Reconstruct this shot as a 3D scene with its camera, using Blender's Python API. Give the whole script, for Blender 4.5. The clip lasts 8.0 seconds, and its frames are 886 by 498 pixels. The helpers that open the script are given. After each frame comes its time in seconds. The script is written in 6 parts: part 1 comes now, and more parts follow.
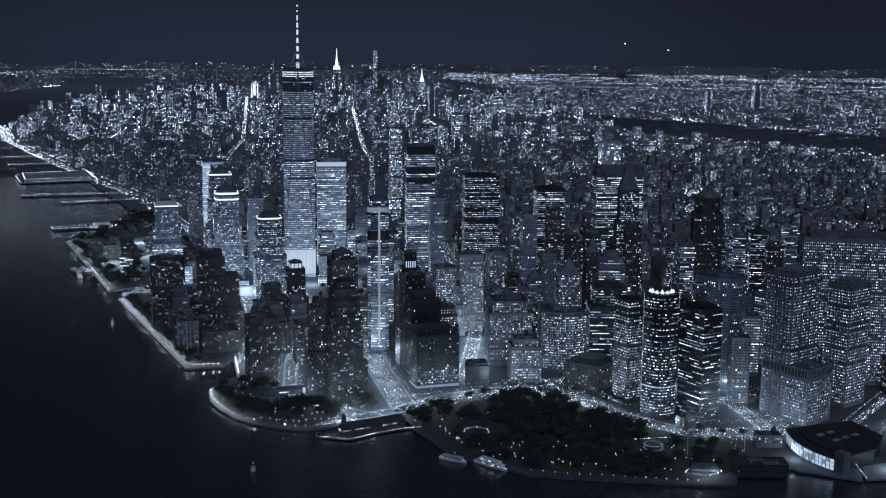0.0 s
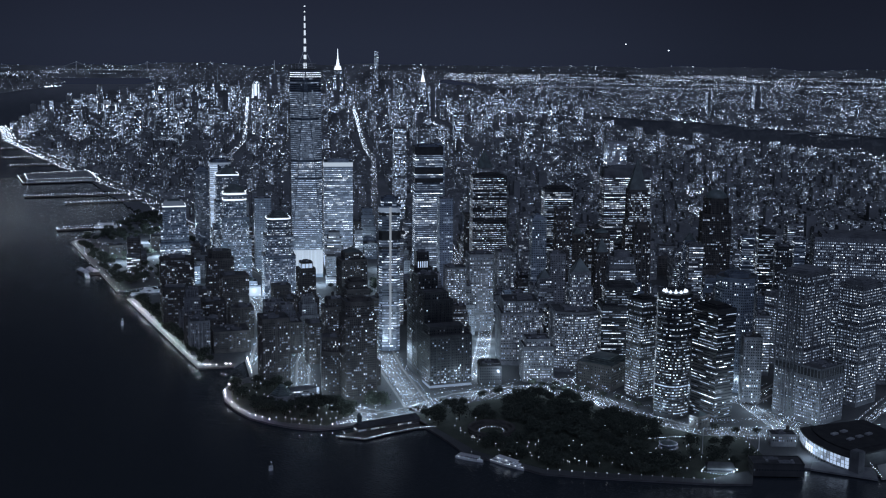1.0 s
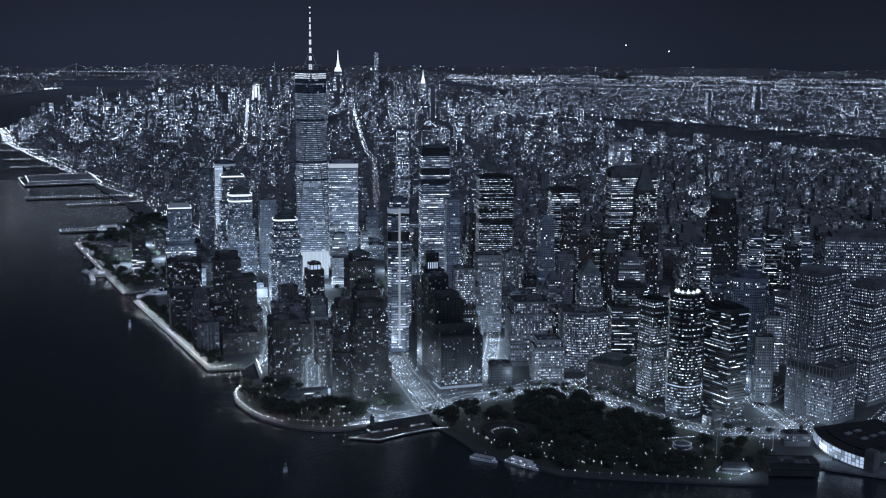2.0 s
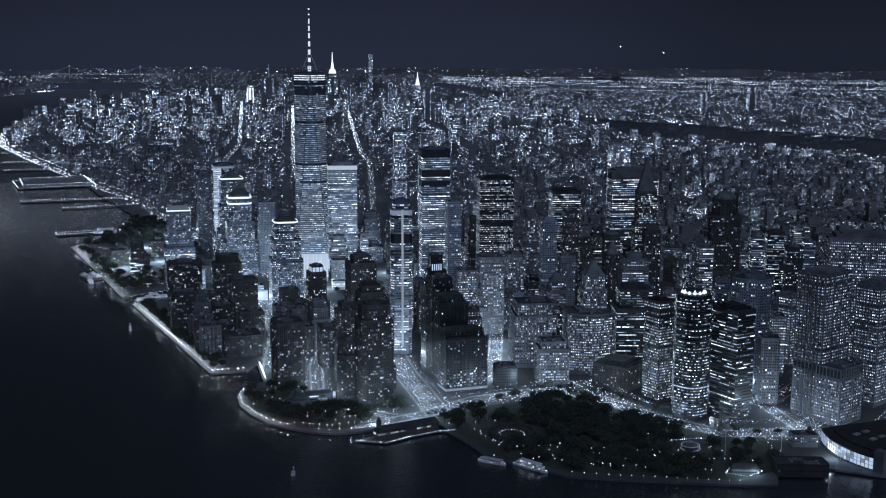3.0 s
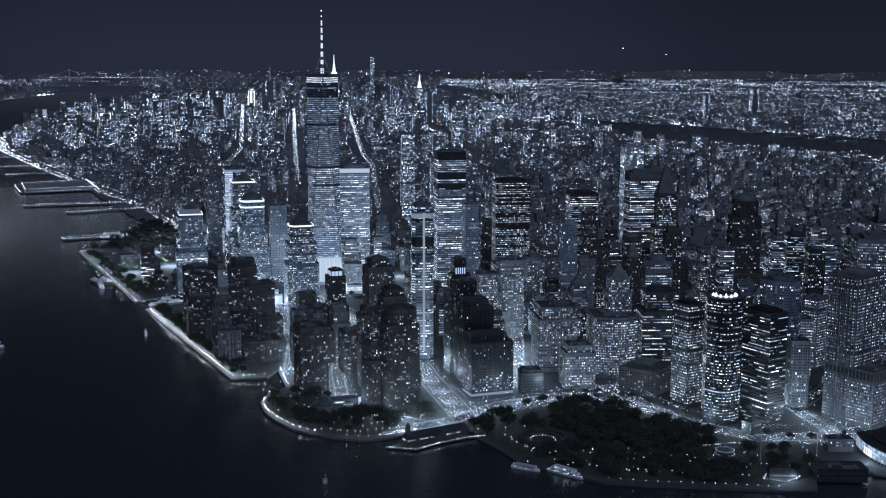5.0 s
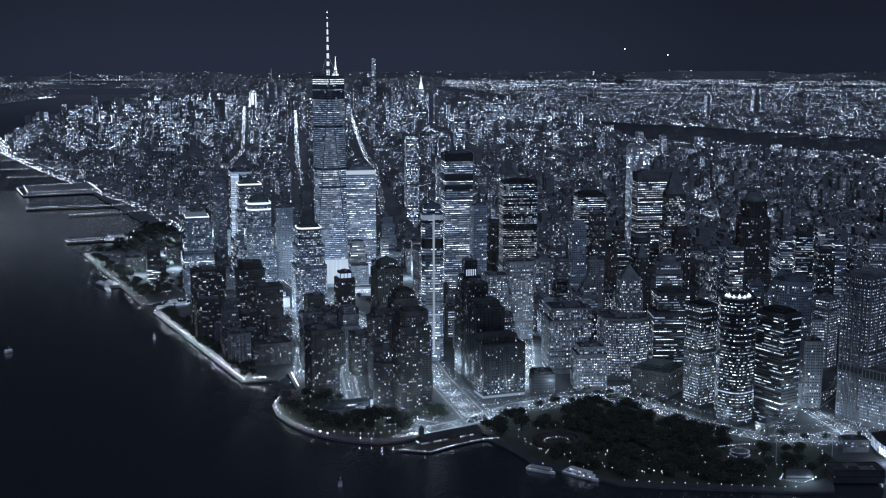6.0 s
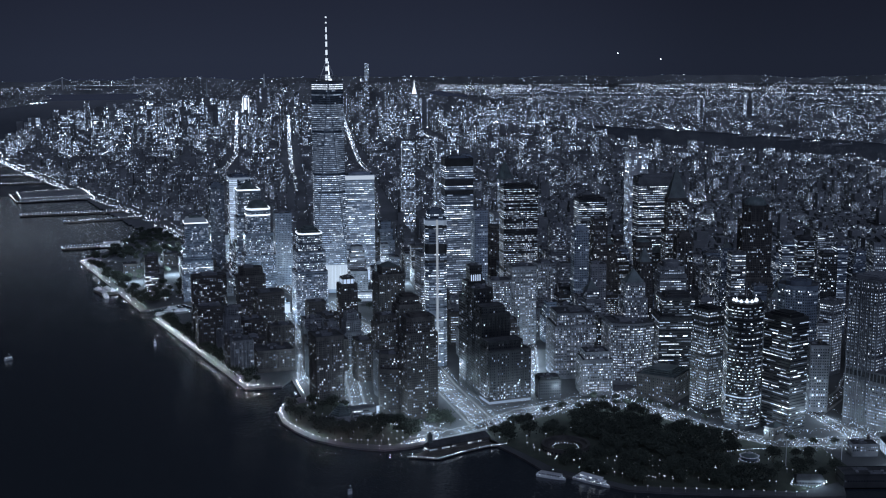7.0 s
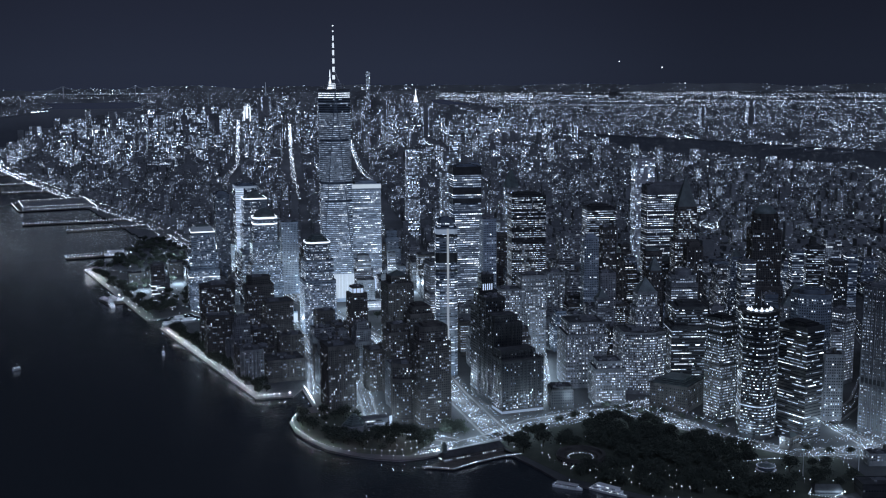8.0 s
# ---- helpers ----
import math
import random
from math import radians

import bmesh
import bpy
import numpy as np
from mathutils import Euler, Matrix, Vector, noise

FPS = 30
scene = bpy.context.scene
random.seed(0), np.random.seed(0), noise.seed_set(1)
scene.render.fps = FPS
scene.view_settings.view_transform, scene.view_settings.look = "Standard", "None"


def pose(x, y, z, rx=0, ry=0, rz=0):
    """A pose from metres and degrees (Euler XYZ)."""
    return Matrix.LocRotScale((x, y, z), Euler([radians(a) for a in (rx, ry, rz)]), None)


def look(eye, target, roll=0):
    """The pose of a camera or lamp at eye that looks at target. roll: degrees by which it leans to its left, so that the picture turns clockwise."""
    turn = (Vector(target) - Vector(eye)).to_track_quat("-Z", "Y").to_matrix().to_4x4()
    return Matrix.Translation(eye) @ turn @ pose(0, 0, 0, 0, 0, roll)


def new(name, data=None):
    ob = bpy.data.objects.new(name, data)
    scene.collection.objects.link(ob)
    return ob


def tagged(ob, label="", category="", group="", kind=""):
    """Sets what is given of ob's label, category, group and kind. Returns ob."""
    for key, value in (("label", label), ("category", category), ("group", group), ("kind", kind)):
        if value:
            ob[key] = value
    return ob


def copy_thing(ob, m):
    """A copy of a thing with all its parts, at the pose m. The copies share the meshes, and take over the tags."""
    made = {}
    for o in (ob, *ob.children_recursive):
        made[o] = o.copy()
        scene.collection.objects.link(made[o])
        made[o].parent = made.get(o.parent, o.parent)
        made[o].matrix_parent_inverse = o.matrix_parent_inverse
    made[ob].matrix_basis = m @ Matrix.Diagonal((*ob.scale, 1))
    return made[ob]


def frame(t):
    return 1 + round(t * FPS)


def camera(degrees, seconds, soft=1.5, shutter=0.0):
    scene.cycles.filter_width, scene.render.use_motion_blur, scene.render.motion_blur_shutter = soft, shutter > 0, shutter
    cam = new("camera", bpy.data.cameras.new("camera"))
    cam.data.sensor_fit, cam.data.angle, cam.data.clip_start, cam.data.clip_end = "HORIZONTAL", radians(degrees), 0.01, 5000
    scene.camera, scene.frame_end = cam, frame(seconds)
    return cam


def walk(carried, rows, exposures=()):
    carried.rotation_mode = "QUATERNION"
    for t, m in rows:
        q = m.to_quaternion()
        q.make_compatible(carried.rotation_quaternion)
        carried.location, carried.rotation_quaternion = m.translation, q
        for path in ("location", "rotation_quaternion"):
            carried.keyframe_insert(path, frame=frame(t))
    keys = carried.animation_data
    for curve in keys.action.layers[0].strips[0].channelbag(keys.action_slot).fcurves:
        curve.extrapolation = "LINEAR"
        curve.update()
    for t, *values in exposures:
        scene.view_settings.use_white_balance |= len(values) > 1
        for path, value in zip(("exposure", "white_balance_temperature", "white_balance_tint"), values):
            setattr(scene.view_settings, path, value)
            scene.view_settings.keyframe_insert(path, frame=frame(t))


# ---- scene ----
cam = camera(41.00, 8.0, soft=1.1)
walk(cam, [
    (0, look((-1110.1, -2158.3, 468.3), (-554.9, -1344.1, 298.3), 0.46)),
    (0.5, look((-1122.2, -2153.6, 468.9), (-565.0, -1340.8, 298.7), 0.49)),
    (1, look((-1133.4, -2148.6, 468.8), (-574.6, -1336.9, 299.0), 0.48)),
    (1.5, look((-1142.3, -2142.4, 468.0), (-582.4, -1331.3, 298.9), 0.43)),
    (3, look((-1162.4, -2119.3, 465.6), (-593.3, -1314.0, 299.0), 0.25)),
    (3.5, look((-1168.7, -2109.4, 464.7), (-596.2, -1306.4, 298.9), 0.23)),
    (4, look((-1175.4, -2097.1, 463.8), (-601.0, -1295.4, 298.5), 0.20)),
    (4.5, look((-1182.6, -2085.9, 463.1), (-607.3, -1284.7, 298.3), 0.16)),
    (6, look((-1201.5, -2063.3, 463.3), (-624.4, -1263.1, 300.0), -0.12)),
    (6.5, look((-1208.2, -2054.6, 463.3), (-627.2, -1257.0, 300.9), -0.24)),
    (7, look((-1216.8, -2044.8, 463.8), (-631.1, -1250.1, 304.1), -0.25)),
    (7.5, look((-1223.6, -2035.9, 464.1), (-635.7, -1242.2, 307.9), -0.27)),
    (8, look((-1230.6, -2027.1, 464.1), (-641.7, -1233.5, 311.2), -0.28)),
], exposures=((0, 0.10), (4, 0.16), (8, 0.25)))

# ---- night sky, soft sky glow ----
world = bpy.data.worlds.new("night_sky")
scene.world = world
world.use_nodes = True
wn, wl = world.node_tree.nodes, world.node_tree.links
wn.clear()
w_out = wn.new("ShaderNodeOutputWorld")
w_bg = wn.new("ShaderNodeBackground")
w_tc = wn.new("ShaderNodeTexCoord")
w_sep = wn.new("ShaderNodeSeparateXYZ")
w_ramp = wn.new("ShaderNodeValToRGB")
wl.new(w_tc.outputs["Generated"], w_sep.inputs[0])
wl.new(w_sep.outputs["Z"], w_ramp.inputs[0])
wl.new(w_ramp.outputs[0], w_bg.inputs["Color"])
# the sky is a little brighter over the middle of the city
w_dot, w_span = wn.new("ShaderNodeVectorMath"), wn.new("ShaderNodeMapRange")
w_dot.operation, w_span.interpolation_type = "DOT_PRODUCT", "SMOOTHSTEP"
w_dot.inputs[1].default_value = (0.485, 0.875, 0.0)
for socket, value in (("From Min", 0.93), ("From Max", 1.0), ("To Min", 0.66), ("To Max", 1.02)):
    w_span.inputs[socket].default_value = value
wl.new(w_tc.outputs["Generated"], w_dot.inputs[0])
wl.new(w_dot.outputs["Value"], w_span.inputs["Value"])
wl.new(w_span.outputs[0], w_bg.inputs["Strength"])
wl.new(w_bg.outputs[0], w_out.inputs["Surface"])
w_ramp.color_ramp.elements[0].position = 0.0
w_ramp.color_ramp.elements[0].color = (0.0165, 0.0215, 0.039, 1)
w_ramp.color_ramp.elements[1].position = 1.0
w_ramp.color_ramp.elements[1].color = (0.048, 0.061, 0.083, 1)
e = w_ramp.color_ramp.elements.new(0.045)
e.color = (0.0135, 0.0170, 0.0315, 1)
e = w_ramp.color_ramp.elements.new(0.28)
e.color = (0.0125, 0.0158, 0.0222, 1)
e = w_ramp.color_ramp.elements.new(0.12)
e.color = (0.0105, 0.0133, 0.0205, 1)

# added wide, dim sun from behind the camera, standing in for sky glow
moon = bpy.data.lights.new("moon", "SUN")
moon.energy, moon.angle, moon.color = 0.55, radians(40), (0.66, 0.80, 1.23)
new("moon", moon).matrix_world = look((0, 0, 0), (0.45, 0.75, -0.75))


# ---- materials ----
def shader(name):
    m = bpy.data.materials.new(name)
    m.use_nodes = True
    nt = m.node_tree
    return m, nt.nodes, nt.links, nt.nodes["Principled BSDF"]


def surface(name, low, high, rough=0.8, scale=0.08, fine=1.2, metal=0.0, bump=0.3, by_object=0.25):
    """A weathered surface: two scales of noise between two colours, a tone of its own for each object, fine relief."""
    m, n, l, p = shader(name)
    tc = n.new("ShaderNodeTexCoord")
    a = n.new("ShaderNodeTexNoise")
    a.inputs["Scale"].default_value, a.inputs["Detail"].default_value = scale, 6
    b = n.new("ShaderNodeTexNoise")
    b.inputs["Scale"].default_value, b.inputs["Detail"].default_value = fine, 3
    mix = n.new("ShaderNodeMath")
    mix.operation = "MULTIPLY_ADD"
    mix.inputs[1].default_value = 0.35
    sub = n.new("ShaderNodeMath")
    sub.operation = "SUBTRACT"
    sub.inputs[1].default_value = 0.17
    ramp = n.new("ShaderNodeValToRGB")
    ramp.color_ramp.elements[0].position, ramp.color_ramp.elements[1].position = 0.3, 0.7
    ramp.color_ramp.elements[0].color, ramp.color_ramp.elements[1].color = (*low, 1), (*high, 1)
    info = n.new("ShaderNodeObjectInfo")
    tone = n.new("ShaderNodeMapRange")
    tone.inputs["To Min"].default_value, tone.inputs["To Max"].default_value = 1 - by_object, 1 + by_object
    hue = n.new("ShaderNodeHueSaturation")
    rel = n.new("ShaderNodeBump")
    rel.inputs["Strength"].default_value, rel.inputs["Distance"].default_value = bump, 0.2
    l.new(tc.outputs["Object"], a.inputs["Vector"])
    l.new(tc.outputs["Object"], b.inputs["Vector"])
    l.new(b.outputs["Fac"], mix.inputs[0])
    l.new(a.outputs["Fac"], mix.inputs[2])
    l.new(mix.outputs[0], sub.inputs[0])
    l.new(sub.outputs[0], ramp.inputs[0])
    l.new(info.outputs["Random"], tone.inputs["Value"])
    l.new(ramp.outputs[0], hue.inputs["Color"])
    l.new(tone.outputs[0], hue.inputs["Value"])
    l.new(hue.outputs[0], p.inputs["Base Color"])
    l.new(b.outputs["Fac"], rel.inputs["Height"])
    l.new(rel.outputs[0], p.inputs["Normal"])
    p.inputs["Roughness"].default_value, p.inputs["Metallic"].default_value = rough, metal
    return m


def lit(name, colour, strength, spread=0.5):
    """Something that gives off light; each pane or lamp a little brighter or dimmer than the next."""
    m, n, l, p = shader(name)
    geo = n.new("ShaderNodeNewGeometry")
    span = n.new("ShaderNodeMapRange")
    span.inputs["To Min"].default_value, span.inputs["To Max"].default_value = strength * (1 - spread), strength * (1 + spread)
    l.new(geo.outputs["Random Per Island"], span.inputs["Value"])
    l.new(span.outputs[0], p.inputs["Emission Strength"])
    p.inputs["Emission Color"].default_value = (*colour, 1)
    p.inputs["Base Color"].default_value = (0.05, 0.06, 0.07, 1)
    p.inputs["Roughness"].default_value = 0.5
    m.cycles.emission_sampling = "NONE"
    return m


STONE = surface("pale_stone", (0.11, 0.115, 0.125), (0.22, 0.23, 0.24))
BRICK = surface("brown_brick", (0.04, 0.038, 0.038), (0.09, 0.085, 0.08))
CONCRETE = surface("grey_concrete", (0.09, 0.095, 0.105), (0.17, 0.178, 0.19))
BLACK = surface("black_steel_cladding", (0.02, 0.022, 0.025), (0.045, 0.047, 0.05), rough=0.4)
CURTAIN = surface("blue_grey_curtain_wall", (0.09, 0.11, 0.14), (0.16, 0.19, 0.23), rough=0.25)
PALE_GLASS = surface("pale_curtain_wall", (0.20, 0.24, 0.29), (0.32, 0.37, 0.43), rough=0.25)
ROOFING = surface("bitumen_roofing", (0.03, 0.032, 0.035), (0.08, 0.083, 0.088), rough=0.95)
TERMINAL_ROOF = surface("black_membrane_roof", (0.012, 0.013, 0.015), (0.03, 0.031, 0.034), rough=0.95)
COPPER = surface("weathered_copper", (0.06, 0.075, 0.075), (0.12, 0.15, 0.15), rough=0.6)
ASPHALT = surface("asphalt", (0.035, 0.036, 0.038), (0.07, 0.071, 0.074), rough=0.9, scale=0.02, by_object=0)
PAVING = surface("paving", (0.13, 0.13, 0.135), (0.22, 0.22, 0.225), rough=0.9, scale=0.03, by_object=0)
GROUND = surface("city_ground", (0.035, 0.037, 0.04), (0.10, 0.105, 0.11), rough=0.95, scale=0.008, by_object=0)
LAWN = surface("night_lawn", (0.032, 0.040, 0.030), (0.060, 0.070, 0.050), rough=1.0, scale=0.05, by_object=0)
QUAY = surface("granite_quay", (0.05, 0.05, 0.053), (0.10, 0.10, 0.106), rough=0.85, by_object=0)
TIMBER = surface("wet_pier_timber", (0.05, 0.045, 0.04), (0.12, 0.11, 0.10), rough=0.8)
STEEL = surface("painted_steel", (0.25, 0.26, 0.28), (0.40, 0.41, 0.43), rough=0.45, metal=0.3)
WHITE = surface("white_paint", (0.55, 0.56, 0.58), (0.72, 0.73, 0.75), rough=0.5)
BARK = surface("bark", (0.035, 0.03, 0.025), (0.08, 0.07, 0.06), rough=1.0)
LEAF = surface("dark_foliage", (0.030, 0.038, 0.030), (0.060, 0.072, 0.055), rough=0.9, scale=0.5)

COOL = (0.56, 0.72, 1.0)
PALE = (0.74, 0.85, 1.0)
DARK_PANE, dn, dl, dp = shader("unlit_window_glass")
dp.inputs["Base Color"].default_value = (0.02, 0.024, 0.03, 1)
dp.inputs["Roughness"].default_value = 0.12
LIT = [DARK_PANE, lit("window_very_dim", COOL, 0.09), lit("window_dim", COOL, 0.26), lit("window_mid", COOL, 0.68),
       lit("window_bright", PALE, 1.40), lit("window_glaring", PALE, 2.8, 0.4)]
# crown bands glow by themselves: their floodlight is put in as emission
CROWN = lit("crown_emission", PALE, 1.15, 0.3)
GLOW = lit("lit_panel_glow", (0.70, 0.83, 1.0), 0.55, 0.1)
LAMP = lit("lamp_globe", PALE, 165, 0.75)
LAMP.cycles.emission_sampling = "FRONT"
FAR_LAMP = lit("distant_lamp", PALE, 2.6, 0.9)

WATER, an, al, ap = shader("river_water")
ap.inputs["Base Color"].default_value = (0.026, 0.032, 0.040, 1)
ap.inputs["Roughness"].default_value = 0.14
ap.inputs["IOR"].default_value = 1.33
a_tc = an.new("ShaderNodeTexCoord")
a_map = an.new("ShaderNodeMapping")
a_map.inputs["Rotation"].default_value = (0, 0, radians(25))
a_map.inputs["Scale"].default_value = (1.0, 0.45, 1.0)
a_n1, a_n2 = an.new("ShaderNodeTexNoise"), an.new("ShaderNodeTexNoise")
a_n1.inputs["Scale"].default_value, a_n1.inputs["Detail"].default_value = 0.045, 5
a_n2.inputs["Scale"].default_value, a_n2.inputs["Detail"].default_value = 0.35, 3
a_b1, a_b2 = an.new("ShaderNodeBump"), an.new("ShaderNodeBump")
a_b1.inputs["Strength"].default_value, a_b1.inputs["Distance"].default_value = 0.6, 0.5
a_b2.inputs["Strength"].default_value, a_b2.inputs["Distance"].default_value = 0.9, 0.48
al.new(a_tc.outputs["Object"], a_map.inputs["Vector"])
for node in (a_n1, a_n2):
    al.new(a_map.outputs[0], node.inputs["Vector"])
al.new(a_n1.outputs["Fac"], a_b1.inputs["Height"])
al.new(a_n2.outputs["Fac"], a_b2.inputs["Height"])
al.new(a_b1.outputs[0], a_b2.inputs["Normal"])
al.new(a_b2.outputs[0], ap.inputs["Normal"])

# far river colour lightened in place of the haze over it
FAR_WATER = surface("hazed_distant_water", (0.040, 0.046, 0.056), (0.065, 0.072, 0.084), rough=0.5, scale=0.004, fine=0.03, bump=0.0, by_object=0)
# haze is put into this colour: paler than the near city ground
FAR_GROUND = surface("hazed_city_ground", (0.07, 0.075, 0.08), (0.17, 0.18, 0.19), rough=0.95, scale=0.006, by_object=0)


# ---- building blocks ----
def mesh_object(name, verts, faces, mats, index=None, parent=None, label=""):
    me = bpy.data.meshes.new(name)
    me.from_pydata([tuple(v) for v in verts], [], [tuple(f) for f in faces])
    for m in mats:
        me.materials.append(m)
    if index is not None:
        me.polygons.foreach_set("material_index", np.asarray(index, np.int32))
    me.update()
    ob = new(name, me)
    if parent:
        ob.parent = parent
    if label:
        tagged(ob, label)
    return ob


def quad_mesh(name, quads, mats, index=None):
    """A mesh of loose four-sided faces: quads is an array (n, 4, 3)."""
    quads = np.asarray(quads, np.float32).reshape(-1, 4, 3)
    n = len(quads)
    me = bpy.data.meshes.new(name)
    me.vertices.add(4 * n)
    me.vertices.foreach_set("co", quads.ravel())
    me.loops.add(4 * n)
    me.loops.foreach_set("vertex_index", np.arange(4 * n, dtype=np.int32))
    me.polygons.add(n)
    me.polygons.foreach_set("loop_start", np.arange(0, 4 * n, 4, dtype=np.int32))
    for m in mats:
        me.materials.append(m)
    if index is not None:
        me.polygons.foreach_set("material_index", np.asarray(index, np.int32))
    me.update(calc_edges=True)
    return me


def quad_object(name, quads, mats, index=None, parent=None, label="", kind=""):
    ob = new(name, quad_mesh(name, quads, mats, index))
    if parent:
        ob.parent = parent
    return tagged(ob, label, kind=kind)


def rect(w, d, cx=0.0, cy=0.0):
    return [(cx - w / 2, cy - d / 2), (cx + w / 2, cy - d / 2), (cx + w / 2, cy + d / 2), (cx - w / 2, cy + d / 2)]


def chamfered(w, d, c):
    x, y = w / 2, d / 2
    return [(-x + c, -y), (x - c, -y), (x, -y + c), (x, y - c), (x - c, y), (-x + c, y), (-x, y - c), (-x, -y + c)]


def bowed(w, d, bow, n=14):
    """A plan whose south side bows out by bow metres."""
    front = [(-w / 2 + w * i / n, -d / 2 - bow * math.sin(math.pi * i / n)) for i in range(n + 1)]
    return front + [(w / 2, d / 2), (-w / 2, d / 2)]


def solid(verts, faces, plan, z0, z1, top=None):
    """Adds a prism, or a frustum to the plan top, to the lists."""
    top = top or plan
    n, k = len(plan), len(verts)
    verts += [(x, y, z0) for x, y in plan] + [(x, y, z1) for x, y in top]
    faces += [(k + i, k + (i + 1) % n, k + n + (i + 1) % n, k + n + i) for i in range(n)]
    faces += [tuple(range(k + n, k + 2 * n)), tuple(range(k + n - 1, k - 1, -1))]


def grown(plan, by):
    """The plan, spread or shrunk about its middle by about so many metres."""
    cx, cy = sum(p[0] for p in plan) / len(plan), sum(p[1] for p in plan) / len(plan)
    out = []
    for x, y in plan:
        r = max(math.hypot(x - cx, y - cy), 0.1)
        out.append((x + (x - cx) / r * by * 1.3, y + (y - cy) / r * by * 1.3))
    return out


# window styles: floor height, bay width, pane width and height as shares, chance of a lit floor run, chance of a lit pane,
# the mix of brightness over LIT[1:]
STYLES = {
    "ribbon": (3.9, 1.7, 0.84, 0.29, 0.84, 0.74, (0.18, 0.33, 0.32, 0.15, 0.02)),
    "office": (3.8, 2.0, 0.62, 0.36, 0.64, 0.60, (0.16, 0.28, 0.34, 0.19, 0.03)),
    "bright_office": (4.0, 1.7, 0.66, 0.40, 0.94, 0.86, (0.12, 0.36, 0.36, 0.14, 0.02)),
    "grid": (3.7, 2.3, 0.50, 0.42, 0.86, 0.62, (0.12, 0.26, 0.37, 0.22, 0.03)),
    "flats": (3.1, 2.7, 0.46, 0.42, 0.90, 0.25, (0.20, 0.28, 0.28, 0.19, 0.05)),
    "dark_flats": (3.1, 3.0, 0.46, 0.46, 0.80, 0.20, (0.20, 0.26, 0.26, 0.22, 0.06)),
    "old": (3.8, 2.8, 0.42, 0.44, 0.66, 0.38, (0.20, 0.28, 0.30, 0.19, 0.03)),
    "fine_grid": (4.0, 2.6, 0.54, 0.36, 0.95, 0.80, (0.16, 0.36, 0.34, 0.13, 0.01)),
    "sparse": (3.8, 3.0, 0.46, 0.46, 0.36, 0.34, (0.24, 0.30, 0.27, 0.14, 0.05)),
    "glass": (4.0, 1.8, 0.72, 0.56, 0.75, 0.72, (0.16, 0.34, 0.34, 0.13, 0.03)),
}
LONG_RUNS = ("ribbon", "bright_office", "glass")


def panes(plan, z0, z1, style, rng, gain=0, mood=1.0, proud=0.12):
    """Window panes for all sides of a plan between two heights: quads and the brightness of each."""
    fh, bw, ww, wh, p_floor, p_pane, mix = STYLES[style]
    quads, index = [], []
    floors = max(1, int((z1 - z0 - 0.5) / fh))
    per_floor = rng.rand(floors)
    floor_gain = rng.choice((-1, 0, 0, 0, 1), floors)
    for i in range(len(plan)):
        (x0, y0), (x1, y1) = plan[i], plan[(i + 1) % len(plan)]
        length = math.hypot(x1 - x0, y1 - y0)
        bays = max(1, int(round(length / bw)))
        if length < 1.2:
            continue
        ux, uy = (x1 - x0) / length, (y1 - y0) / length
        nx, ny = uy * proud, -ux * proud
        b = length / bays
        for k in range(floors):
            on = per_floor[k] < p_floor
            z = z0 + 0.5 + k * fh + fh * (1 - wh) * 0.5
            run, cls = 0, 0
            r = rng.rand(bays, 3)
            for j in range(bays):
                if run <= 0:
                    run = 1 + int(r[j, 0] ** 2 * (9.0 if style in LONG_RUNS else 1.6))
                    chance = p_pane * mood * (1.0 if on else 0.14)
                    cls = 0
                    if r[j, 1] < chance:
                        c = r[j, 2]
                        for cls, share in enumerate(mix, 1):
                            c -= share
                            if c < 0:
                                break
                        cls = max(1, min(5, cls + gain + (floor_gain[k] if style in LONG_RUNS else 0)))
                run -= 1
                s0, s1 = (j + 0.5 - ww / 2) * b, (j + 0.5 + ww / 2) * b
                quads.append(((x0 + ux * s0 + nx, y0 + uy * s0 + ny, z), (x0 + ux * s1 + nx, y0 + uy * s1 + ny, z),
                              (x0 + ux * s1 + nx, y0 + uy * s1 + ny, z + fh * wh), (x0 + ux * s0 + nx, y0 + uy * s0 + ny, z + fh * wh)))
                index.append(cls)
    return quads, index


def piers(plan, z0, z1, step, width=0.9, proud=0.6):
    """Upright ribs on all sides of a plan, as quads: a face and two cheeks each."""
    out = []
    for i in range(len(plan)):
        (x0, y0), (x1, y1) = plan[i], plan[(i + 1) % len(plan)]
        length = math.hypot(x1 - x0, y1 - y0)
        if length < step * 1.5:
            continue
        ux, uy = (x1 - x0) / length, (y1 - y0) / length
        nx, ny = uy * proud, -ux * proud
        n = int(round(length / step))
        for k in range(n + 1):
            m = min(max(length * k / n, width / 2), length - width / 2)
            a = (x0 + ux * (m - width / 2), y0 + uy * (m - width / 2))
            b = (x0 + ux * (m + width / 2), y0 + uy * (m + width / 2))
            c, d = (b[0] + nx, b[1] + ny), (a[0] + nx, a[1] + ny)
            for p, q in ((d, c), (a, d), (c, b)):
                out.append(((*p, z0), (*q, z0), (*q, z1), (*p, z1)))
    return out


SEED = [100]
TAKEN = [(-440, -786, 30)]


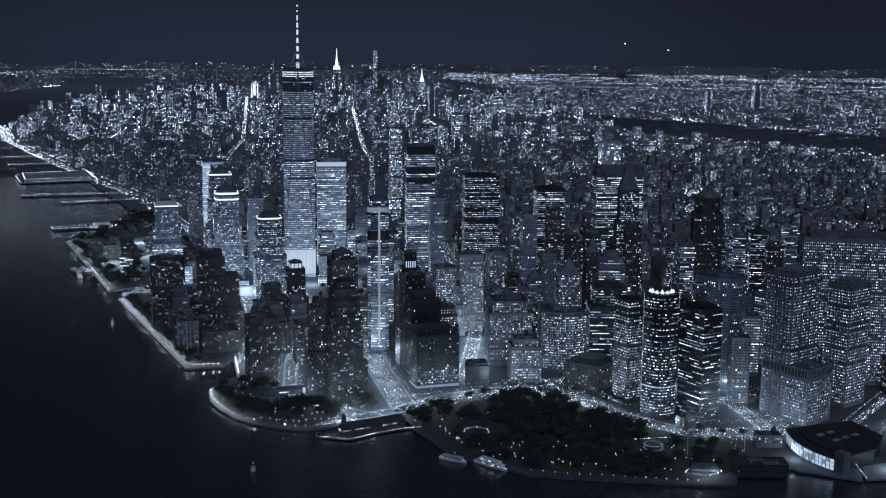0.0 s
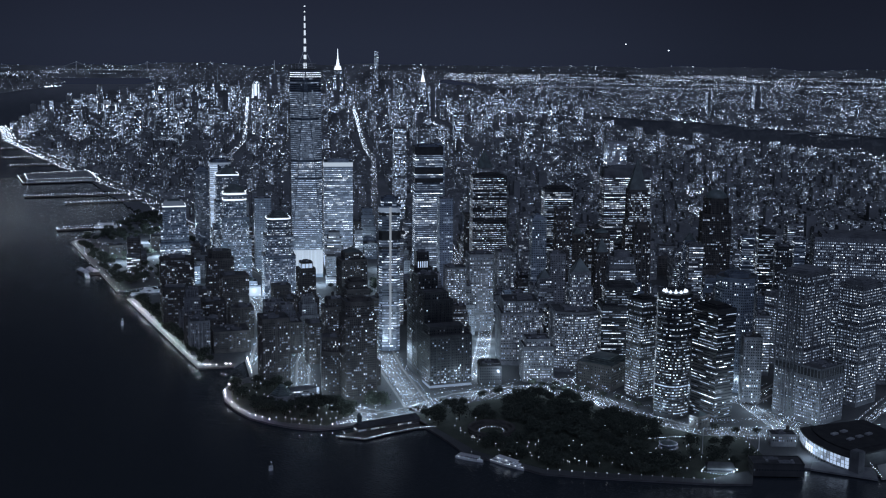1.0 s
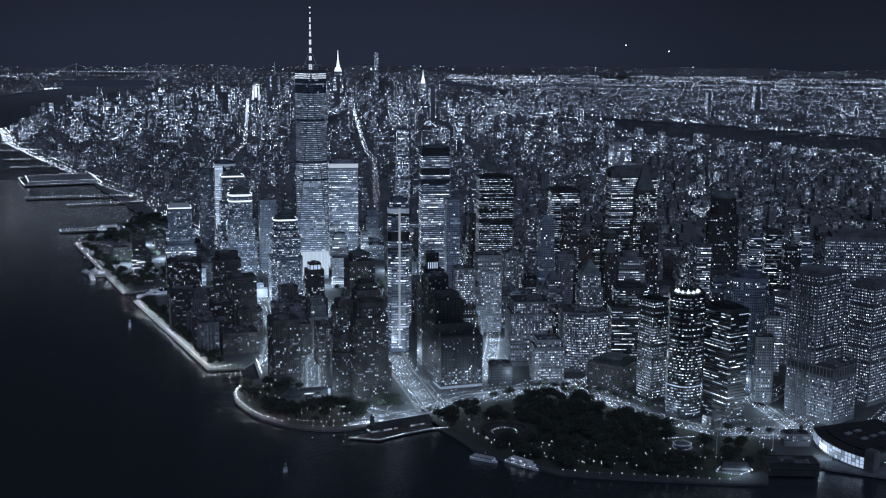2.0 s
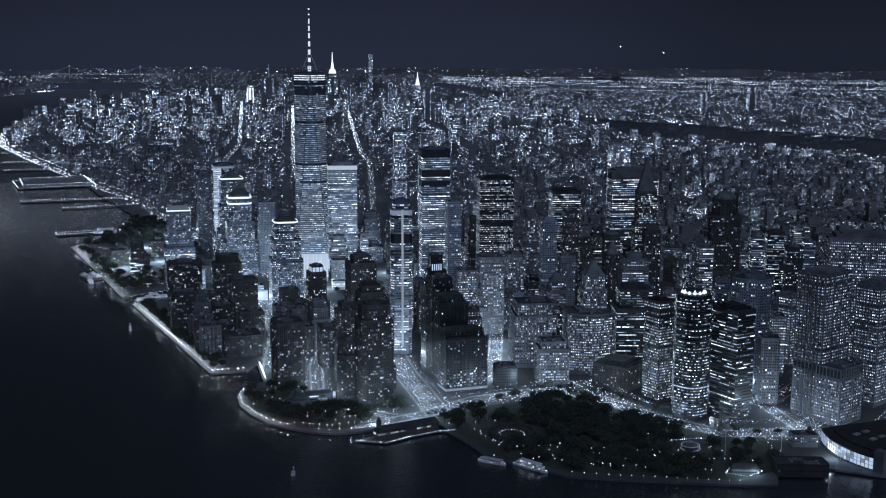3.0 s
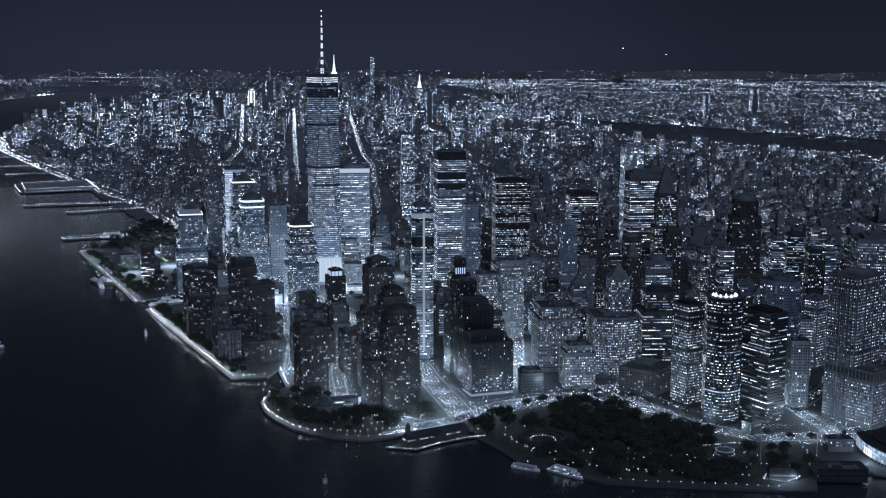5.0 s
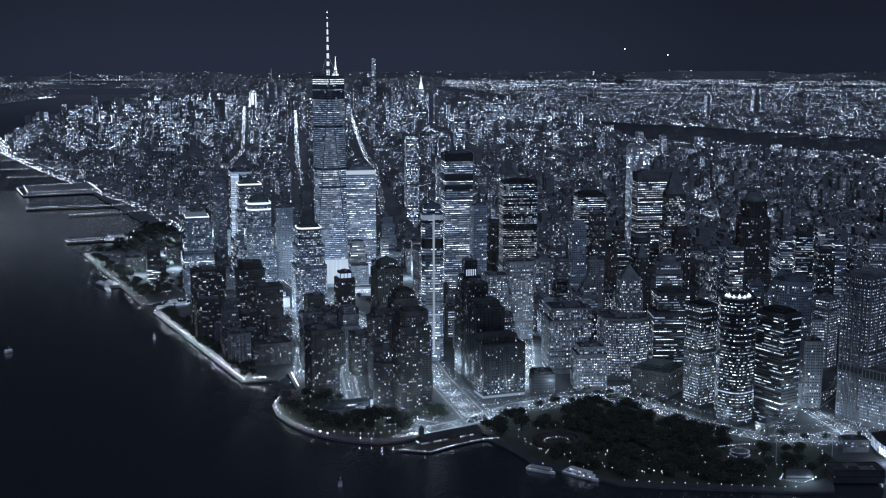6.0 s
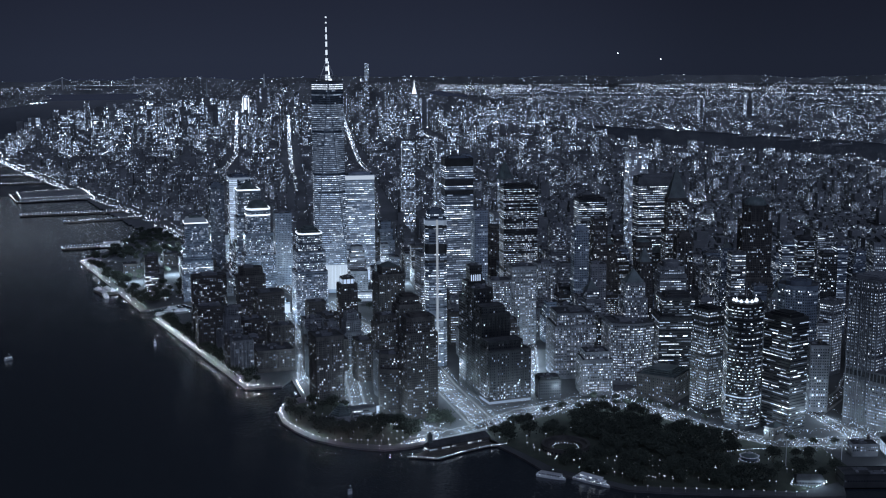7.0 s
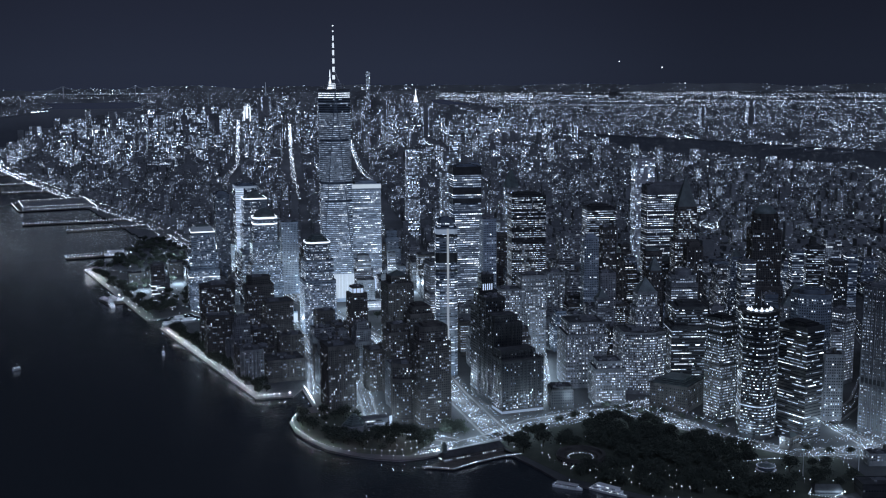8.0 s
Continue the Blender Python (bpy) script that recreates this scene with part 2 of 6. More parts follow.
def tower(name, label, x, y, bearing, tiers, wall, style, cap="flat", cap_h=8.0, gain=0, lobby=True, units=2, category="building", group="", mood=None, ribs=None):
    """A building: tiers of (plan, foot, head), each a wall of its own with a parapet; panes on all sides; plant on the roof."""
    SEED[0] += 1
    rng = np.random.RandomState(SEED[0])
    root = new(name)
    root.matrix_world = pose(x, y, 2.0, 0, 0, -bearing)
    tagged(root, label, category, group)
    TAKEN.append((x, y, max(math.hypot(px, py) for px, py in tiers[0][0])))
    quads, index, rib_quads = [], [], []
    mood = rng.choice((0.85, 1.0, 1.15, 1.25)) if mood is None else mood
    if ribs is None:
        ribs = STYLES[style][1] * 2 if wall in (STONE, BRICK, CONCRETE) and y < -330 else 0
    for plan, z0, z1 in tiers:
        v, f = [], []
        solid(v, f, plan, z0, z1)
        mesh_object("wall", v, f, [wall], parent=root)
        v, f = [], []
        solid(v, f, grown(plan, -0.9), z1 + 0.004, z1 + 0.35)
        mesh_object("roof", v, f, [ROOFING], parent=root)
        v, f = [], []
        inner, outer = grown(plan, -0.6), grown(plan, 0.15)
        n = len(plan)
        for ring, z in ((outer, z1 - 0.5), (outer, z1 + 1.2), (inner, z1 + 1.2), (inner, z1 + 0.35)):
            v += [(px, py, z) for px, py in ring]
        f += [(r * n + i, r * n + (i + 1) % n, (r + 1) * n + (i + 1) % n, (r + 1) * n + i) for r in range(3) for i in range(n)]
        mesh_object("parapet", v, f, [wall], parent=root)
        q, m = panes(plan, z0 + (5.0 if z0 < 3 and lobby else 0.3), z1 - 1.0, style, rng, gain, mood)
        quads += q
        index += m
        if ribs:
            rib_quads += piers(plan, z0 + (4.5 if z0 < 3 else 0.2), z1 - 0.5, ribs, 0.34 * STYLES[style][1])
    if rib_quads:
        quad_object("facade_ribs", rib_quads, [wall], None, root, "upright ribs between the windows", "stuff")
    plan, z0, z1 = tiers[-1]
    xs, ys = [p[0] for p in plan], [p[1] for p in plan]
    w, d = max(xs) - min(xs), max(ys) - min(ys)
    mx, my = (max(xs) + min(xs)) / 2, (max(ys) + min(ys)) / 2
    if cap == "flat":
        for k in range(units):
            uw, ud, uh = w * rng.uniform(0.22, 0.42), d * rng.uniform(0.22, 0.42), cap_h * rng.uniform(0.4, 0.8)
            v, f = [], []
            ox, oy = (w - uw) * rng.uniform(-0.35, 0.35), (d - ud) * rng.uniform(-0.35, 0.35)
            solid(v, f, rect(uw, ud, mx + ox, my + oy), z1 + 0.35, z1 + 0.35 + uh)
            solid(v, f, rect(uw * 0.4, ud * 0.4, mx + ox, my + oy), z1 + 0.35 + uh, z1 + 1.6 + uh)
            mesh_object("rooftop_plant", v, f, [CONCRETE], parent=root)
        if y < -380 and min(w, d) > 14:
            for k in range(rng.randint(2, 6)):
                v, f = [], []
                ox, oy, a, b = w * rng.uniform(-0.36, 0.36), d * rng.uniform(-0.36, 0.36), rng.uniform(1.6, 4.5), rng.uniform(1.6, 3.5)
                solid(v, f, rect(a, b, mx + ox, my + oy), z1 + 0.35, z1 + 0.35 + rng.uniform(1.2, 2.6))
                mesh_object("air_handler", v, f, [STEEL], parent=root)
            if wall in (BRICK, STONE) and rng.rand() < 0.6:
                v, f = [], []
                ox, oy = w * rng.uniform(-0.3, 0.3), d * rng.uniform(-0.3, 0.3)
                drum = lambda r: [(mx + ox + r * math.cos(t), my + oy + r * math.sin(t)) for t in np.linspace(0, 6.2832, 11)[:-1]]
                for sx, sy in ((-1, -1), (1, -1), (1, 1), (-1, 1)):
                    solid(v, f, rect(0.3, 0.3, mx + ox + sx * 1.4, my + oy + sy * 1.4), z1 + 0.3, z1 + 4.0)
                solid(v, f, drum(2.3), z1 + 4.0, z1 + 8.0)
                solid(v, f, drum(2.4), z1 + 8.0, z1 + 9.6, drum(0.2))
                mesh_object("water_tank", v, f, [TIMBER], parent=root, label="round timber water tank on legs")
    elif cap == "box":
        v, f = [], []
        solid(v, f, grown(plan, -min(w, d) * 0.16), z1 + 0.35, z1 + cap_h)
        solid(v, f, grown(plan, -min(w, d) * 0.30), z1 + cap_h, z1 + cap_h + 1.5)
        mesh_object("rooftop_plant", v, f, [wall], parent=root)
    elif cap == "pyramid":
        v, f = [], []
        tip = [(mx + (px - mx) * 0.04, my + (py - my) * 0.04) for px, py in plan]
        solid(v, f, grown(plan, -0.4), z1 + 0.3, z1 + cap_h, tip)
        mesh_object("pyramid_roof", v, f, [COPPER], parent=root)
    elif cap == "dome":
        v, f = [], []
        n, r = 20, min(w, d) * 0.46
        rings = [(r * math.cos(a), cap_h * math.sin(a)) for a in np.linspace(0, 1.45, 7)]
        for r0, h0 in rings:
            v += [(mx + r0 * math.cos(6.2832 * k / n), my + r0 * math.sin(6.2832 * k / n), z1 + 0.3 + h0) for k in range(n)]
        f += [(a * n + k, a * n + (k + 1) % n, (a + 1) * n + (k + 1) % n, (a + 1) * n + k) for a in range(6) for k in range(n)]
        f.append(tuple(range(6 * n, 7 * n)))
        mesh_object("dome_roof", v, f, [COPPER], parent=root)
    elif cap == "steps":
        for k in range(4):
            v, f = [], []
            solid(v, f, grown(plan, -min(w, d) * (0.05 + 0.07 * k)), z1 + cap_h * k / 4 + 0.3, z1 + cap_h * (k + 1) / 4)
            mesh_object("roof_step", v, f, [COPPER], parent=root)
    pane_ob = quad_object("window_panes", quads, LIT, index, root, "window panes, some lit, some dark", "stuff")
    return root


def band(root, name, plan, z0, z1, mat, proud=0.3, label=""):
    """A lit or clad band round a plan."""
    q = []
    out = grown(plan, proud)
    for i in range(len(plan)):
        (x0, y0), (x1, y1) = out[i], out[(i + 1) % len(plan)]
        q.append(((x0, y0, z0), (x1, y1, z0), (x1, y1, z1), (x0, y0, z1)))
    return quad_object(name, q, [mat], None, root, label)


# The lens sees no further than five kilometres. Past 3.3 km the far city stands on ground that curls up,
# at sizes that shrink with the distance, so that it keeps its outline out to the horizon.
FAR_EYE = np.array((-1168.0, -2090.0, 465.0))
FAR_FROM, FAR_SPAN, FAR_BEND, FAR_REST = 3300.0, 1550.0, 8000.0, 155.0


def far(points):
    p = np.asarray(points, float)
    shape = p.shape
    p = p.reshape(-1, 3)
    dist = np.hypot(p[:, 0] - FAR_EYE[0], p[:, 1] - FAR_EYE[1])
    drawn_in = lambda d: FAR_FROM + FAR_SPAN * (1 - np.exp(-(d - FAR_FROM) / FAR_SPAN))
    slope = math.exp(-(FAR_BEND - FAR_FROM) / FAR_SPAN)
    past = np.maximum(0, dist - FAR_BEND) * slope / FAR_REST
    new_d = np.where(dist > FAR_FROM, drawn_in(np.clip(dist, FAR_FROM, FAR_BEND)) + FAR_REST * past / (1 + past), dist)
    s = (new_d / dist)[:, None]
    return (FAR_EYE + (p - FAR_EYE) * s).reshape(shape)


# ---- water, land, quays ----
rings = [0.0, 400, 900, 1500, 2200] + [2800 * 1.02**k for k in range(83)]
verts, faces, count = [], [], 1080
for r in rings:
    deep = 0.0 if r < 2900 else -min(5.0, (r - 2900) * 0.0003)
    verts += [(FAR_EYE[0] + r * math.sin(6.28318 * k / count), FAR_EYE[1] + r * math.cos(6.28318 * k / count), deep) for k in range(count)]
verts = far(np.array(verts) + (1e-3, 1e-3, 0))
for a in range(len(rings) - 1):
    faces += [(a * count + k, (a + 1) * count + k, (a + 1) * count + (k + 1) % count, a * count + (k + 1) % count) for k in range(count)]
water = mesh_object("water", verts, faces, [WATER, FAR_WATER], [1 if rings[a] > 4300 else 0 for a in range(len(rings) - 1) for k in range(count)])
for p in water.data.polygons:
    p.use_smooth = True
tagged(water, "dark rippled river and harbour water at night", "water", kind="structure")

SHORE = [(-291, 629), (-343, 320), (-395, 16), (-302, 37), (-300, -42), (-402, -58), (-480, -573), (-432, -592), (-402, -566),
         (-436, -655), (-470, -668), (-498, -700), (-514, -742), (-519, -785), (-517, -827), (-504, -862), (-488, -890),
         (-469, -911), (-442, -921), (-395, -926), (-352, -938), (-352, -985), (-358, -1037), (-366, -1082), (-337, -1166),
         (-333, -1181), (-295, -1220), (-249, -1261), (-192, -1313), (-161, -1332), (-128, -1304), (-73, -1329),
         (-30, -1380), (20, -1440), (120, -1440), (350, -1330), (620, -1120), (957, -840), (1067, -609)]
v, f = [], []
solid(v, f, SHORE[::-1][::-1], -2.0, 2.0)
ground = mesh_object("ground", v, f, [GROUND, QUAY], [1] * len(SHORE) + [0, 0])
tagged(ground, "dark city ground ending in a granite quay wall", "ground", kind="structure")

# coping along the quay, one stone course a side
v, f = [], []
for (x0, y0), (x1, y1) in zip(SHORE[:-8], SHORE[1:-7]):
    length = math.hypot(x1 - x0, y1 - y0)
    ux, uy = (x1 - x0) / length, (y1 - y0) / length
    a, b = (x0 + uy * 0.4, y0 - ux * 0.4), (x1 + uy * 0.4, y1 - ux * 0.4)
    c, d = (x1 - uy * 1.2, y1 + ux * 1.2), (x0 - uy * 1.2, y0 + ux * 1.2)
    solid(v, f, [a, b, c, d], 1.6, 2.35)
tagged(mesh_object("quay_coping", v, f, [QUAY]), "pale granite coping along the waterfront quay", "quay", kind="structure")

MANHATTAN = [((-291, 629), (1067, -609)), ((-112, 802), (1910, -331)), ((13, 1000), (3048, -275)), ((140, 1779), (3250, 700)),
             ((200, 2400), (3400, 1668)), ((393, 3777), (3330, 2500)), ((700, 4700), (4200, 4000)), ((1530, 6443), (5080, 5200)),
             ((3090, 9164), (6600, 7998)), ((4600, 12500), (7094, 9775)), ((5300, 15300), (9500, 13000)),
             ((9000, 24000), (16000, 22000)), ((22000, 50000), (40000, 46000))]
BROOKLYN = [((1530, -1000), (8000, -6000)), ((3470, -886), (12000, -5000)), ((3722, -53), (16000, -3000)),
            ((4354, 1335), (20000, 0)), ((4420, 3000), (24000, 4000)), ((4340, 3500), (26000, 7000)), ((4400, 4050), (28000, 8000)),
            ((5250, 5200), (30000, 14000)), ((6800, 7950), (34000, 20000)), ((8000, 10500), (36000, 30000)), ((11500, 17000), (36000, 34000)), ((17000, 25000), (36000, 40000))]
JERSEY = [((-9000, 4000), (-1500, 3000)), ((-8000, 8000), (-155, 6110)), ((-6000, 14000), (2500, 10300)),
          ((-5000, 18000), (3217, 11885)), ((-3000, 22000), (4060, 15200)), ((0, 45000), (9000, 26000))]


def inside(poly, x, y):
    hit = np.zeros(len(x), bool)
    for (x0, y0), (x1, y1) in zip(poly, poly[1:] + poly[:1]):
        if y0 != y1:
            hit ^= ((y0 > y) != (y1 > y)) & (x < (x1 - x0) * (y - y0) / (y1 - y0) + x0)
    return hit


def outline(banks):
    return [a for a, b in banks] + [b for a, b in reversed(banks)]


def land(name, banks, label):
    """Low land beyond the near shore, laid in a fine fan so that it follows the curling ground."""
    az = np.radians(np.arange(0.0, 72.0, 0.09))
    dist = np.concatenate([np.arange(2400.0, 3300.0, 7.0), 3300.0 * 1.011 ** np.arange(0, 180)])
    a, d = np.meshgrid(az, dist, indexing="ij")
    x, y = FAR_EYE[0] + d * np.sin(a), FAR_EYE[1] + d * np.cos(a)
    pts = far(np.stack([x.ravel(), y.ravel(), np.full(x.size, 1.9)], 1)).reshape(*x.shape, 3)
    mx, my = (x[:-1, :-1] + x[1:, 1:]) / 2, (y[:-1, :-1] + y[1:, 1:]) / 2
    ok = inside(outline(banks), mx.ravel(), my.ravel()).reshape(mx.shape)
    quads = np.stack([pts[:-1, :-1], pts[1:, :-1], pts[1:, 1:], pts[:-1, 1:]], 2)[ok][:, ::-1]
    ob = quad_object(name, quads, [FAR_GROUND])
    tagged(ob, label, "ground", kind="structure")


land("ground_north", MANHATTAN, "dark low city ground running to the horizon")
land("ground_east", BROOKLYN, "dark low ground beyond the far river")
HORIZON = [tuple((FAR_EYE[0] + r * math.sin(radians(a)), FAR_EYE[1] + r * math.cos(radians(a))) for r in (16500, 23400)) for a in range(-2, 76, 3)]
land("ground_horizon", HORIZON, "dark low ground fading out at the horizon")
land("ground_west", JERSEY, "dark low shore across the wide river")


# low hills behind everything
ridge_rng = np.random.RandomState(9)
knots = ridge_rng.uniform(30, 110, 40)
v, f = [], []
for k, a in enumerate(np.radians(np.arange(2.0, 72.0, 0.25))):
    h = np.interp(k * 0.25, np.arange(40) * 1.85, knots) + 4 * math.sin(k * 1.7) + 4 * math.sin(k * 0.61)
    for r, z in ((21000, 1.5), (22300, h * 0.6), (23600, h), (25000, 0.0)):
        v.append((FAR_EYE[0] + r * math.sin(a), FAR_EYE[1] + r * math.cos(a), z))
n = len(v) // 4
f = [(4 * k + j, 4 * k + 4 + j, 4 * k + 5 + j, 4 * k + 1 + j) for k in range(n - 1) for j in range(3)]
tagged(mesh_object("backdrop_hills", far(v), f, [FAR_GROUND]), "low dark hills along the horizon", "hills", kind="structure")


# ---- the far city ----
def seen(x, y, low, high, margin=0.0):
    dist = np.hypot(x - FAR_EYE[0], y - FAR_EYE[1])
    az = np.degrees(np.arctan2(x - FAR_EYE[0], y - FAR_EYE[1]))
    return (dist > low) & (dist < high) & (az > 8 - margin) & (az < 63 + margin), dist


AXIS = radians(29)
AX, AY = np.array((math.cos(AXIS), -math.sin(AXIS))), np.array((math.sin(AXIS), math.cos(AXIS)))


def grid_points(cell, low, high, poly, rng, gaps=True):
    """Building plots on a street grid turned by the island's axis, within a fan of distance."""
    n = int(high * 2 / cell)
    a, b = np.meshgrid(np.arange(-n // 2, n // 2) * cell, np.arange(-n // 2, n // 2) * cell)
    a, b = a.ravel(), b.ravel()
    if gaps:
        keep = (np.mod(a, 270) < 235) & (np.mod(b, 84) < 66)
        a, b = a[keep], b[keep]
    a, b = a + rng.uniform(-0.1, 0.1, len(a)) * cell, b + rng.uniform(-0.1, 0.1, len(b)) * cell
    x, y = FAR_EYE[0] + a * AX[0] + b * AY[0], FAR_EYE[1] + a * AX[1] + b * AY[1]
    ok, dist = seen(x, y, low, high)
    x, y, dist = x[ok], y[ok], dist[ok]
    ok = inside(poly, x, y)
    return x[ok], y[ok], dist[ok]


def gap_line(x, y, line):
    best = np.full(len(x), 1e9)
    for (x0, y0), (x1, y1) in zip(line[:-1], line[1:]):
        dx, dy = x1 - x0, y1 - y0
        t = np.clip(((x - x0) * dx + (y - y0) * dy) / (dx * dx + dy * dy), 0, 1)
        best = np.minimum(best, np.hypot(x - x0 - t * dx, y - y0 - t * dy))
    return best


RIVERSIDE = ((-40, 250), (70, 950), (120, 1180), (140, 1307), (161, 1580), (206, 2161), (283, 2903), (368, 3635), (483, 4100), (600, 4700))
HIGHWAY = ((70, 950), (120, 1180), (140, 1307), (161, 1580), (206, 2161), (283, 2903), (368, 3635), (483, 4100), (600, 4700))
AVENUES = (((306, 225), (700, 880), (1399, 2030), (1608, 2439), (3420, 5584)), ((800, 1560), (1514, 2901), (3428, 6464)), ((900, 2354), (1329, 3098), (3439, 7417)),
           ((1700, 1600), (2300, 2700), (3600, 5000)), ((1300, 500), (2100, 1500), (2900, 3000)))


# open squares and approach roads with bright lamps among the low blocks
SQUARES = (((1575, 417), (1757, 578)), ((1300, 140), (1450, 279)), ((2330, 880), (2430, 620)), ((2672, 1681), (2642, 1599)))


def bump_at(x, y, cx, cy, r):
    return np.exp(-((x - cx) ** 2 + (y - cy) ** 2) / r**2)


def boxes(x, y, w, d, z0, h, turn=AXIS):
    """Walls and roofs of many plain blocks, as quads."""
    c, s = np.cos(turn), np.sin(turn)
    q = []
    px = [(-1, -1), (1, -1), (1, 1), (-1, 1)]
    cor = []
    for sx, sy in px:
        lx, ly = sx * w / 2, sy * d / 2
        cor.append((x + lx * c + ly * s, y - lx * s + ly * c))
    for i in range(4):
        j = (i + 1) % 4
        q.append(np.stack([np.stack([cor[i][0], cor[i][1], z0], 1), np.stack([cor[j][0], cor[j][1], z0], 1),
                           np.stack([cor[j][0], cor[j][1], z0 + h], 1), np.stack([cor[i][0], cor[i][1], z0 + h], 1)], 1))
    q.append(np.stack([np.stack([cor[i][0], cor[i][1], z0 + h], 1) for i in range(4)], 1))
    return np.concatenate(q)


def side_lights(x, y, w, d, h, dist, rng, per=1.0, turn=AXIS, size=1.0):
    """Lit windows on the blocks' walls, brighter ones fewer."""
    c, s = math.cos(turn), math.sin(turn)
    out, cls = [], []
    number = rng.poisson(np.clip(per * rng.gamma(0.7, 1.5, len(x)) * (w + d) * h / 190.0, 0.3, 240))
    idx = np.repeat(np.arange(len(x)), number)
    n = len(idx)
    face = rng.choice(4, n, p=(0.56, 0.22, 0.02, 0.20))
    u, t = rng.uniform(-0.46, 0.46, n), rng.uniform(0.08, 0.96, n)
    W, Dp, H = w[idx], d[idx], h[idx]
    bays = np.maximum(3, np.round(np.where(face % 2 == 0, W, Dp) / (3.6 * np.clip(dist[idx] / 2900.0, 1.0, 3.2))))
    u = (np.floor((u + 0.46) / 0.92 * bays) + 0.5) / bays * 0.92 - 0.46
    k = size * np.clip(dist[idx] / 2900.0, 1.0, 3.2)
    hw, hh = k * rng.uniform(0.38, 0.88, n), k * rng.uniform(0.36, 0.56, n)
    lx = np.where(face == 0, u * W, np.where(face == 1, W / 2 + 0.2, np.where(face == 2, u * W, -W / 2 - 0.2)))
    ly = np.where(face == 0, -Dp / 2 - 0.2, np.where(face == 1, u * Dp, np.where(face == 2, Dp / 2 + 0.2, u * Dp)))
    ex, ey = np.where(face % 2 == 0, 1.0, 0.0), np.where(face % 2 == 0, 0.0, 1.0)
    z = 2 + np.floor(t * H / 3.4) * 3.4 + 1.2
    q = []
    for sx, sz in ((-1, -1), (1, -1), (1, 1), (-1, 1)):
        ax, ay = lx + ex * hw * sx, ly + ey * hw * sx
        q.append(np.stack([x[idx] + ax * c + ay * s, y[idx] - ax * s + ay * c, z + hh * sz], 1))
    q = np.stack(q, 1)
    r = rng.rand(n)
    return q, np.where(r < 0.44, 0, np.where(r < 0.78, 1, np.where(r < 0.955, 2, 3)))


def lights(points, size, rng):
    """Small eight-sided lamps at the given points, as quads folded into a double pyramid."""
    p = np.asarray(points, float)
    s = np.asarray(size, float)[:, None] * np.ones(3)
    ex, ey, ez = np.eye(3)
    q = []
    for a, b in ((ex, ey), (ey, -ex), (-ex, -ey), (-ey, ex)):
        q.append(np.stack([p - ez * s, p + a * s, p + ez * s, p + b * s], 1))
    return np.concatenate(q)


FAR_LIT = [lit("far_window_faint", COOL, 0.34, 0.7), lit("far_window_dim", COOL, 1.0, 0.7), lit("far_window_mid", COOL, 2.2, 0.7), lit("far_window_bright", PALE, 6.5, 0.6)]
FAR_WALL = surface("distant_masonry", (0.08, 0.085, 0.09), (0.20, 0.21, 0.22), rough=0.9, scale=0.012, by_object=0)
rng = np.random.RandomState(11)
EAST_BANK = [b for a, b in MANHATTAN[3:6]]
MAN, BKN, NJ = outline(MANHATTAN), outline(BROOKLYN), outline(JERSEY)


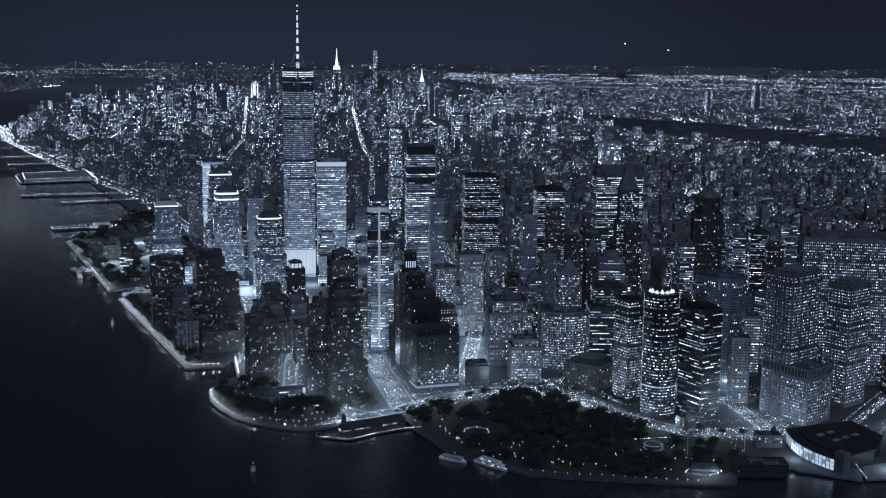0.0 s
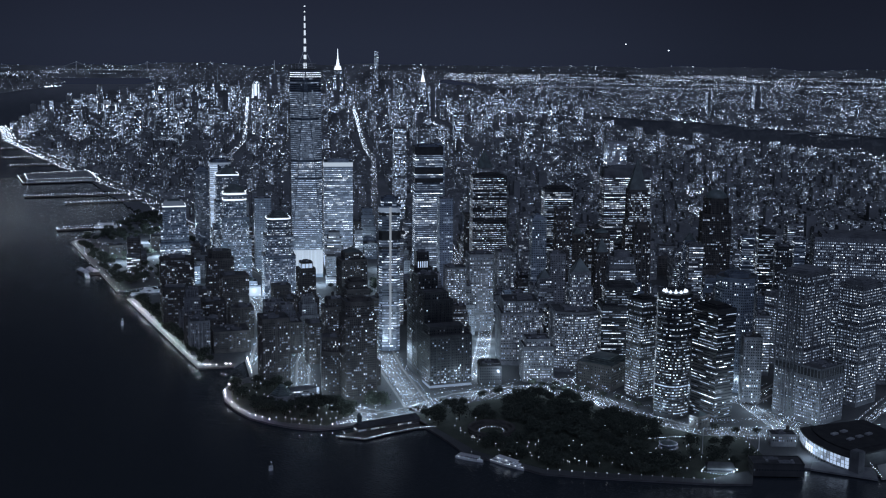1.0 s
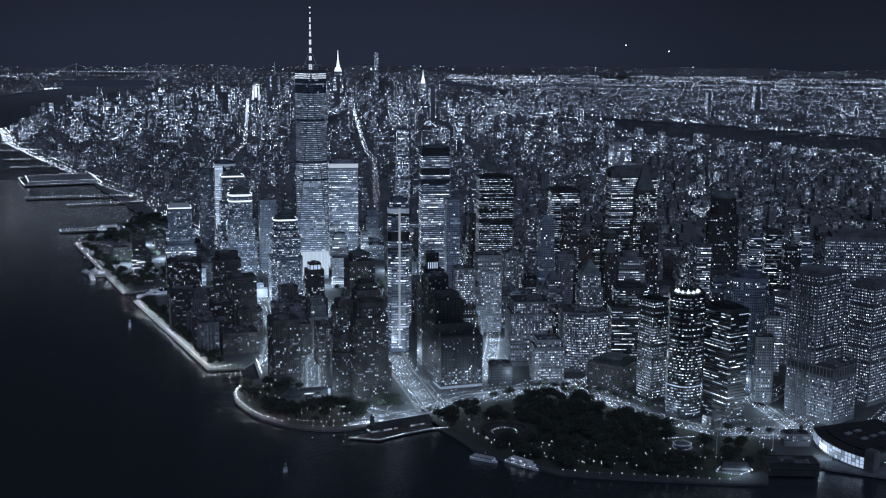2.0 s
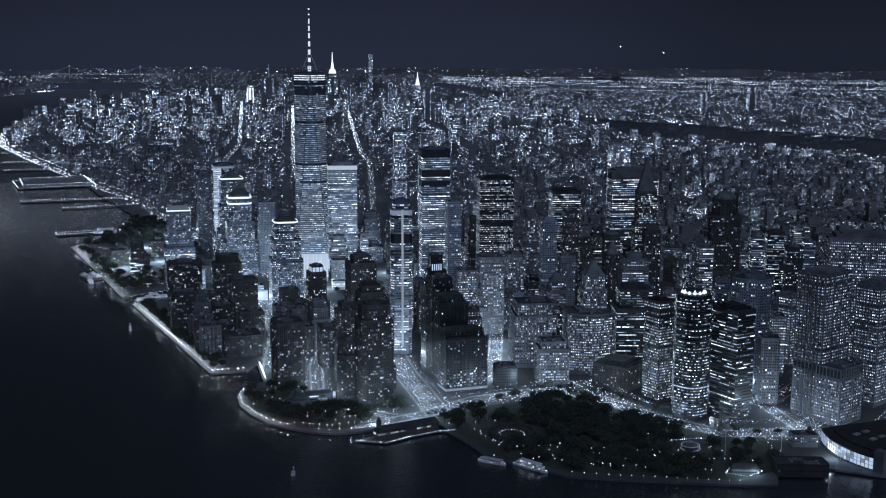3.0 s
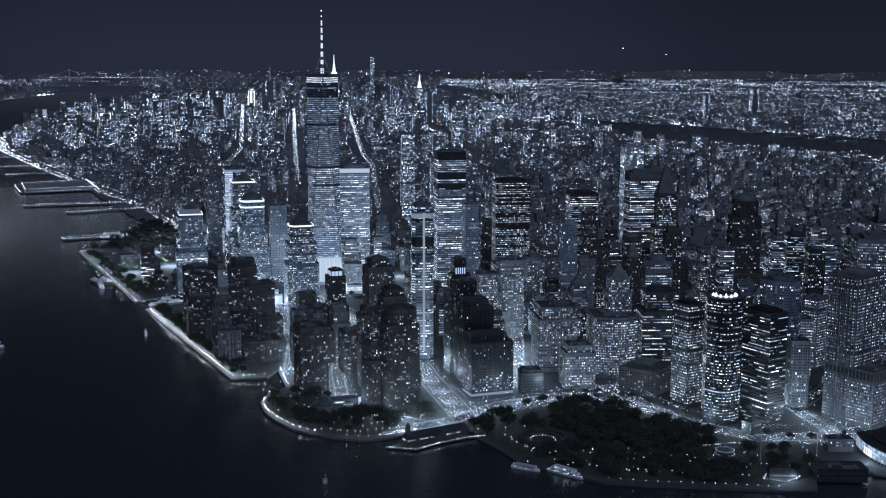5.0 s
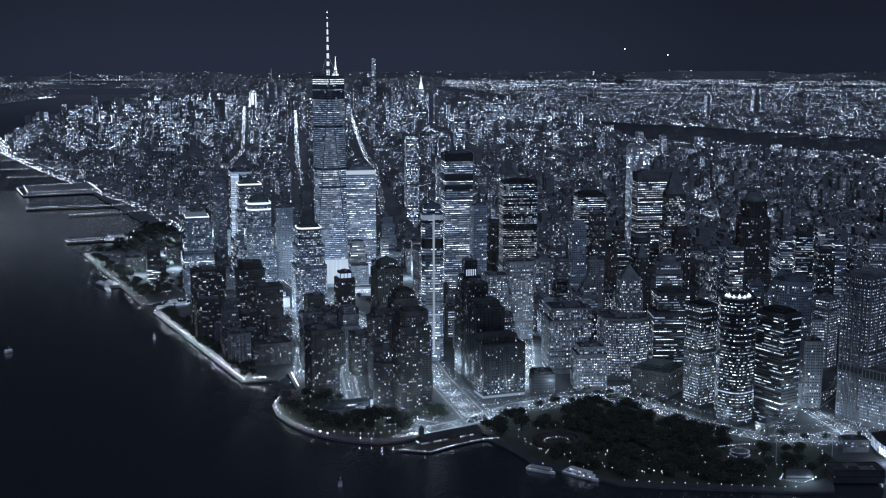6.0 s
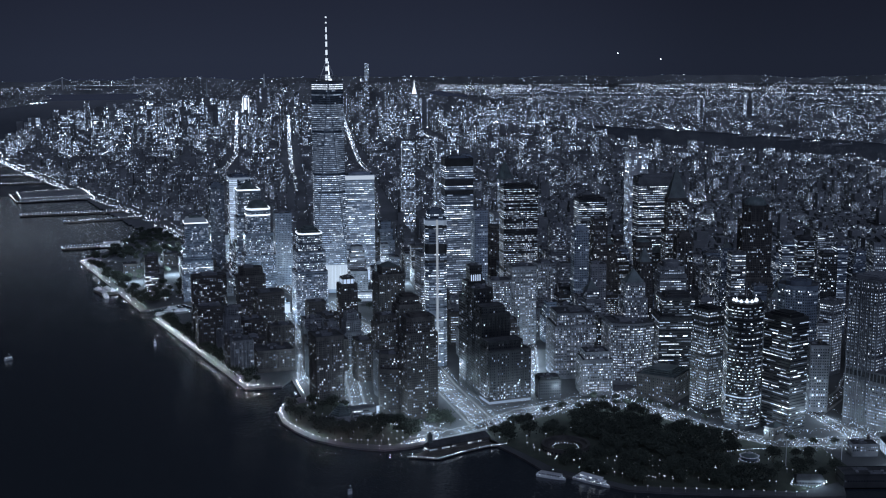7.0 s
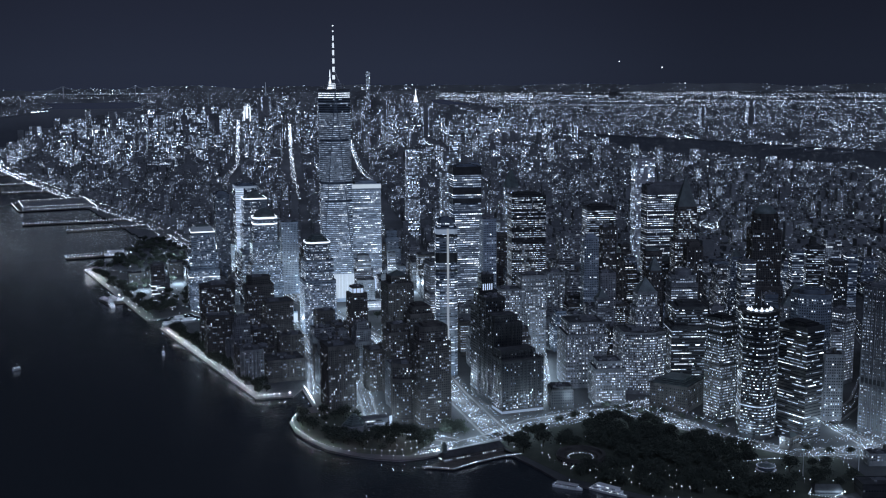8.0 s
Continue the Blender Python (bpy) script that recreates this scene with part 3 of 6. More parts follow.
def district(name, label, cell, low, high, poly, base, per, seed, spots=(), towers=0.05, tower_h=45, size=1.0):
    rng = np.random.RandomState(seed)
    x, y, dist = grid_points(cell, low, high, poly, rng)
    free = gap_line(x, y, HIGHWAY) > 42 + cell * 0.5
    for line in AVENUES:
        free &= gap_line(x, y, line) > 18 + cell * 0.5
    # the strip of park between the highway and the river stays open
    free &= (y > 4700) | (x > np.interp(y, [p[1] for p in RIVERSIDE], [p[0] for p in RIVERSIDE]) + 30) | (x > 3000)
    for line in SQUARES:
        free &= gap_line(x, y, line) > 26 + cell * 0.5
    x, y, dist = x[free], y[free], dist[free]
    h = rng.uniform(0.55, 1.35, len(x)) * base
    tall = rng.rand(len(x)) < towers
    h = np.where(tall, h + rng.uniform(0.4, 1.3, len(x)) * tower_h, h)
    for cx, cy, r, amount in spots:
        h = h + bump_at(x, y, cx, cy, r) * amount * rng.rand(len(x)) ** 1.8
    h = h * np.clip(gap_line(x, y, EAST_BANK) / 550.0, 0.3, 1.0)
    w, d = cell * rng.uniform(0.62, 0.94, len(x)), cell * rng.uniform(0.62, 0.94, len(x))
    slim = np.where(h > 70, 0.72, 1.0)
    w, d = w * slim, d * slim
    quad_object(name, far(boxes(x, y, w, d, np.full(len(x), 1.0), h)), [FAR_WALL], None, None, label, "stuff")
    q, cls = side_lights(x, y, w, d, h, dist, rng, per, size=size)
    quad_object(name + "_windows", far(q), FAR_LIT, cls, None, "scattered lit windows of the distant blocks", "stuff")
    # plant rooms and water tanks
    k = rng.rand(len(x)) < 0.6
    quad_object(name + "_rooftops", far(boxes(x[k] + rng.uniform(-4, 4, k.sum()), y[k] + rng.uniform(-4, 4, k.sum()), w[k] * 0.3, d[k] * 0.35,
                1.0 + h[k], rng.uniform(3, 7, k.sum()))), [FAR_WALL], None, None, "plant rooms and tanks on distant roofs", "stuff")
    # street lamps in the gaps
    m = int(len(x) * 0.9)
    i = rng.randint(0, len(x), m)
    p = np.stack([x[i] + AX[0] * cell * rng.choice((-0.62, 0.62), m), y[i] + AX[1] * cell * rng.choice((-0.62, 0.62), m), np.full(m, 11.0)], 1)
    kk = np.clip(np.hypot(p[:, 0] - FAR_EYE[0], p[:, 1] - FAR_EYE[1]) / 2900, 1, 3.2)
    cls = np.tile(np.where(rng.rand(m) < 0.75, 2, 3), 4)
    quad_object(name + "_street_lamps", far(lights(p, kk * rng.uniform(0.35, 0.7, m), rng)), FAR_LIT, cls, None, "street lamps between the distant blocks", "stuff")


MIDTOWN = ((2900, 4700, 1100, 190), (3300, 5600, 900, 160), (1900, 3700, 700, 70), (2300, 4300, 600, 120))
district("midtown_blocks", "distant low and mid-rise city blocks at night", 30, 2780, 5200, MAN, 20, 4.4, 21,
         ((500, 300, 500, 60), (700, 900, 500, 45), *MIDTOWN), 0.06, 40)
district("uptown_blocks", "far dense high-rise city blocks at night", 52, 5200, 10000, MAN, 34, 4.2, 22, MIDTOWN, 0.10, 60, 1.15)
district("northern_blocks", "low city blocks towards the horizon at night", 95, 10000, 21000, MAN, 26, 3.0, 25, (), 0.06, 40, 1.5)
district("east_blocks", "far low city blocks beyond the river at night", 60, 4800, 13000, BKN, 13, 2.6, 23,
         ((5700, 3780, 350, 60), (4700, 2600, 300, 40)), 0.02, 30, 1.35)
district("west_blocks", "far low blocks across the wide river at night", 60, 9000, 16000, NJ, 14, 1.4, 24, (), 0.04, 50)


def scatter(name, label, poly, low, high, number, seed, size, power=1.0, clumps=60):
    """Lamps of the districts near the horizon, thick along some streets and thin elsewhere."""
    rng = np.random.RandomState(seed)
    az, r = np.radians(rng.uniform(8, 62, number * 5)), rng.uniform(low**1.3, high**1.3, number * 5) ** (1 / 1.3)
    x, y = FAR_EYE[0] + r * np.sin(az), FAR_EYE[1] + r * np.cos(az)
    ok = inside(poly, x, y)
    x, y = x[ok], y[ok]
    if clumps:
        k = rng.randint(0, len(x), clumps)
        n2 = len(x) * 2 // 3
        pick = k[rng.randint(0, clumps, n2)]
        reach = rng.choice((160, 420, 900), clumps, p=(0.4, 0.4, 0.2))[np.searchsorted(np.sort(k), pick) % clumps]
        along = rng.uniform(-1, 1, n2) * reach
        turn = np.arctan2(x[pick] - FAR_EYE[0], y[pick] - FAR_EYE[1]) + 1.5708 + 0.16 * np.sin(pick)
        x[:n2], y[:n2] = x[pick] + along * np.sin(turn) + rng.normal(0, 22, n2), y[pick] + along * np.cos(turn) + rng.normal(0, 22, n2)
    ok = inside(poly, x, y)
    x, y = x[ok][:number], y[ok][:number]
    d = np.hypot(x - FAR_EYE[0], y - FAR_EYE[1])
    n = len(x)
    p = np.stack([x, y, rng.uniform(4, 14, n)], 1)
    s = size * np.clip(d / 2900, 1, 8) * rng.uniform(0.4, 1.0, n)
    cls = np.tile(rng.choice((1, 2, 3), n, p=(0.50, 0.38, 0.12)), 4)
    quad_object(name, far(lights(p, s, rng)), FAR_LIT, cls, None, label, "stuff")


scatter("horizon_lamps_east", "street lamps of low districts near the horizon", BKN, 5000, 20000, 10000, 31, 0.8, clumps=420)
scatter("horizon_lamps_north", "street lamps of districts near the horizon", MAN, 8500, 19000, 4200, 32, 0.75, clumps=200)
scatter("horizon_lamps_west", "street lamps on the shore across the wide river", NJ, 8500, 20000, 1500, 33, 0.75, clumps=90)


scatter("horizon_lamps_all", "thin scatter of lamps near the horizon", outline(HORIZON), 16500, 23000, 3000, 34, 0.55, clumps=150)


def hill_lamps(number, seed):
    """Single lamps and short rows on the hills at the horizon."""
    rng = np.random.RandomState(seed)
    a = rng.uniform(3, 71, number)
    a[number // 3:] = a[rng.randint(0, number // 3, number - number // 3)] + rng.normal(0, 0.35, number - number // 3)
    s = rng.rand(number)
    r = 21000 + 2500 * s
    z = np.interp(a - 2, np.arange(40) * 1.85, knots) * s * 0.9 + 25
    p = np.stack([FAR_EYE[0] + r * np.sin(np.radians(a)), FAR_EYE[1] + r * np.cos(np.radians(a)), z], 1)
    quad_object("hill_lamps", far(lights(p, rng.uniform(2.5, 7.0, number), rng)), FAR_LIT, np.tile(rng.choice((1, 2, 3), number, p=(0.45, 0.4, 0.15)), 4), None, "few lamps on the hills at the horizon", "stuff")


hill_lamps(620, 77)


def avenue(name, label, stops, step, width, seed, size=0.9, height=7.0, mix=(0.15, 0.40, 0.45)):
    """Lamps and headlights along a street."""
    rng = np.random.RandomState(seed)
    p = []
    for (x0, y0), (x1, y1) in zip(stops[:-1], stops[1:]):
        length = math.hypot(x1 - x0, y1 - y0)
        n = int(length / step)
        s = rng.uniform(0, 1, n)
        off = (rng.choice((-0.5, -0.28, -0.1, 0.1, 0.28, 0.5), n) + rng.uniform(-0.09, 0.09, n)) * width
        p.append(np.stack([x0 + (x1 - x0) * s + (y1 - y0) / length * off, y0 + (y1 - y0) * s - (x1 - x0) / length * off,
                           np.where(np.abs(off) > 0.4 * width, height, 1.2)], 1))
    p = np.concatenate(p)
    d = np.hypot(p[:, 0] - FAR_EYE[0], p[:, 1] - FAR_EYE[1])
    p[:, 2] += 2
    cls = np.tile(rng.choice((1, 2, 3), len(p), p=mix), 4)
    quad_object(name, far(lights(p, size * np.clip(d / 2900, 0.8, 3) * rng.uniform(0.5, 1.0, len(p)), rng)), FAR_LIT, cls, None, label, "stuff")


for line, step, seed in zip(AVENUES, (5.5, 5.5, 8.0, 7.0, 9.0), (41, 42, 43, 44, 45)):
    avenue("avenue_lights", "dense lamps and traffic along a long avenue", line, step, 18, seed, 0.55, 7.0, (0.30, 0.40, 0.30))
avenue("highway_lights", "dense lamps and traffic along the riverside highway", HIGHWAY, 4.2, 52, 46, 0.8, 9.0, (0.15, 0.35, 0.5))
avenue("shore_lights", "bright lamps along the far river bank", ((4500, 1900), (4420, 2500)), 20.0, 60, 47, 1.1)
avenue("shore_lights", "bright lamps along the far river bank", ((4760, 2700), (4600, 2960), (4500, 3230), (4540, 3500), (4400, 3850)), 3.2, 90, 49, 1.2)
avenue("shore_lights", "bright lamps of the yards behind the far bank", ((4640, 3137), (4896, 3157), (5269, 3303)), 6.0, 120, 73, 1.1)
avenue("shore_lights", "lamps of the far bank of the wide river", ((2150, 10380), (2470, 10424), (2844, 10785)), 14, 120, 71, 1.6)
avenue("shore_lights", "lamps of the streets behind the far bank", ((5300, 2300), (5050, 2700)), 7.0, 260, 50, 1.1)
avenue("shore_lights", "bright lamps along the near river bank", ((3420, 900), (3530, 1668), (3290, 2445), (3860, 4000)), 14.0, 40, 48, 1.0)
avenue("shore_lights", "thin lamps along the near bank", ((3240, 700), (3390, 1668), (3325, 2500), (3800, 3300)), 11.0, 50, 72, 0.9)
for k, (x, y) in enumerate(((4150, 1750), (4180, 1950), (4230, 2150), (4300, 2500), (3560, 1300), (3520, 2050))):
    v, f = [], []
    solid(v, f, rect(150, 26, x, y), -4, 5)
    tagged(mesh_object("far_pier", far(v), f, [FAR_WALL]), "dark pier in the far river", "pier", kind="structure")
    avenue("far_pier_lamps", "lamps along a pier in the far river", ((x - 75, y), (x + 75, y)), 9.0, 20, 130 + k, 0.9)
for k, line in enumerate(SQUARES):
    avenue("square_lights", "cluster of bright lamps on an open square", line, 1.6, 44, 160 + k, 0.75, 9.0, (0.2, 0.4, 0.4))


# ---- the tapered glass tower with the mast ----
def tapered_tower():
    rng = np.random.RandomState(7)
    root = new("skyscraper")
    root.matrix_world = pose(-8, -24, 2.0, 0, 0, -27)
    tagged(root, "tall tapered glass skyscraper with lit floors and a mast", "skyscraper")
    half, z0, z1 = 30.5, 57.0, 415.0
    base = [(-half, -half), (half, -half), (half, half), (-half, half)]
    tip = 31.0
    top = [(0, -tip), (tip, 0), (0, tip), (-tip, 0)]
    v = [(x, y, z0) for x, y in base] + [(x, y, z1) for x, y in top]
    f = []
    for i in range(4):
        f.append((i, (i + 1) % 4, 4 + i))
        f.append(((i + 1) % 4, 4 + (i + 1) % 4, 4 + i))
    f.append((4, 5, 6, 7))
    mesh_object("wall", v, f, [CURTAIN], parent=root)
    v, f = [], []
    solid(v, f, grown(base, 0.4), 0.0, z0)
    mesh_object("podium", v, f, [PALE_GLASS], parent=root)
    q = []
    for i in range(4):
        a, b = np.array(base[i]), np.array(base[(i + 1) % 4])
        n = np.array(((b - a)[1], -(b - a)[0])) / (2 * half) * 0.9
        for k in range(20):
            p0, p1 = a + (b - a) * (k + 0.04) / 20 + n, a + (b - a) * (k + 0.96) / 20 + n
            q.append(((*p0, 7.5), (*p1, 7.5), (*p1, z0 - 1), (*p0, z0 - 1)))
    quad_object("podium_fin_panel", q, [GLOW], None, root, "glowing pale glass fin panels of the podium", "stuff")
    quads, index = [], []
    fh = 3.95
    for k in range(int((z1 - z0) / fh)):
        z = z0 + 0.8 + k * fh
        t0, t1 = (z - z0) / (z1 - z0), (z + fh * 0.42 - z0) / (z1 - z0)
        height = z + 2
        dark = 395 < height < 402 or 374 < height < 388 or 319 < height < 323 or 236 < height < 240 or 200 < height < 203
        low_half = height < 245
        strong = rng.rand() < (0.30 if low_half else 0.16) or height > 403
        for i in range(4):
            j = (i + 1) % 4
            def edge(t, s, kind):
                a, b = np.array(base[i]), np.array(base[j])
                c, d = np.array(top[i]), np.array(top[j])
                if kind == 0:
                    l, r = a + (c - a) * t, b + (c - b) * t
                else:
                    l, r = b + (c - b) * t, b + (d - b) * t
                return l + (r - l) * s
            for kind in (0, 1):
                l, r = edge(t0, 0, kind), edge(t0, 1, kind)
                length = np.hypot(*(r - l))
                bays = int(length / 1.7)
                if bays < 1:
                    continue
                n2 = np.array(((r - l)[1], -(r - l)[0])) / max(length, 0.1) * 0.25
                run, cls = 0, 0
                lo, hi = 0.7 / length, 1 - 0.7 / length
                for m in range(bays):
                    if run <= 0:
                        run = rng.randint(1, 7)
                        c = rng.rand()
                        if height > 403:
                            cls = 4
                        elif strong:
                            cls = 4 if c < 0.22 else 3 if c < 0.80 else 2
                        elif low_half:
                            cls = 3 if c < 0.42 else 2 if c < 0.84 else 4 if c < 0.90 else 1 if c < 0.98 else 0
                        else:
                            cls = 2 if c < 0.66 else 3 if c < 0.86 else 1
                        if dark:
                            cls = 0 if c < 0.97 else 3
                    run -= 1
                    s0, s1 = lo + (hi - lo) * (m + 0.16) / bays, lo + (hi - lo) * (m + 0.84) / bays
                    quads.append(((*(edge(t0, s0, kind) + n2), z), (*(edge(t0, s1, kind) + n2), z),
                                  (*(edge(t1, s1, kind) + n2), z + fh * 0.42), (*(edge(t1, s0, kind) + n2), z + fh * 0.42)))
                    index.append(cls)
    quad_object("window_panes", quads, LIT, index, root, "floor-high window panes, many floors lit", "stuff")
    # parapet, roof ring and mast
    v, f = [], []
    solid(v, f, top, z1, z1 + 2.5)
    mesh_object("roof", v, f, [ROOFING], parent=root)
    v, f = [], []
    ring = [(20 * math.cos(a), 20 * math.sin(a)) for a in np.linspace(0, 6.2832, 25)[:-1]]
    inner = [(16 * math.cos(a), 16 * math.sin(a)) for a in np.linspace(0, 6.2832, 25)[:-1]]
    for zz in (422, 427):
        k = len(v)
        for plan, z in ((ring, zz), (ring, zz + 1.0), (inner, zz + 1.0), (inner, zz)):
            v += [(x, y, z) for x, y in plan]
        f += [(k + r * 24 + i, k + r * 24 + (i + 1) % 24, k + ((r + 1) % 4) * 24 + (i + 1) % 24, k + ((r + 1) % 4) * 24 + i) for r in range(4) for i in range(24)]
    for i in range(0, 24, 3):
        solid(v, f, rect(0.8, 0.8, *[c * 0.97 for c in ring[i]]), z1 + 2, 427)
    mesh_object("antenna_ring", v, f, [STEEL], parent=root, label="round steel antenna platform")
    v, f = [], []
    profile = ((417, 3.4), (430, 2.6), (431, 3.0), (446, 2.2), (447, 2.6), (462, 1.9), (463, 2.3), (478, 1.6), (479, 2.0),
               (494, 1.3), (495, 1.7), (508, 1.1), (509, 1.4), (522, 0.8), (532, 0.6), (538, 0.5))
    for (za, ra), (zb, rb) in zip(profile[:-1], profile[1:]):
        solid(v, f, [(ra * math.cos(a), ra * math.sin(a)) for a in np.linspace(0, 6.2832, 9)[:-1]], za, zb,
              [(rb * math.cos(a), rb * math.sin(a)) for a in np.linspace(0, 6.2832, 9)[:-1]])
    mast = mesh_object("mast", v, f, [STEEL], parent=root)
    for za, zb, r in ((418, 429, 3.3), (432, 445, 2.7), (449, 461, 2.4), (465, 477, 2.1), (481, 493, 1.8), (497, 507, 1.6), (511, 521, 1.3)):
        v, f = [], []
        solid(v, f, [(r * math.cos(a), r * math.sin(a)) for a in np.linspace(0, 6.2832, 9)[:-1]], za, zb)
        mesh_object("lit_mast_panel", v, f, [MAST_LIGHT], parent=mast, label="glowing white mast panel")
    for zz, r in ((528, 1.3), (538.5, 1.5)):
        v, f = [], []
        solid(v, f, [(r * math.cos(a), r * math.sin(a)) for a in np.linspace(0, 6.2832, 9)[:-1]], zz, zz + 2.4)
        mesh_object("beacon", v, f, [CROWN], parent=mast, label="white beacon")
    for i in range(4):
        a = math.radians(90 * i + 45)
        v, f = [], []
        foot = [(19 * math.cos(a) + dx, 19 * math.sin(a) + dy) for dx, dy in ((-0.35, -0.35), (0.35, -0.35), (0.35, 0.35), (-0.35, 0.35))]
        head = [(1.5 * math.cos(a) + dx, 1.5 * math.sin(a) + dy) for dx, dy in ((-0.25, -0.25), (0.25, -0.25), (0.25, 0.25), (-0.25, 0.25))]
        solid(v, f, foot, 424, 456, head)
        mesh_object("stay_cable", v, f, [STEEL], parent=mast)


MAST_LIGHT = lit("mast_panel_light", PALE, 0.85, 0.3)
tapered_tower()

# ---- towers round the tall one ----
t = tower("office_tower", "pale glass office tower with almost every floor lit", 92, 24, 27, [(rect(60, 46), 0, 214), (rect(60, 46), 214, 224)], PALE_GLASS, "bright_office", "box", 4, lobby=False)
# the metal screens are no lamps; their brightness is put in as emission
band(t, "crown_screen", rect(60, 46), 215, 223.5, GLOW, 0.5, "metal screen under the roof, its soft light put in as emission")
band(t, "base_screen", rect(60, 46), 6, 28, LIT[3], 0.5, "steel screen at the foot, its light put in as emission")

t = tower("office_tower", "slim glass office tower with lit bands and a dark top", 108, -292, 27, [(rect(52, 46), 0, 196), (rect(52, 46), 196, 278)], CURTAIN, "bright_office", "box", 3, mood=1.2, gain=0)
band(t, "mechanical_band", rect(52, 46), 264, 279, BLACK, 0.6, "dark plant floors")
band(t, "mechanical_band", rect(52, 46), 228, 240, BLACK, 0.6, "dark plant floors")
band(t, "mechanical_band", rect(52, 46), 212, 220, BLACK, 0.6, "dark plant floors")
tower("glass_tower", "blue-grey glass tower, mostly unlit", 152, -262, 27, [(rect(20, 46), 0, 276)], PALE_GLASS, "sparse", "box", 3)
tower("apartment_tower", "slim blue-grey tower with few lights", 60, -420, 22, [(rect(24, 26), 0, 197)], PALE_GLASS, "sparse", "flat", 5)
tower("office_tower", "black steel office tower with broad lit floors", 203, -357, 28, [(rect(64, 42), 0, 224)], BLACK, "office", "box", 4, mood=1.4)
tower("office_tower", "black glass office slab with lit upper floors", 268, -482, 30, [(rect(52, 40), 0, 208)], BLACK, "ribbon", "box", 4, mood=1.15)
t = tower("office_slab", "broad steel and glass office slab, floors lit", 371, -553, 28, [(rect(87, 32), 0, 236), (rect(87, 32), 236, 247)], CONCRETE, "ribbon", "box", 3, mood=1.3, gain=1)
band(t, "mechanical_band", rect(87, 32), 237, 246.5, CONCRETE, 0.5, "dark plant floors")
tower("skyscraper", "slender masonry skyscraper with a pyramid roof", 286, -672, 35, [(rect(48, 44), 0, 110), (rect(40, 36), 110, 170), (rect(32, 30), 170, 225)], BRICK, "grid", "pyramid", 52, mood=1.2)
tower("skyscraper", "dark stone skyscraper with a rounded crown", 398, -750, 40, [(rect(56, 56), 0, 90), (rect(48, 48), 90, 185), (chamfered(40, 40, 10), 185, 212)], BRICK, "sparse", "dome", 14)

# ---- riverside office group ----
t = tower("office_tower", "glass office tower with a stepped floodlit top", -257, 63, 20, [(rect(58, 50), 0, 78), (rect(54, 46), 78, 110), (rect(45, 42), 110, 148)], CURTAIN, "grid", "steps", 14)
band(t, "floodlit_crown", rect(45, 42), 149.5, 152.0, CROWN, 0.2, "bright crown band, its floodlight put in as emission")
# this roof emits a little in place of floodlights on it
v, f = [], []
solid(v, f, rect(42, 39), 152.2, 160, rect(33, 30))
mesh_object("lit_hip_roof", v, f, [LIT[1]], parent=t, label="sloping roof screen, its soft light put in as emission")
q, m = panes(rect(58, 50), 58, 67, "bright_office", np.random.RandomState(15), 1, 1.1, 0.2)
quad_object("lit_floor_panes", q, LIT, m, t, "two rows of brightly lit windows", "stuff")
t = tower("office_tower", "tall curved glass tower with a bright edge", -126, 136, 20, [(chamfered(42, 60, 6), 0, 226)], CURTAIN, "glass", "box", 3)
band(t, "crown_screen", chamfered(42, 60, 6), 221, 225, LIT[2], 0.3, "lit line under the roof")
quad_object("lit_edge", [((-21.6, -24 + 0.0 * k, 92 + 4.2 * k), (-14.8, -30.6, 92 + 4.2 * k), (-14.8, -30.6, 95.2 + 4.2 * k), (-21.6, -24, 95.2 + 4.2 * k)) for k in range(31)] + [((-14.6, -30.6, 92 + 4.2 * k), (-6, -30.6, 92 + 4.2 * k), (-6, -30.6, 95.2 + 4.2 * k), (-14.6, -30.6, 95.2 + 4.2 * k)) for k in range(31)], [LIT[3]], None, t, "brightly lit corner floors", "stuff")
t = tower("office_tower", "glass office tower with a lit pyramid roof", -135, 80, 20, [(rect(60, 56), 0, 100), (rect(52, 50), 100, 150), (rect(45, 45), 150, 203)], CURTAIN, "grid", "pyramid", 18)
band(t, "floodlit_crown", rect(45, 45), 203, 206, CROWN, 0.3, "bright crown band, its floodlight put in as emission")
t = tower("office_tower", "glass office tower with a dark dome and lit crown", -160, -8, 20, [(rect(60, 56), 0, 88), (rect(52, 50), 88, 130), (chamfered(45, 45, 8), 130, 176)], CURTAIN, "grid", "dome", 17)
band(t, "floodlit_crown", chamfered(45, 45, 8), 175, 179, CROWN, 0.3, "bright crown band, its floodlight put in as emission")
band(t, "lit_floors", chamfered(45, 45, 8), 164, 167, LIT[4], 0.3, "lit floor below the crown")
t = tower("office_tower", "glass office tower with a dark hipped crown and lit edge", -183, -244, 20, [(rect(56, 50), 0, 92), (rect(50, 46), 92, 128), (chamfered(42, 42, 7), 128, 158)], CURTAIN, "grid", "steps", 13)
band(t, "floodlit_crown", chamfered(42, 42, 7), 157.5, 160.5, CROWN, 0.3, "bright crown band, its floodlight put in as emission")
tower("office_building", "pale mid-rise building with wavy fronts", -50, 95, 20, [(rect(34, 32), 0, 148)], PALE_GLASS, "sparse", "flat", 5)
tower("apartment_tower", "blue-grey glass apartment tower", -92, 314, 18, [(rect(30, 30), 0, 190)], CURTAIN, "flats", "box", 5)
tower("apartment_tower", "dark brick apartment tower", -375, -240, 16, [(chamfered(58, 30, 8), 0, 104)], BRICK, "flats", "flat", 6, group="riverside apartment towers")
tower("apartment_tower", "dark brick apartment tower", -288, -222, 16, [(rect(48, 28), 0, 92), (chamfered(40, 26, 6), 92, 105)], BRICK, "dark_flats", "flat", 6, group="riverside apartment towers")
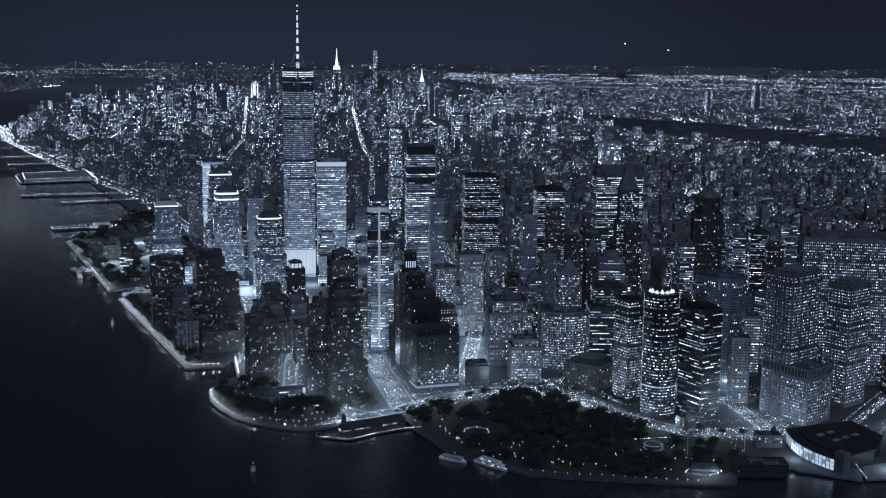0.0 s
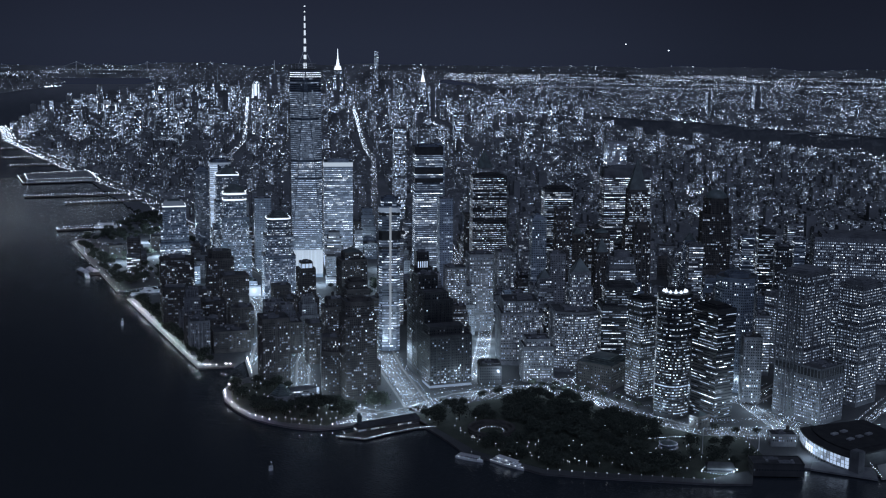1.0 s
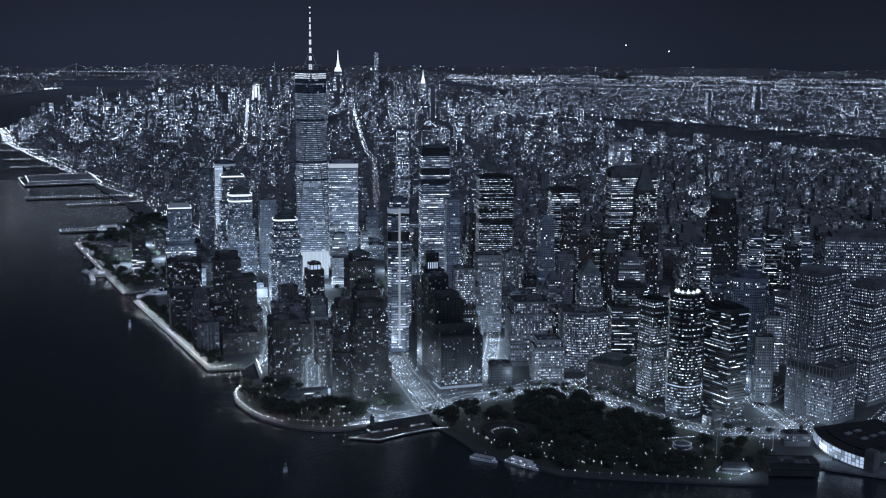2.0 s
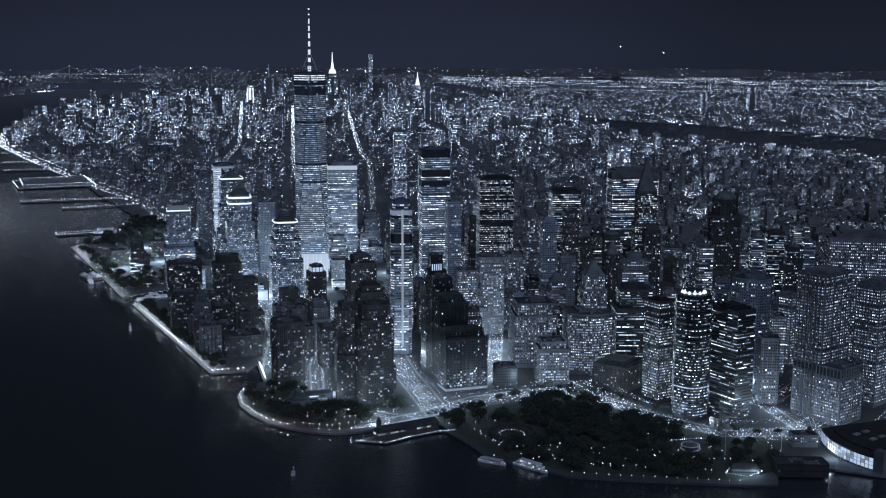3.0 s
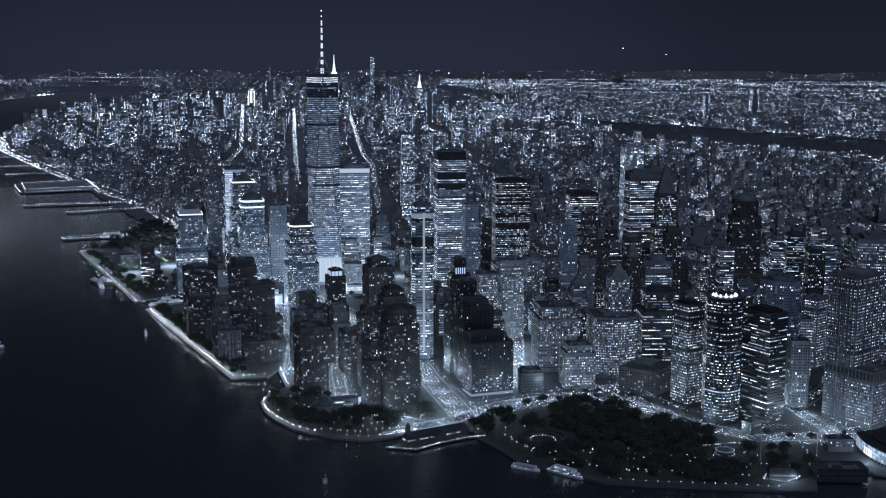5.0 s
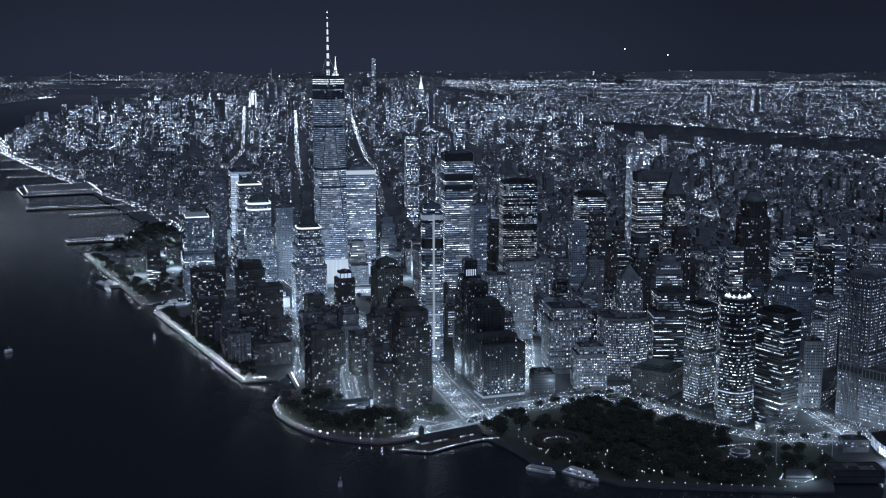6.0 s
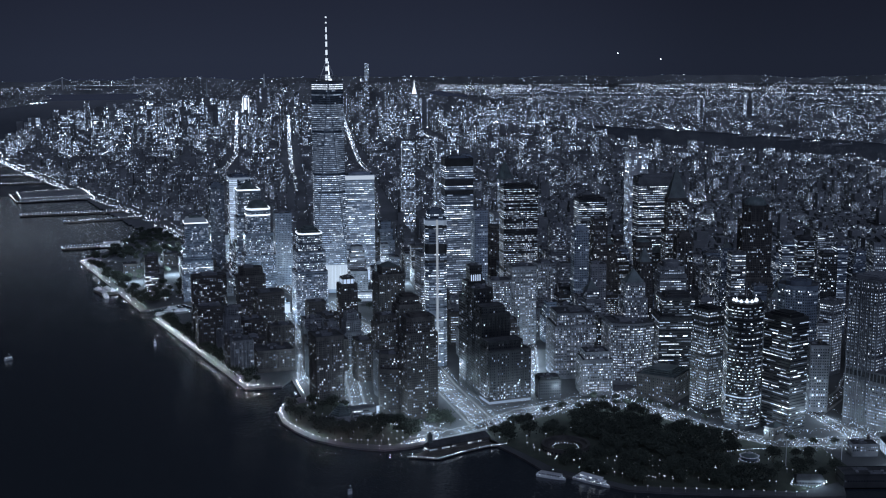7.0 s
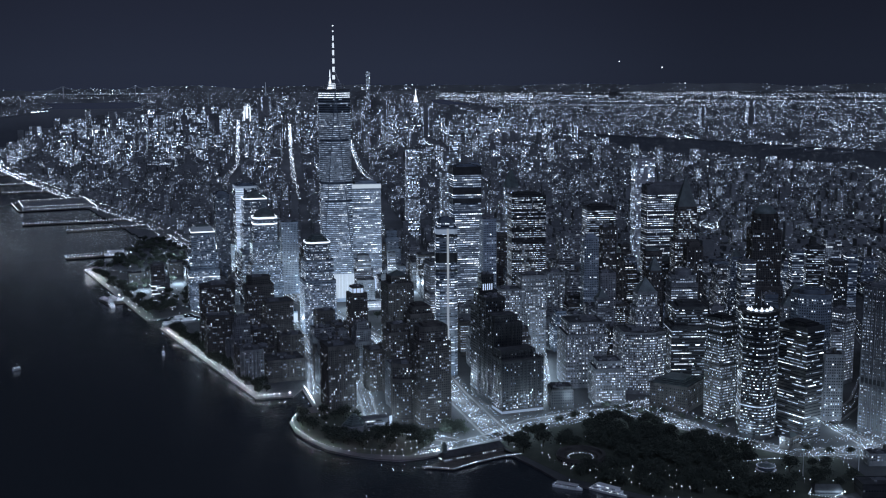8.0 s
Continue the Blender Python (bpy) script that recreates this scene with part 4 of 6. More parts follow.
t = tower("hotel_tower", "slim dark tower with a lit stepped crown", -256, -487, 16, [(rect(35, 31), 0, 66), (rect(26, 26), 66, 113), (rect(18, 18), 113, 123)], BRICK, "flats", "flat", 4)
band(t, "floodlit_crown", rect(18, 18), 114, 121, LIT[3], 0.3, "bright lantern crown")
tower("apartment_tower", "dark glass apartment tower with scattered lights", -354, -818, 16, [(rect(42, 36), 0, 112), (chamfered(38, 32, 5), 112, 132)], BRICK, "flats", "box", 4, mood=1.0)
tower("apartment_tower", "dark brick apartment tower with scattered lights", -306, -674, 16, [(rect(38, 30), 0, 92), (rect(28, 24), 92, 103)], BRICK, "flats", "flat", 4)
tower("apartment_tower", "dark apartment tower with a flat top", -282, -690, 16, [(rect(34, 30), 0, 118), (rect(27, 24), 118, 128)], BRICK, "dark_flats", "box", 4)
tower("apartment_block", "curved dark apartment block", -368, -780, 30, [(bowed(36, 26, 8), 0, 58), (bowed(34, 22, 6), 58, 78)], BRICK, "dark_flats", "flat", 4)
tower("apartment_block", "dark apartment slab with few lights", -410, -680, 16, [(rect(38, 42), 0, 90)], BRICK, "dark_flats", "flat", 5)
fin_plan = chamfered(32, 30, 5)
t = tower("residential_tower", "slender glass tower with a bright central fin and dark plant floors", -184, -624, 31, [(fin_plan, 0, 224), (chamfered(26, 24, 4), 224, 236)], CURTAIN, "bright_office", "box", 3, mood=0.95)
for z0, z1 in ((159, 163), (173, 188), (211, 215)):
    band(t, "mechanical_band", fin_plan, z0, z1, BLACK, 0.4, "dark plant floor")
band(t, "lit_floor", fin_plan, 216, 223, LIT[2], 0.3, "lit top floors")
v, f = [], []
solid(v, f, rect(3.2, 1.4, 1.5, -15.6), 12, 224)
mesh_object("lit_pilaster", v, f, [lit("pilaster_light", PALE, 0.30, 0.1)], parent=t, label="tall bright pilaster")
t = tower("setback_tower", "dark brick tower with a lit lantern on top", -205, -745, 18, [(rect(34, 30), 0, 128), (rect(27, 24), 128, 150), (rect(18, 16), 150, 172)], BLACK, "sparse", "flat", 4)
for k in range(5):
    v, f = [], []
    solid(v, f, rect(1.5, 0.5, -6.4 + 3.2 * k, -8.2), 151, 160)
    mesh_object("lantern_window", v, f, [LIT[3]], parent=t, label="tall lit lantern window")
t = tower("office_block", "dark masonry block rising in steps, lower floors lit", -221, -835, 16,
          [(rect(60, 34), 0, 72.6), (rect(50, 28, -3, 6), 72.6, 84), (rect(42, 30, -7, 32), 0, 116), (rect(34, 26, -9, 34), 116, 126), (rect(28, 30, -13, 62), 0, 146)],
          BLACK, "old", "flat", 5, mood=0.55, ribs=5.0)
band(t, "lit_shopfront", rect(60, 34), 1, 4.5, LIT[2], 0.4, "lit ground floor windows")
q, m = panes(rect(60, 34), 6, 36, "grid", np.random.RandomState(12), 0, 1.05, 0.2)
quad_object("lit_office_panes", q, LIT, m, t, "rows of lit office windows on the lower floors", "stuff")
tower("ventilation_building", "low dark windowless stone ventilation building", -164, -858, 30, [(rect(31, 28), 0, 26), (rect(27, 24), 26, 29)], BLACK, "sparse", "flat", 2, mood=0.05)
tower("office_block", "pale stone office block with lit windows", -97, -879, 30, [(rect(42, 42), 0, 50), (rect(34, 34), 50, 60)], STONE, "grid", "flat", 4)
tower("office_block", "large stone office building with lit rows", -58, -788, 30, [(rect(61, 60), 0, 78), (rect(52, 50), 78, 95)], STONE, "grid", "flat", 5)
tower("office_building", "curved pale stone office building with lit rows", -12, -858, 30, [(bowed(62, 54, 10), 0, 88)], STONE, "grid", "flat", 4)
tower("setback_tower", "stone tower stepping up to a pyramid roof", 4, -852, 30, [(rect(34, 32), 0, 118), (rect(28, 26), 118, 140)], STONE, "grid", "pyramid", 20)
tower("custom_house", "low dark stone custom house", -34, -952, 70, [(rect(54, 60), 0, 34)], BRICK, "old", "steps", 7)
tower("office_building", "broad office building with lit ribbon floors", 28, -912, 35, [(rect(56, 52), 0, 100), (rect(46, 42), 100, 126)], BLACK, "ribbon", "box", 5, mood=0.85)
tower("office_tower", "dark glass corner tower with scattered bright windows", -43, -1033, 94, [(rect(30, 27), 0, 128), (rect(30, 27), 128, 138)], BLACK, "grid", "box", 3)
t = tower("office_tower", "bow-fronted mirror glass tower with a lit crown", -52, -1099, 42, [(bowed(42, 34, 13, 20), 0, 160)], BLACK, "ribbon", "flat", 2, mood=0.8)
band(t, "lit_floor", bowed(42, 34, 13, 20), 42, 43.6, LIT[3], 1.0, "one fully lit floor")
v, f = [], []
solid(v, f, [(12 * math.cos(a), -6 + 12 * math.sin(a)) for a in np.linspace(0, 6.2832, 21)[:-1]], 160.4, 165)
mesh_object("roof_drum", v, f, [BLACK], parent=t)
crown_plan = [(13 * math.cos(a), -6 + 13 * math.sin(a)) for a in np.linspace(0, 6.2832, 21)[:-1]]
band(t, "crown_rim", crown_plan, 161.5, 163.0, LIT[3], 0.2, "lit rim of the roof drum")
for k in range(7):
    a = math.radians(188 + 27.5 * k)
    ox, oy = 14.2 * math.cos(a), -6 + 14.2 * math.sin(a)
    ring = lambda r: [(ox + r * math.cos(b), oy + r * math.sin(b)) for b in np.linspace(0, 6.2832, 9)[:-1]]
    v, f = [], []
    solid(v, f, ring(1.9), 161.2, 162.6, ring(2.1))
    solid(v, f, ring(2.1), 162.6, 167.0 if k % 2 else 165.2, ring(0.25))
    mesh_object("crown_lamp", v, f, [CROWN], parent=t, label="bright flame-shaped roof floodlight")
v, f = [], []
solid(v, f, rect(0.8, 0.8, 2, -4), 165, 184, rect(0.3, 0.3, 2, -4))
mesh_object("antenna", v, f, [STEEL], parent=t)
tower("office_tower", "dark glass office tower with lit middle floors", -28, -1146, 94, [(rect(44, 30), 0, 146)], BLACK, "ribbon", "box", 4, mood=0.8)
tower("office_tower", "dark rounded office tower with a wide roof", 104, -1064, 60, [(chamfered(52, 50, 12), 0, 158)], CURTAIN, "sparse", "box", 6)
tower("office_building", "plain pale office block with small windows", 78, -1117, 40, [(rect(24, 24), 0, 88)], STONE, "sparse", "flat", 4)
nyp = tower("office_tower", "stone-clad waterfront tower with rows of square windows", 90, -1190, 86, [(rect(40, 58), 0, 64), (rect(39, 57), 64, 72), (rect(40, 58), 72, 187)], CONCRETE, "fine_grid", "box", 4, mood=1.15)
annex = tower("office_annex", "lower stone-clad wing with rows of windows", 86, -1223, 86, [(rect(36, 50), 0, 60), (rect(35, 49), 60, 72)], CONCRETE, "fine_grid", "flat", 3, mood=1.1)
band(annex, "mechanical_band", rect(35, 49), 60.5, 71, BLACK, 0.4, "dark plant floors")
tower("office_slab", "huge dark waterfront slab with long lit rows", 282, -1128, 45, [(rect(130, 46), 0, 206)], CONCRETE, "fine_grid", "box", 5)
tower("office_tower", "dark office tower with vertical piers and lit windows", 190, -1200, 86, [(rect(34, 46), 0, 162)], CONCRETE, "fine_grid", "box", 5)
tower("office_building", "office block with an even grid of lit windows", 245, -1017, 86, [(rect(22, 26), 0, 110)], CONCRETE, "fine_grid", "flat", 4)
tower("office_tower", "dark office tower with a bright ring of top floors", 108, -828, 35, [(rect(40, 36), 0, 138), (chamfered(36, 34, 5), 138, 150)], CONCRETE, "ribbon", "box", 7)
tower("office_tower", "dark tower with a barrel roof and lit corners", 203, -677, 35, [(rect(26, 26), 0, 158)], BRICK, "grid", "dome", 6)
tower("office_building", "pale stone tower with a floodlit top", 158, -615, 30, [(rect(26, 30), 0, 118)], STONE, "sparse", "flat", 5)
tower("office_building", "office block with a grid of lit windows", -62, -626, 25, [(rect(32, 30), 0, 118)], CONCRETE, "grid", "flat", 5)
tower("office_building", "stone office block with a grid of lit windows", 10, -594, 25, [(rect(40, 38), 0, 128)], STONE, "grid", "flat", 5)
tower("office_building", "pale stone building lit from the street", 96, -552, 25, [(rect(30, 34), 0, 118)], STONE, "grid", "flat", 5)
tower("office_tower", "slim dark tower with bright lit bands", 501, -776, 40, [(rect(30, 28), 0, 148)], BLACK, "ribbon", "box", 4)

tower("apartment_tower", "dark apartment tower with a gabled top", -128, -412, 16, [(rect(44, 40), 0, 104), (rect(30, 28), 104, 116)], BRICK, "dark_flats", "pyramid", 9)
tower("apartment_block", "dark brick apartment block", -313, -629, 16, [(rect(32, 32), 0, 60)], BRICK, "flats", "flat", 5, group="riverside apartment blocks")
tower("apartment_block", "dark brick apartment block", -373, -386, 16, [(rect(37, 34), 0, 55)], BRICK, "flats", "flat", 5, group="riverside apartment blocks")
tower("apartment_block", "dark brick apartment block", -345, -432, 16, [(rect(36, 32), 0, 50)], BRICK, "flats", "flat", 5, group="riverside apartment blocks")
tower("apartment_block", "dark brick apartment block", -304, -318, 16, [(rect(44, 40), 0, 80)], BRICK, "dark_flats", "flat", 5, group="riverside apartment blocks")
tower("apartment_block", "low dark apartment block by the cove", -392, -492, 16, [(rect(56, 50), 0, 32)], BRICK, "flats", "flat", 4, group="riverside apartment blocks")
tower("apartment_block", "dark brick apartment block", -405, -308, 16, [(rect(46, 36), 0, 66)], BRICK, "flats", "flat", 5, group="riverside apartment blocks")
tower("office_building", "mid-rise building with bright even rows", -93, -481, 20, [(rect(38, 34), 0, 146)], CONCRETE, "bright_office", "flat", 5)
tower("office_building", "small block with brightly lit rows", -293, 203, 16, [(rect(26, 18), 0, 33)], CONCRETE, "bright_office", "flat", 3, gain=1)
tower("apartment_tower", "dark apartment tower behind a brightly lit block", -282, 228, 16, [(rect(27, 22), 0, 64)], BRICK, "sparse", "flat", 3)
tower("office_tower", "slender blue-grey tower with a lit face", 96, -640, 28, [(rect(24, 24), 0, 186)], PALE_GLASS, "sparse", "box", 4)
tower("office_tower", "dark masonry tower with vertical rows of lights", 215, -560, 28, [(rect(24, 24), 0, 184)], BRICK, "old", "flat", 5)
tower("office_tower", "grey tower with lit rows", 235, -430, 28, [(rect(28, 26), 0, 158)], CONCRETE, "office", "flat", 5)
tower("setback_tower", "stone tower with a steep pyramid top", 183, -641 - 60, 30, [(rect(24, 24), 0, 112), (rect(20, 20), 112, 130)], BRICK, "old", "pyramid", 24)
tower("office_tower", "dark boxy tower with a plain crown", 252, -722, 35, [(rect(26, 26), 0, 166)], BRICK, "sparse", "box", 8)
tower("office_building", "block with bright upper floors", 330, -770, 35, [(rect(24, 24), 0, 140)], CONCRETE, "bright_office", "flat", 5)
tower("office_building", "slim glass tower with lit rows", 442, -785, 40, [(rect(20, 22), 0, 148)], CURTAIN, "ribbon", "flat", 4)
tower("office_building", "dark tower with lit top floor", 405, -893, 40, [(rect(26, 24), 0, 148)], BLACK, "sparse", "flat", 4)
tower("office_building", "slim lit office tower", 479, -865, 40, [(rect(18, 20), 0, 148)], CURTAIN, "ribbon", "flat", 4)
t = tower("office_building", "small block with a glowing display front", 56, -123, 27, [(rect(15, 15), 0, 100)], CONCRETE, "bright_office", "flat", 3)
t = tower("transit_hall", "low pale hall by the memorial plaza, brightly lit", -8, -150, 27, [(rect(46, 24), 0, 16)], WHITE, "bright_office", "flat", 2, gain=1)
band(nyp, "mechanical_band", rect(40, 58), 64, 71, BLACK, 0.3, "dark plant floor between stone piers")
for k in range(15):
    for sy in (-1, 1):
        v, f = [], []
        if k < 8:
            solid(v, f, rect(1.1, 0.9, -19.4 + k * 5.54, sy * 29.3), 5, 187)
        else:
            solid(v, f, rect(0.9, 1.1, sy * 20.3, -28.6 + (k - 8) * 9.5), 5, 187)
        mesh_object("stone_pier", v, f, [CONCRETE], parent=nyp)
hall = tower("glass_hall", "vaulted glass hall by the marina, brightly lit inside", -199, -146, 20, [(rect(46, 34), 0, 20), (rect(34, 26), 20, 28)], PALE_GLASS, "bright_office", "dome", 8, gain=1, lobby=False)
band(hall, "lit_glass_front", rect(46, 34), 2, 18, GLOW, 0.3, "tall glowing glass front")
tower("office_building", "small block with brightly lit rows", -238, 12, 20, [(rect(20, 18), 0, 34)], PALE_GLASS, "bright_office", "flat", 3, gain=1)


# ---- lower blocks of the old town ----
WEST_STREET = [(-318, -915), (-243, -722), (-190, -605), (-150, -400), (-85, -50), (-40, 250), (70, 950)]
BROADWAY = [(-178, -848), (-138, -795), (-75, -720), (-7, -636), (50, -554), (240, -230), (420, 80), (800, 750)]
BATTERY_PLACE = [(-420, -905), (-330, -908), (-240, -890), (-150, -905)]
STATE_STREET = [(-150, -905), (-100, -985), (-98, -1085), (-75, -1180), (0, -1225)]
SOUTH_STREET = [(0, -1225), (120, -1320), (330, -1240), (600, -1060), (940, -790)]
WHITEHALL = [(10, -1235), (60, -1130), (60, -1060), (30, -990)]
WATER_STREET = [(60, -1130), (180, -1090), (420, -960), (700, -700)]
SOUTH_END = [(-404, -604), (-391, -583), (-303, -433), (-238, -277), (-184, -141), (-166, -89)]
MURRAY = [(-372, -895), (-405, -810), (-402, -750), (-335, -624), (-285, -545)]
STREETS = (WEST_STREET, BROADWAY, BATTERY_PLACE, STATE_STREET, SOUTH_STREET, WHITEHALL, WATER_STREET, SOUTH_END, MURRAY)
PARK = [(-345, -922), (-150, -912), (-105, -985), (-103, -1085), (-82, -1185), (-40, -1225), (-90, -1315), (-190, -1305), (-330, -1178), (-360, -1080), (-350, -985)]
PLAZA = [(-75, -250), (60, -330), (85, -190), (60, -60), (-60, -60)]


def gap_to(line, x, y):
    best = 1e9
    for (x0, y0), (x1, y1) in zip(line[:-1], line[1:]):
        dx, dy = x1 - x0, y1 - y0
        t = max(0, min(1, ((x - x0) * dx + (y - y0) * dy) / (dx * dx + dy * dy)))
        best = min(best, math.hypot(x - x0 - t * dx, y - y0 - t * dy))
    return best


def within(poly, x, y):
    return bool(inside(poly, np.array([x]), np.array([y]))[0])


fill = np.random.RandomState(77)
WALLS = (STONE, BRICK, CONCRETE, BRICK, STONE, CURTAIN, BLACK)
WALL_WORDS = {"pale_stone": "pale stone", "brown_brick": "dark brick", "grey_concrete": "grey concrete", "blue_grey_curtain_wall": "blue-grey glass", "black_steel_cladding": "black glass"}
FILL_STYLES = ("old", "grid", "grid", "office", "bright_office", "sparse", "ribbon")


def fill_blocks(x0, x1, y0, y1, bearing, cell, low, high, tall, tall_h, near_street=22, walls=WALLS, styles=FILL_STYLES):
    """Generic buildings on the free plots of a quarter."""
    b = radians(bearing)
    ax, ay = (math.cos(b), -math.sin(b)), (math.sin(b), math.cos(b))
    cx, cy = (x0 + x1) / 2, (y0 + y1) / 2
    n = int(max(x1 - x0, y1 - y0) / cell) + 2
    for i in range(-n, n + 1):
        for j in range(-n, n + 1):
            if i % 4 == 3 or j % 3 == 2 and fill.rand() < 0.6:
                continue
            px, py = cx + ax[0] * i * cell + ay[0] * j * cell, cy + ax[1] * i * cell + ay[1] * j * cell
            px, py = px + fill.uniform(-3, 3), py + fill.uniform(-3, 3)
            r = fill.rand(8)
            if not (x0 < px < x1 and y0 < py < y1) or not within(SHORE, px, py) or within(PARK, px, py) or within(PLAZA, px, py):
                continue
            if min(gap_to(s, px, py) for s in STREETS) < near_street + cell * 0.3:
                continue
            if any(math.hypot(px - tx, py - ty) < tr * 0.80 + cell * 0.42 for tx, ty, tr in TAKEN):
                continue
            if gap_to(SHORE, px, py) < 26:
                continue
            h = low + (high - low) * r[0] ** 1.4
            if r[1] < tall:
                h += tall_h * (0.4 + 0.6 * r[2])
            w, d = cell * (0.72 + 0.2 * r[3]), cell * (0.72 + 0.2 * r[4])
            wall = walls[int(r[5] * len(walls))]
            style = styles[int(r[6] * len(styles))]
            tiers = [(rect(w, d), 0, h)]
            if h > 55 and r[7] < 0.7:
                tiers = [(rect(w, d), 0, h * 0.62), (rect(w * 0.8, d * 0.8), h * 0.62, h * 0.85), (rect(w * 0.62, d * 0.62), h * 0.85, h)]
            cap = "pyramid" if h > 80 and r[7] < 0.15 else "flat"
            kind = "office_building" if h > 45 else "city_house"
            word = "tall" if h > 90 else "mid-rise" if h > 40 else "low"
            tower(kind, "%s %s building with %s windows" % (word, WALL_WORDS[wall.name], "few lit" if style in ("sparse", "old") else "many lit"),
                  px, py, bearing, tiers, wall, style, cap, 5 if cap == "flat" else 14, units=1 + int(r[2] * 2), mood=0.6 + 0.85 * r[1])


HOMES = ((BRICK, BRICK, CONCRETE), ("flats", "dark_flats"))
fill_blocks(-450, -200, -640, -255, 16, 34, 34, 66, 0.2, 25, 4, *HOMES)
fill_blocks(-385, -290, -850, -600, 16, 36, 26, 62, 0.2, 20, 4, *HOMES)
fill_blocks(-270, -110, 60, 400, 18, 40, 24, 46, 0.0, 20, 6, *HOMES)
fill_blocks(-150, -60, 440, 700, 18, 42, 10, 22, 0.1, 20, 6, *HOMES)
TAKEN += [(-107, -757, 22), (-41, -678, 22), (20, -596, 18), (160, -1243, 45), (200, -1246, 45)]
fill_blocks(-150, 260, -800, -420, 27, 37, 40, 84, 0.2, 40, 14, WALLS, ("grid", "grid", "office", "bright_office", "old"))
fill_blocks(100, 760, -1260, -560, 38, 40, 42, 92, 0.25, 55, 11)
fill_blocks(20, 620, -430, 120, 28, 42, 38, 85, 0.2, 50, 12)
fill_blocks(560, 1000, -800, -100, 36, 46, 24, 60, 0.15, 40, 12)
fill_blocks(-40, 420, 60, 480, 24, 44, 30, 75, 0.15, 50, 12)

# ---- streets ----
def street(line, width, name="road", kerb=True):
    v, f = [], []
    for k, (x, y) in enumerate(line):
        a, b = line[max(0, k - 1)], line[min(len(line) - 1, k + 1)]
        length = math.hypot(b[0] - a[0], b[1] - a[1])
        nx, ny = (b[1] - a[1]) / length, -(b[0] - a[0]) / length
        for off, z in ((-width / 2 - 3.5, 2.16), (-width / 2, 2.16), (-width / 2, 2.02), (width / 2, 2.02), (width / 2, 2.16), (width / 2 + 3.5, 2.16)):
            v.append((x + nx * off, y + ny * off, z))
    for k in range(len(line) - 1):
        f += [(k * 6 + i, k * 6 + 6 + i, k * 6 + 7 + i, k * 6 + 1 + i) for i in range(5)]
    tagged(mesh_object(name, v, f, [PAVING, ASPHALT], [0, 0, 1, 0, 0] * (len(line) - 1)), "asphalt street with raised pale pavements", "road", kind="structure")


for s, wdt in ((WEST_STREET, 30), (BROADWAY, 16), (BATTERY_PLACE, 18), (STATE_STREET, 22), (SOUTH_STREET, 22), (WHITEHALL, 14), (WATER_STREET, 16), (SOUTH_END, 14), (MURRAY, 14)):
    street(s, wdt)

for line, step, width, seed in ((WEST_STREET, 0.5, 34, 51), (BROADWAY, 0.8, 18, 52), (BATTERY_PLACE, 0.9, 34, 53), (STATE_STREET, 0.5, 46, 54), (SOUTH_STREET, 1.2, 26, 55),
                                (WHITEHALL, 0.6, 36, 56), (WATER_STREET, 2.0, 16, 57), (SOUTH_END, 1.1, 18, 58), (MURRAY, 0.8, 30, 59),
                                ([(-150, -915), (-95, -925), (-70, -905), (-88, -985), (-100, -1060)], 0.38, 44, 60), ([(-300, -905), (-220, -915), (-150, -925)], 0.5, 42, 63)):
    avenue("street_lights", "lamps and headlights along a busy street", line, step * 0.8, width, seed, 0.44, 8, (0.38, 0.40, 0.22))


PLAZA_LIGHTS = (([(90, -1280), (184, -1247), (260, -1219)], 0.35, 16, 65), ([(-78, -1195), (-20, -1222), (40, -1245)], 0.5, 60, 61), ([(10, -1180), (60, -1200), (40, -1250)], 0.6, 40, 62), ([(-60, -905), (-20, -925), (0, -900)], 0.6, 30, 64))
for line, step, width, seed in PLAZA_LIGHTS:
    avenue("plaza_lights", "lamps and cars on a busy square", line, step, width, seed, 0.42, 7, (0.45, 0.38, 0.17))


def glow(x, y, z, power):
    """Unseen fill lamp for a cluster of street lamps, where no building blocks it."""
    if any(math.hypot(x - a, y - b) < r * 0.72 + 6 for a, b, r in TAKEN):
        return
    lamp = bpy.data.lights.new("street_glow", "POINT")
    lamp.energy, lamp.shadow_soft_size, lamp.color = power, 0.0, (0.58, 0.78, 1.0)
    new("street_glow", lamp).location = (x, y, z)


for line, gap, p in ((WEST_STREET[:5], 50, 1.6), (BROADWAY[:5], 45, 2.3), (BATTERY_PLACE, 50, 1.1), (STATE_STREET, 58, 0.8), (SOUTH_STREET[:3], 80, 1.0), (WHITEHALL, 50, 1.2), (MURRAY, 50, 0.9), (SOUTH_END, 60, 1.1)):
    for (x0, y0), (x1, y1) in zip(line[:-1], line[1:]):
        n = max(1, int(round(math.hypot(x1 - x0, y1 - y0) / gap)))
        for k in range(n):
            glow(x0 + (x1 - x0) * (k + 0.5) / n, y0 + (y1 - y0) * (k + 0.5) / n, 13, 20000 * p)
# stronger fill lamps added to brighten the plazas and the riverside
for x, y, p in ((-40, -130, 1.4), (30, -150, 1.4), (-20, 60, 1.5), (60, -245, 1.5), (150, -60, 1.2), (-230, -60, 1.2), (-270, 40, 2.0), (-200, 170, 2.6), (-280, 300, 1.7), (-240, -150, 1.9), (-190, 330, 2.0), (-150, 520, 1.6), (-60, 650, 1.2), (20, 480, 1.2), (120, 120, 1.2), (230, -120, 1.0)):
    glow(x, y, 22, 85000 * p)


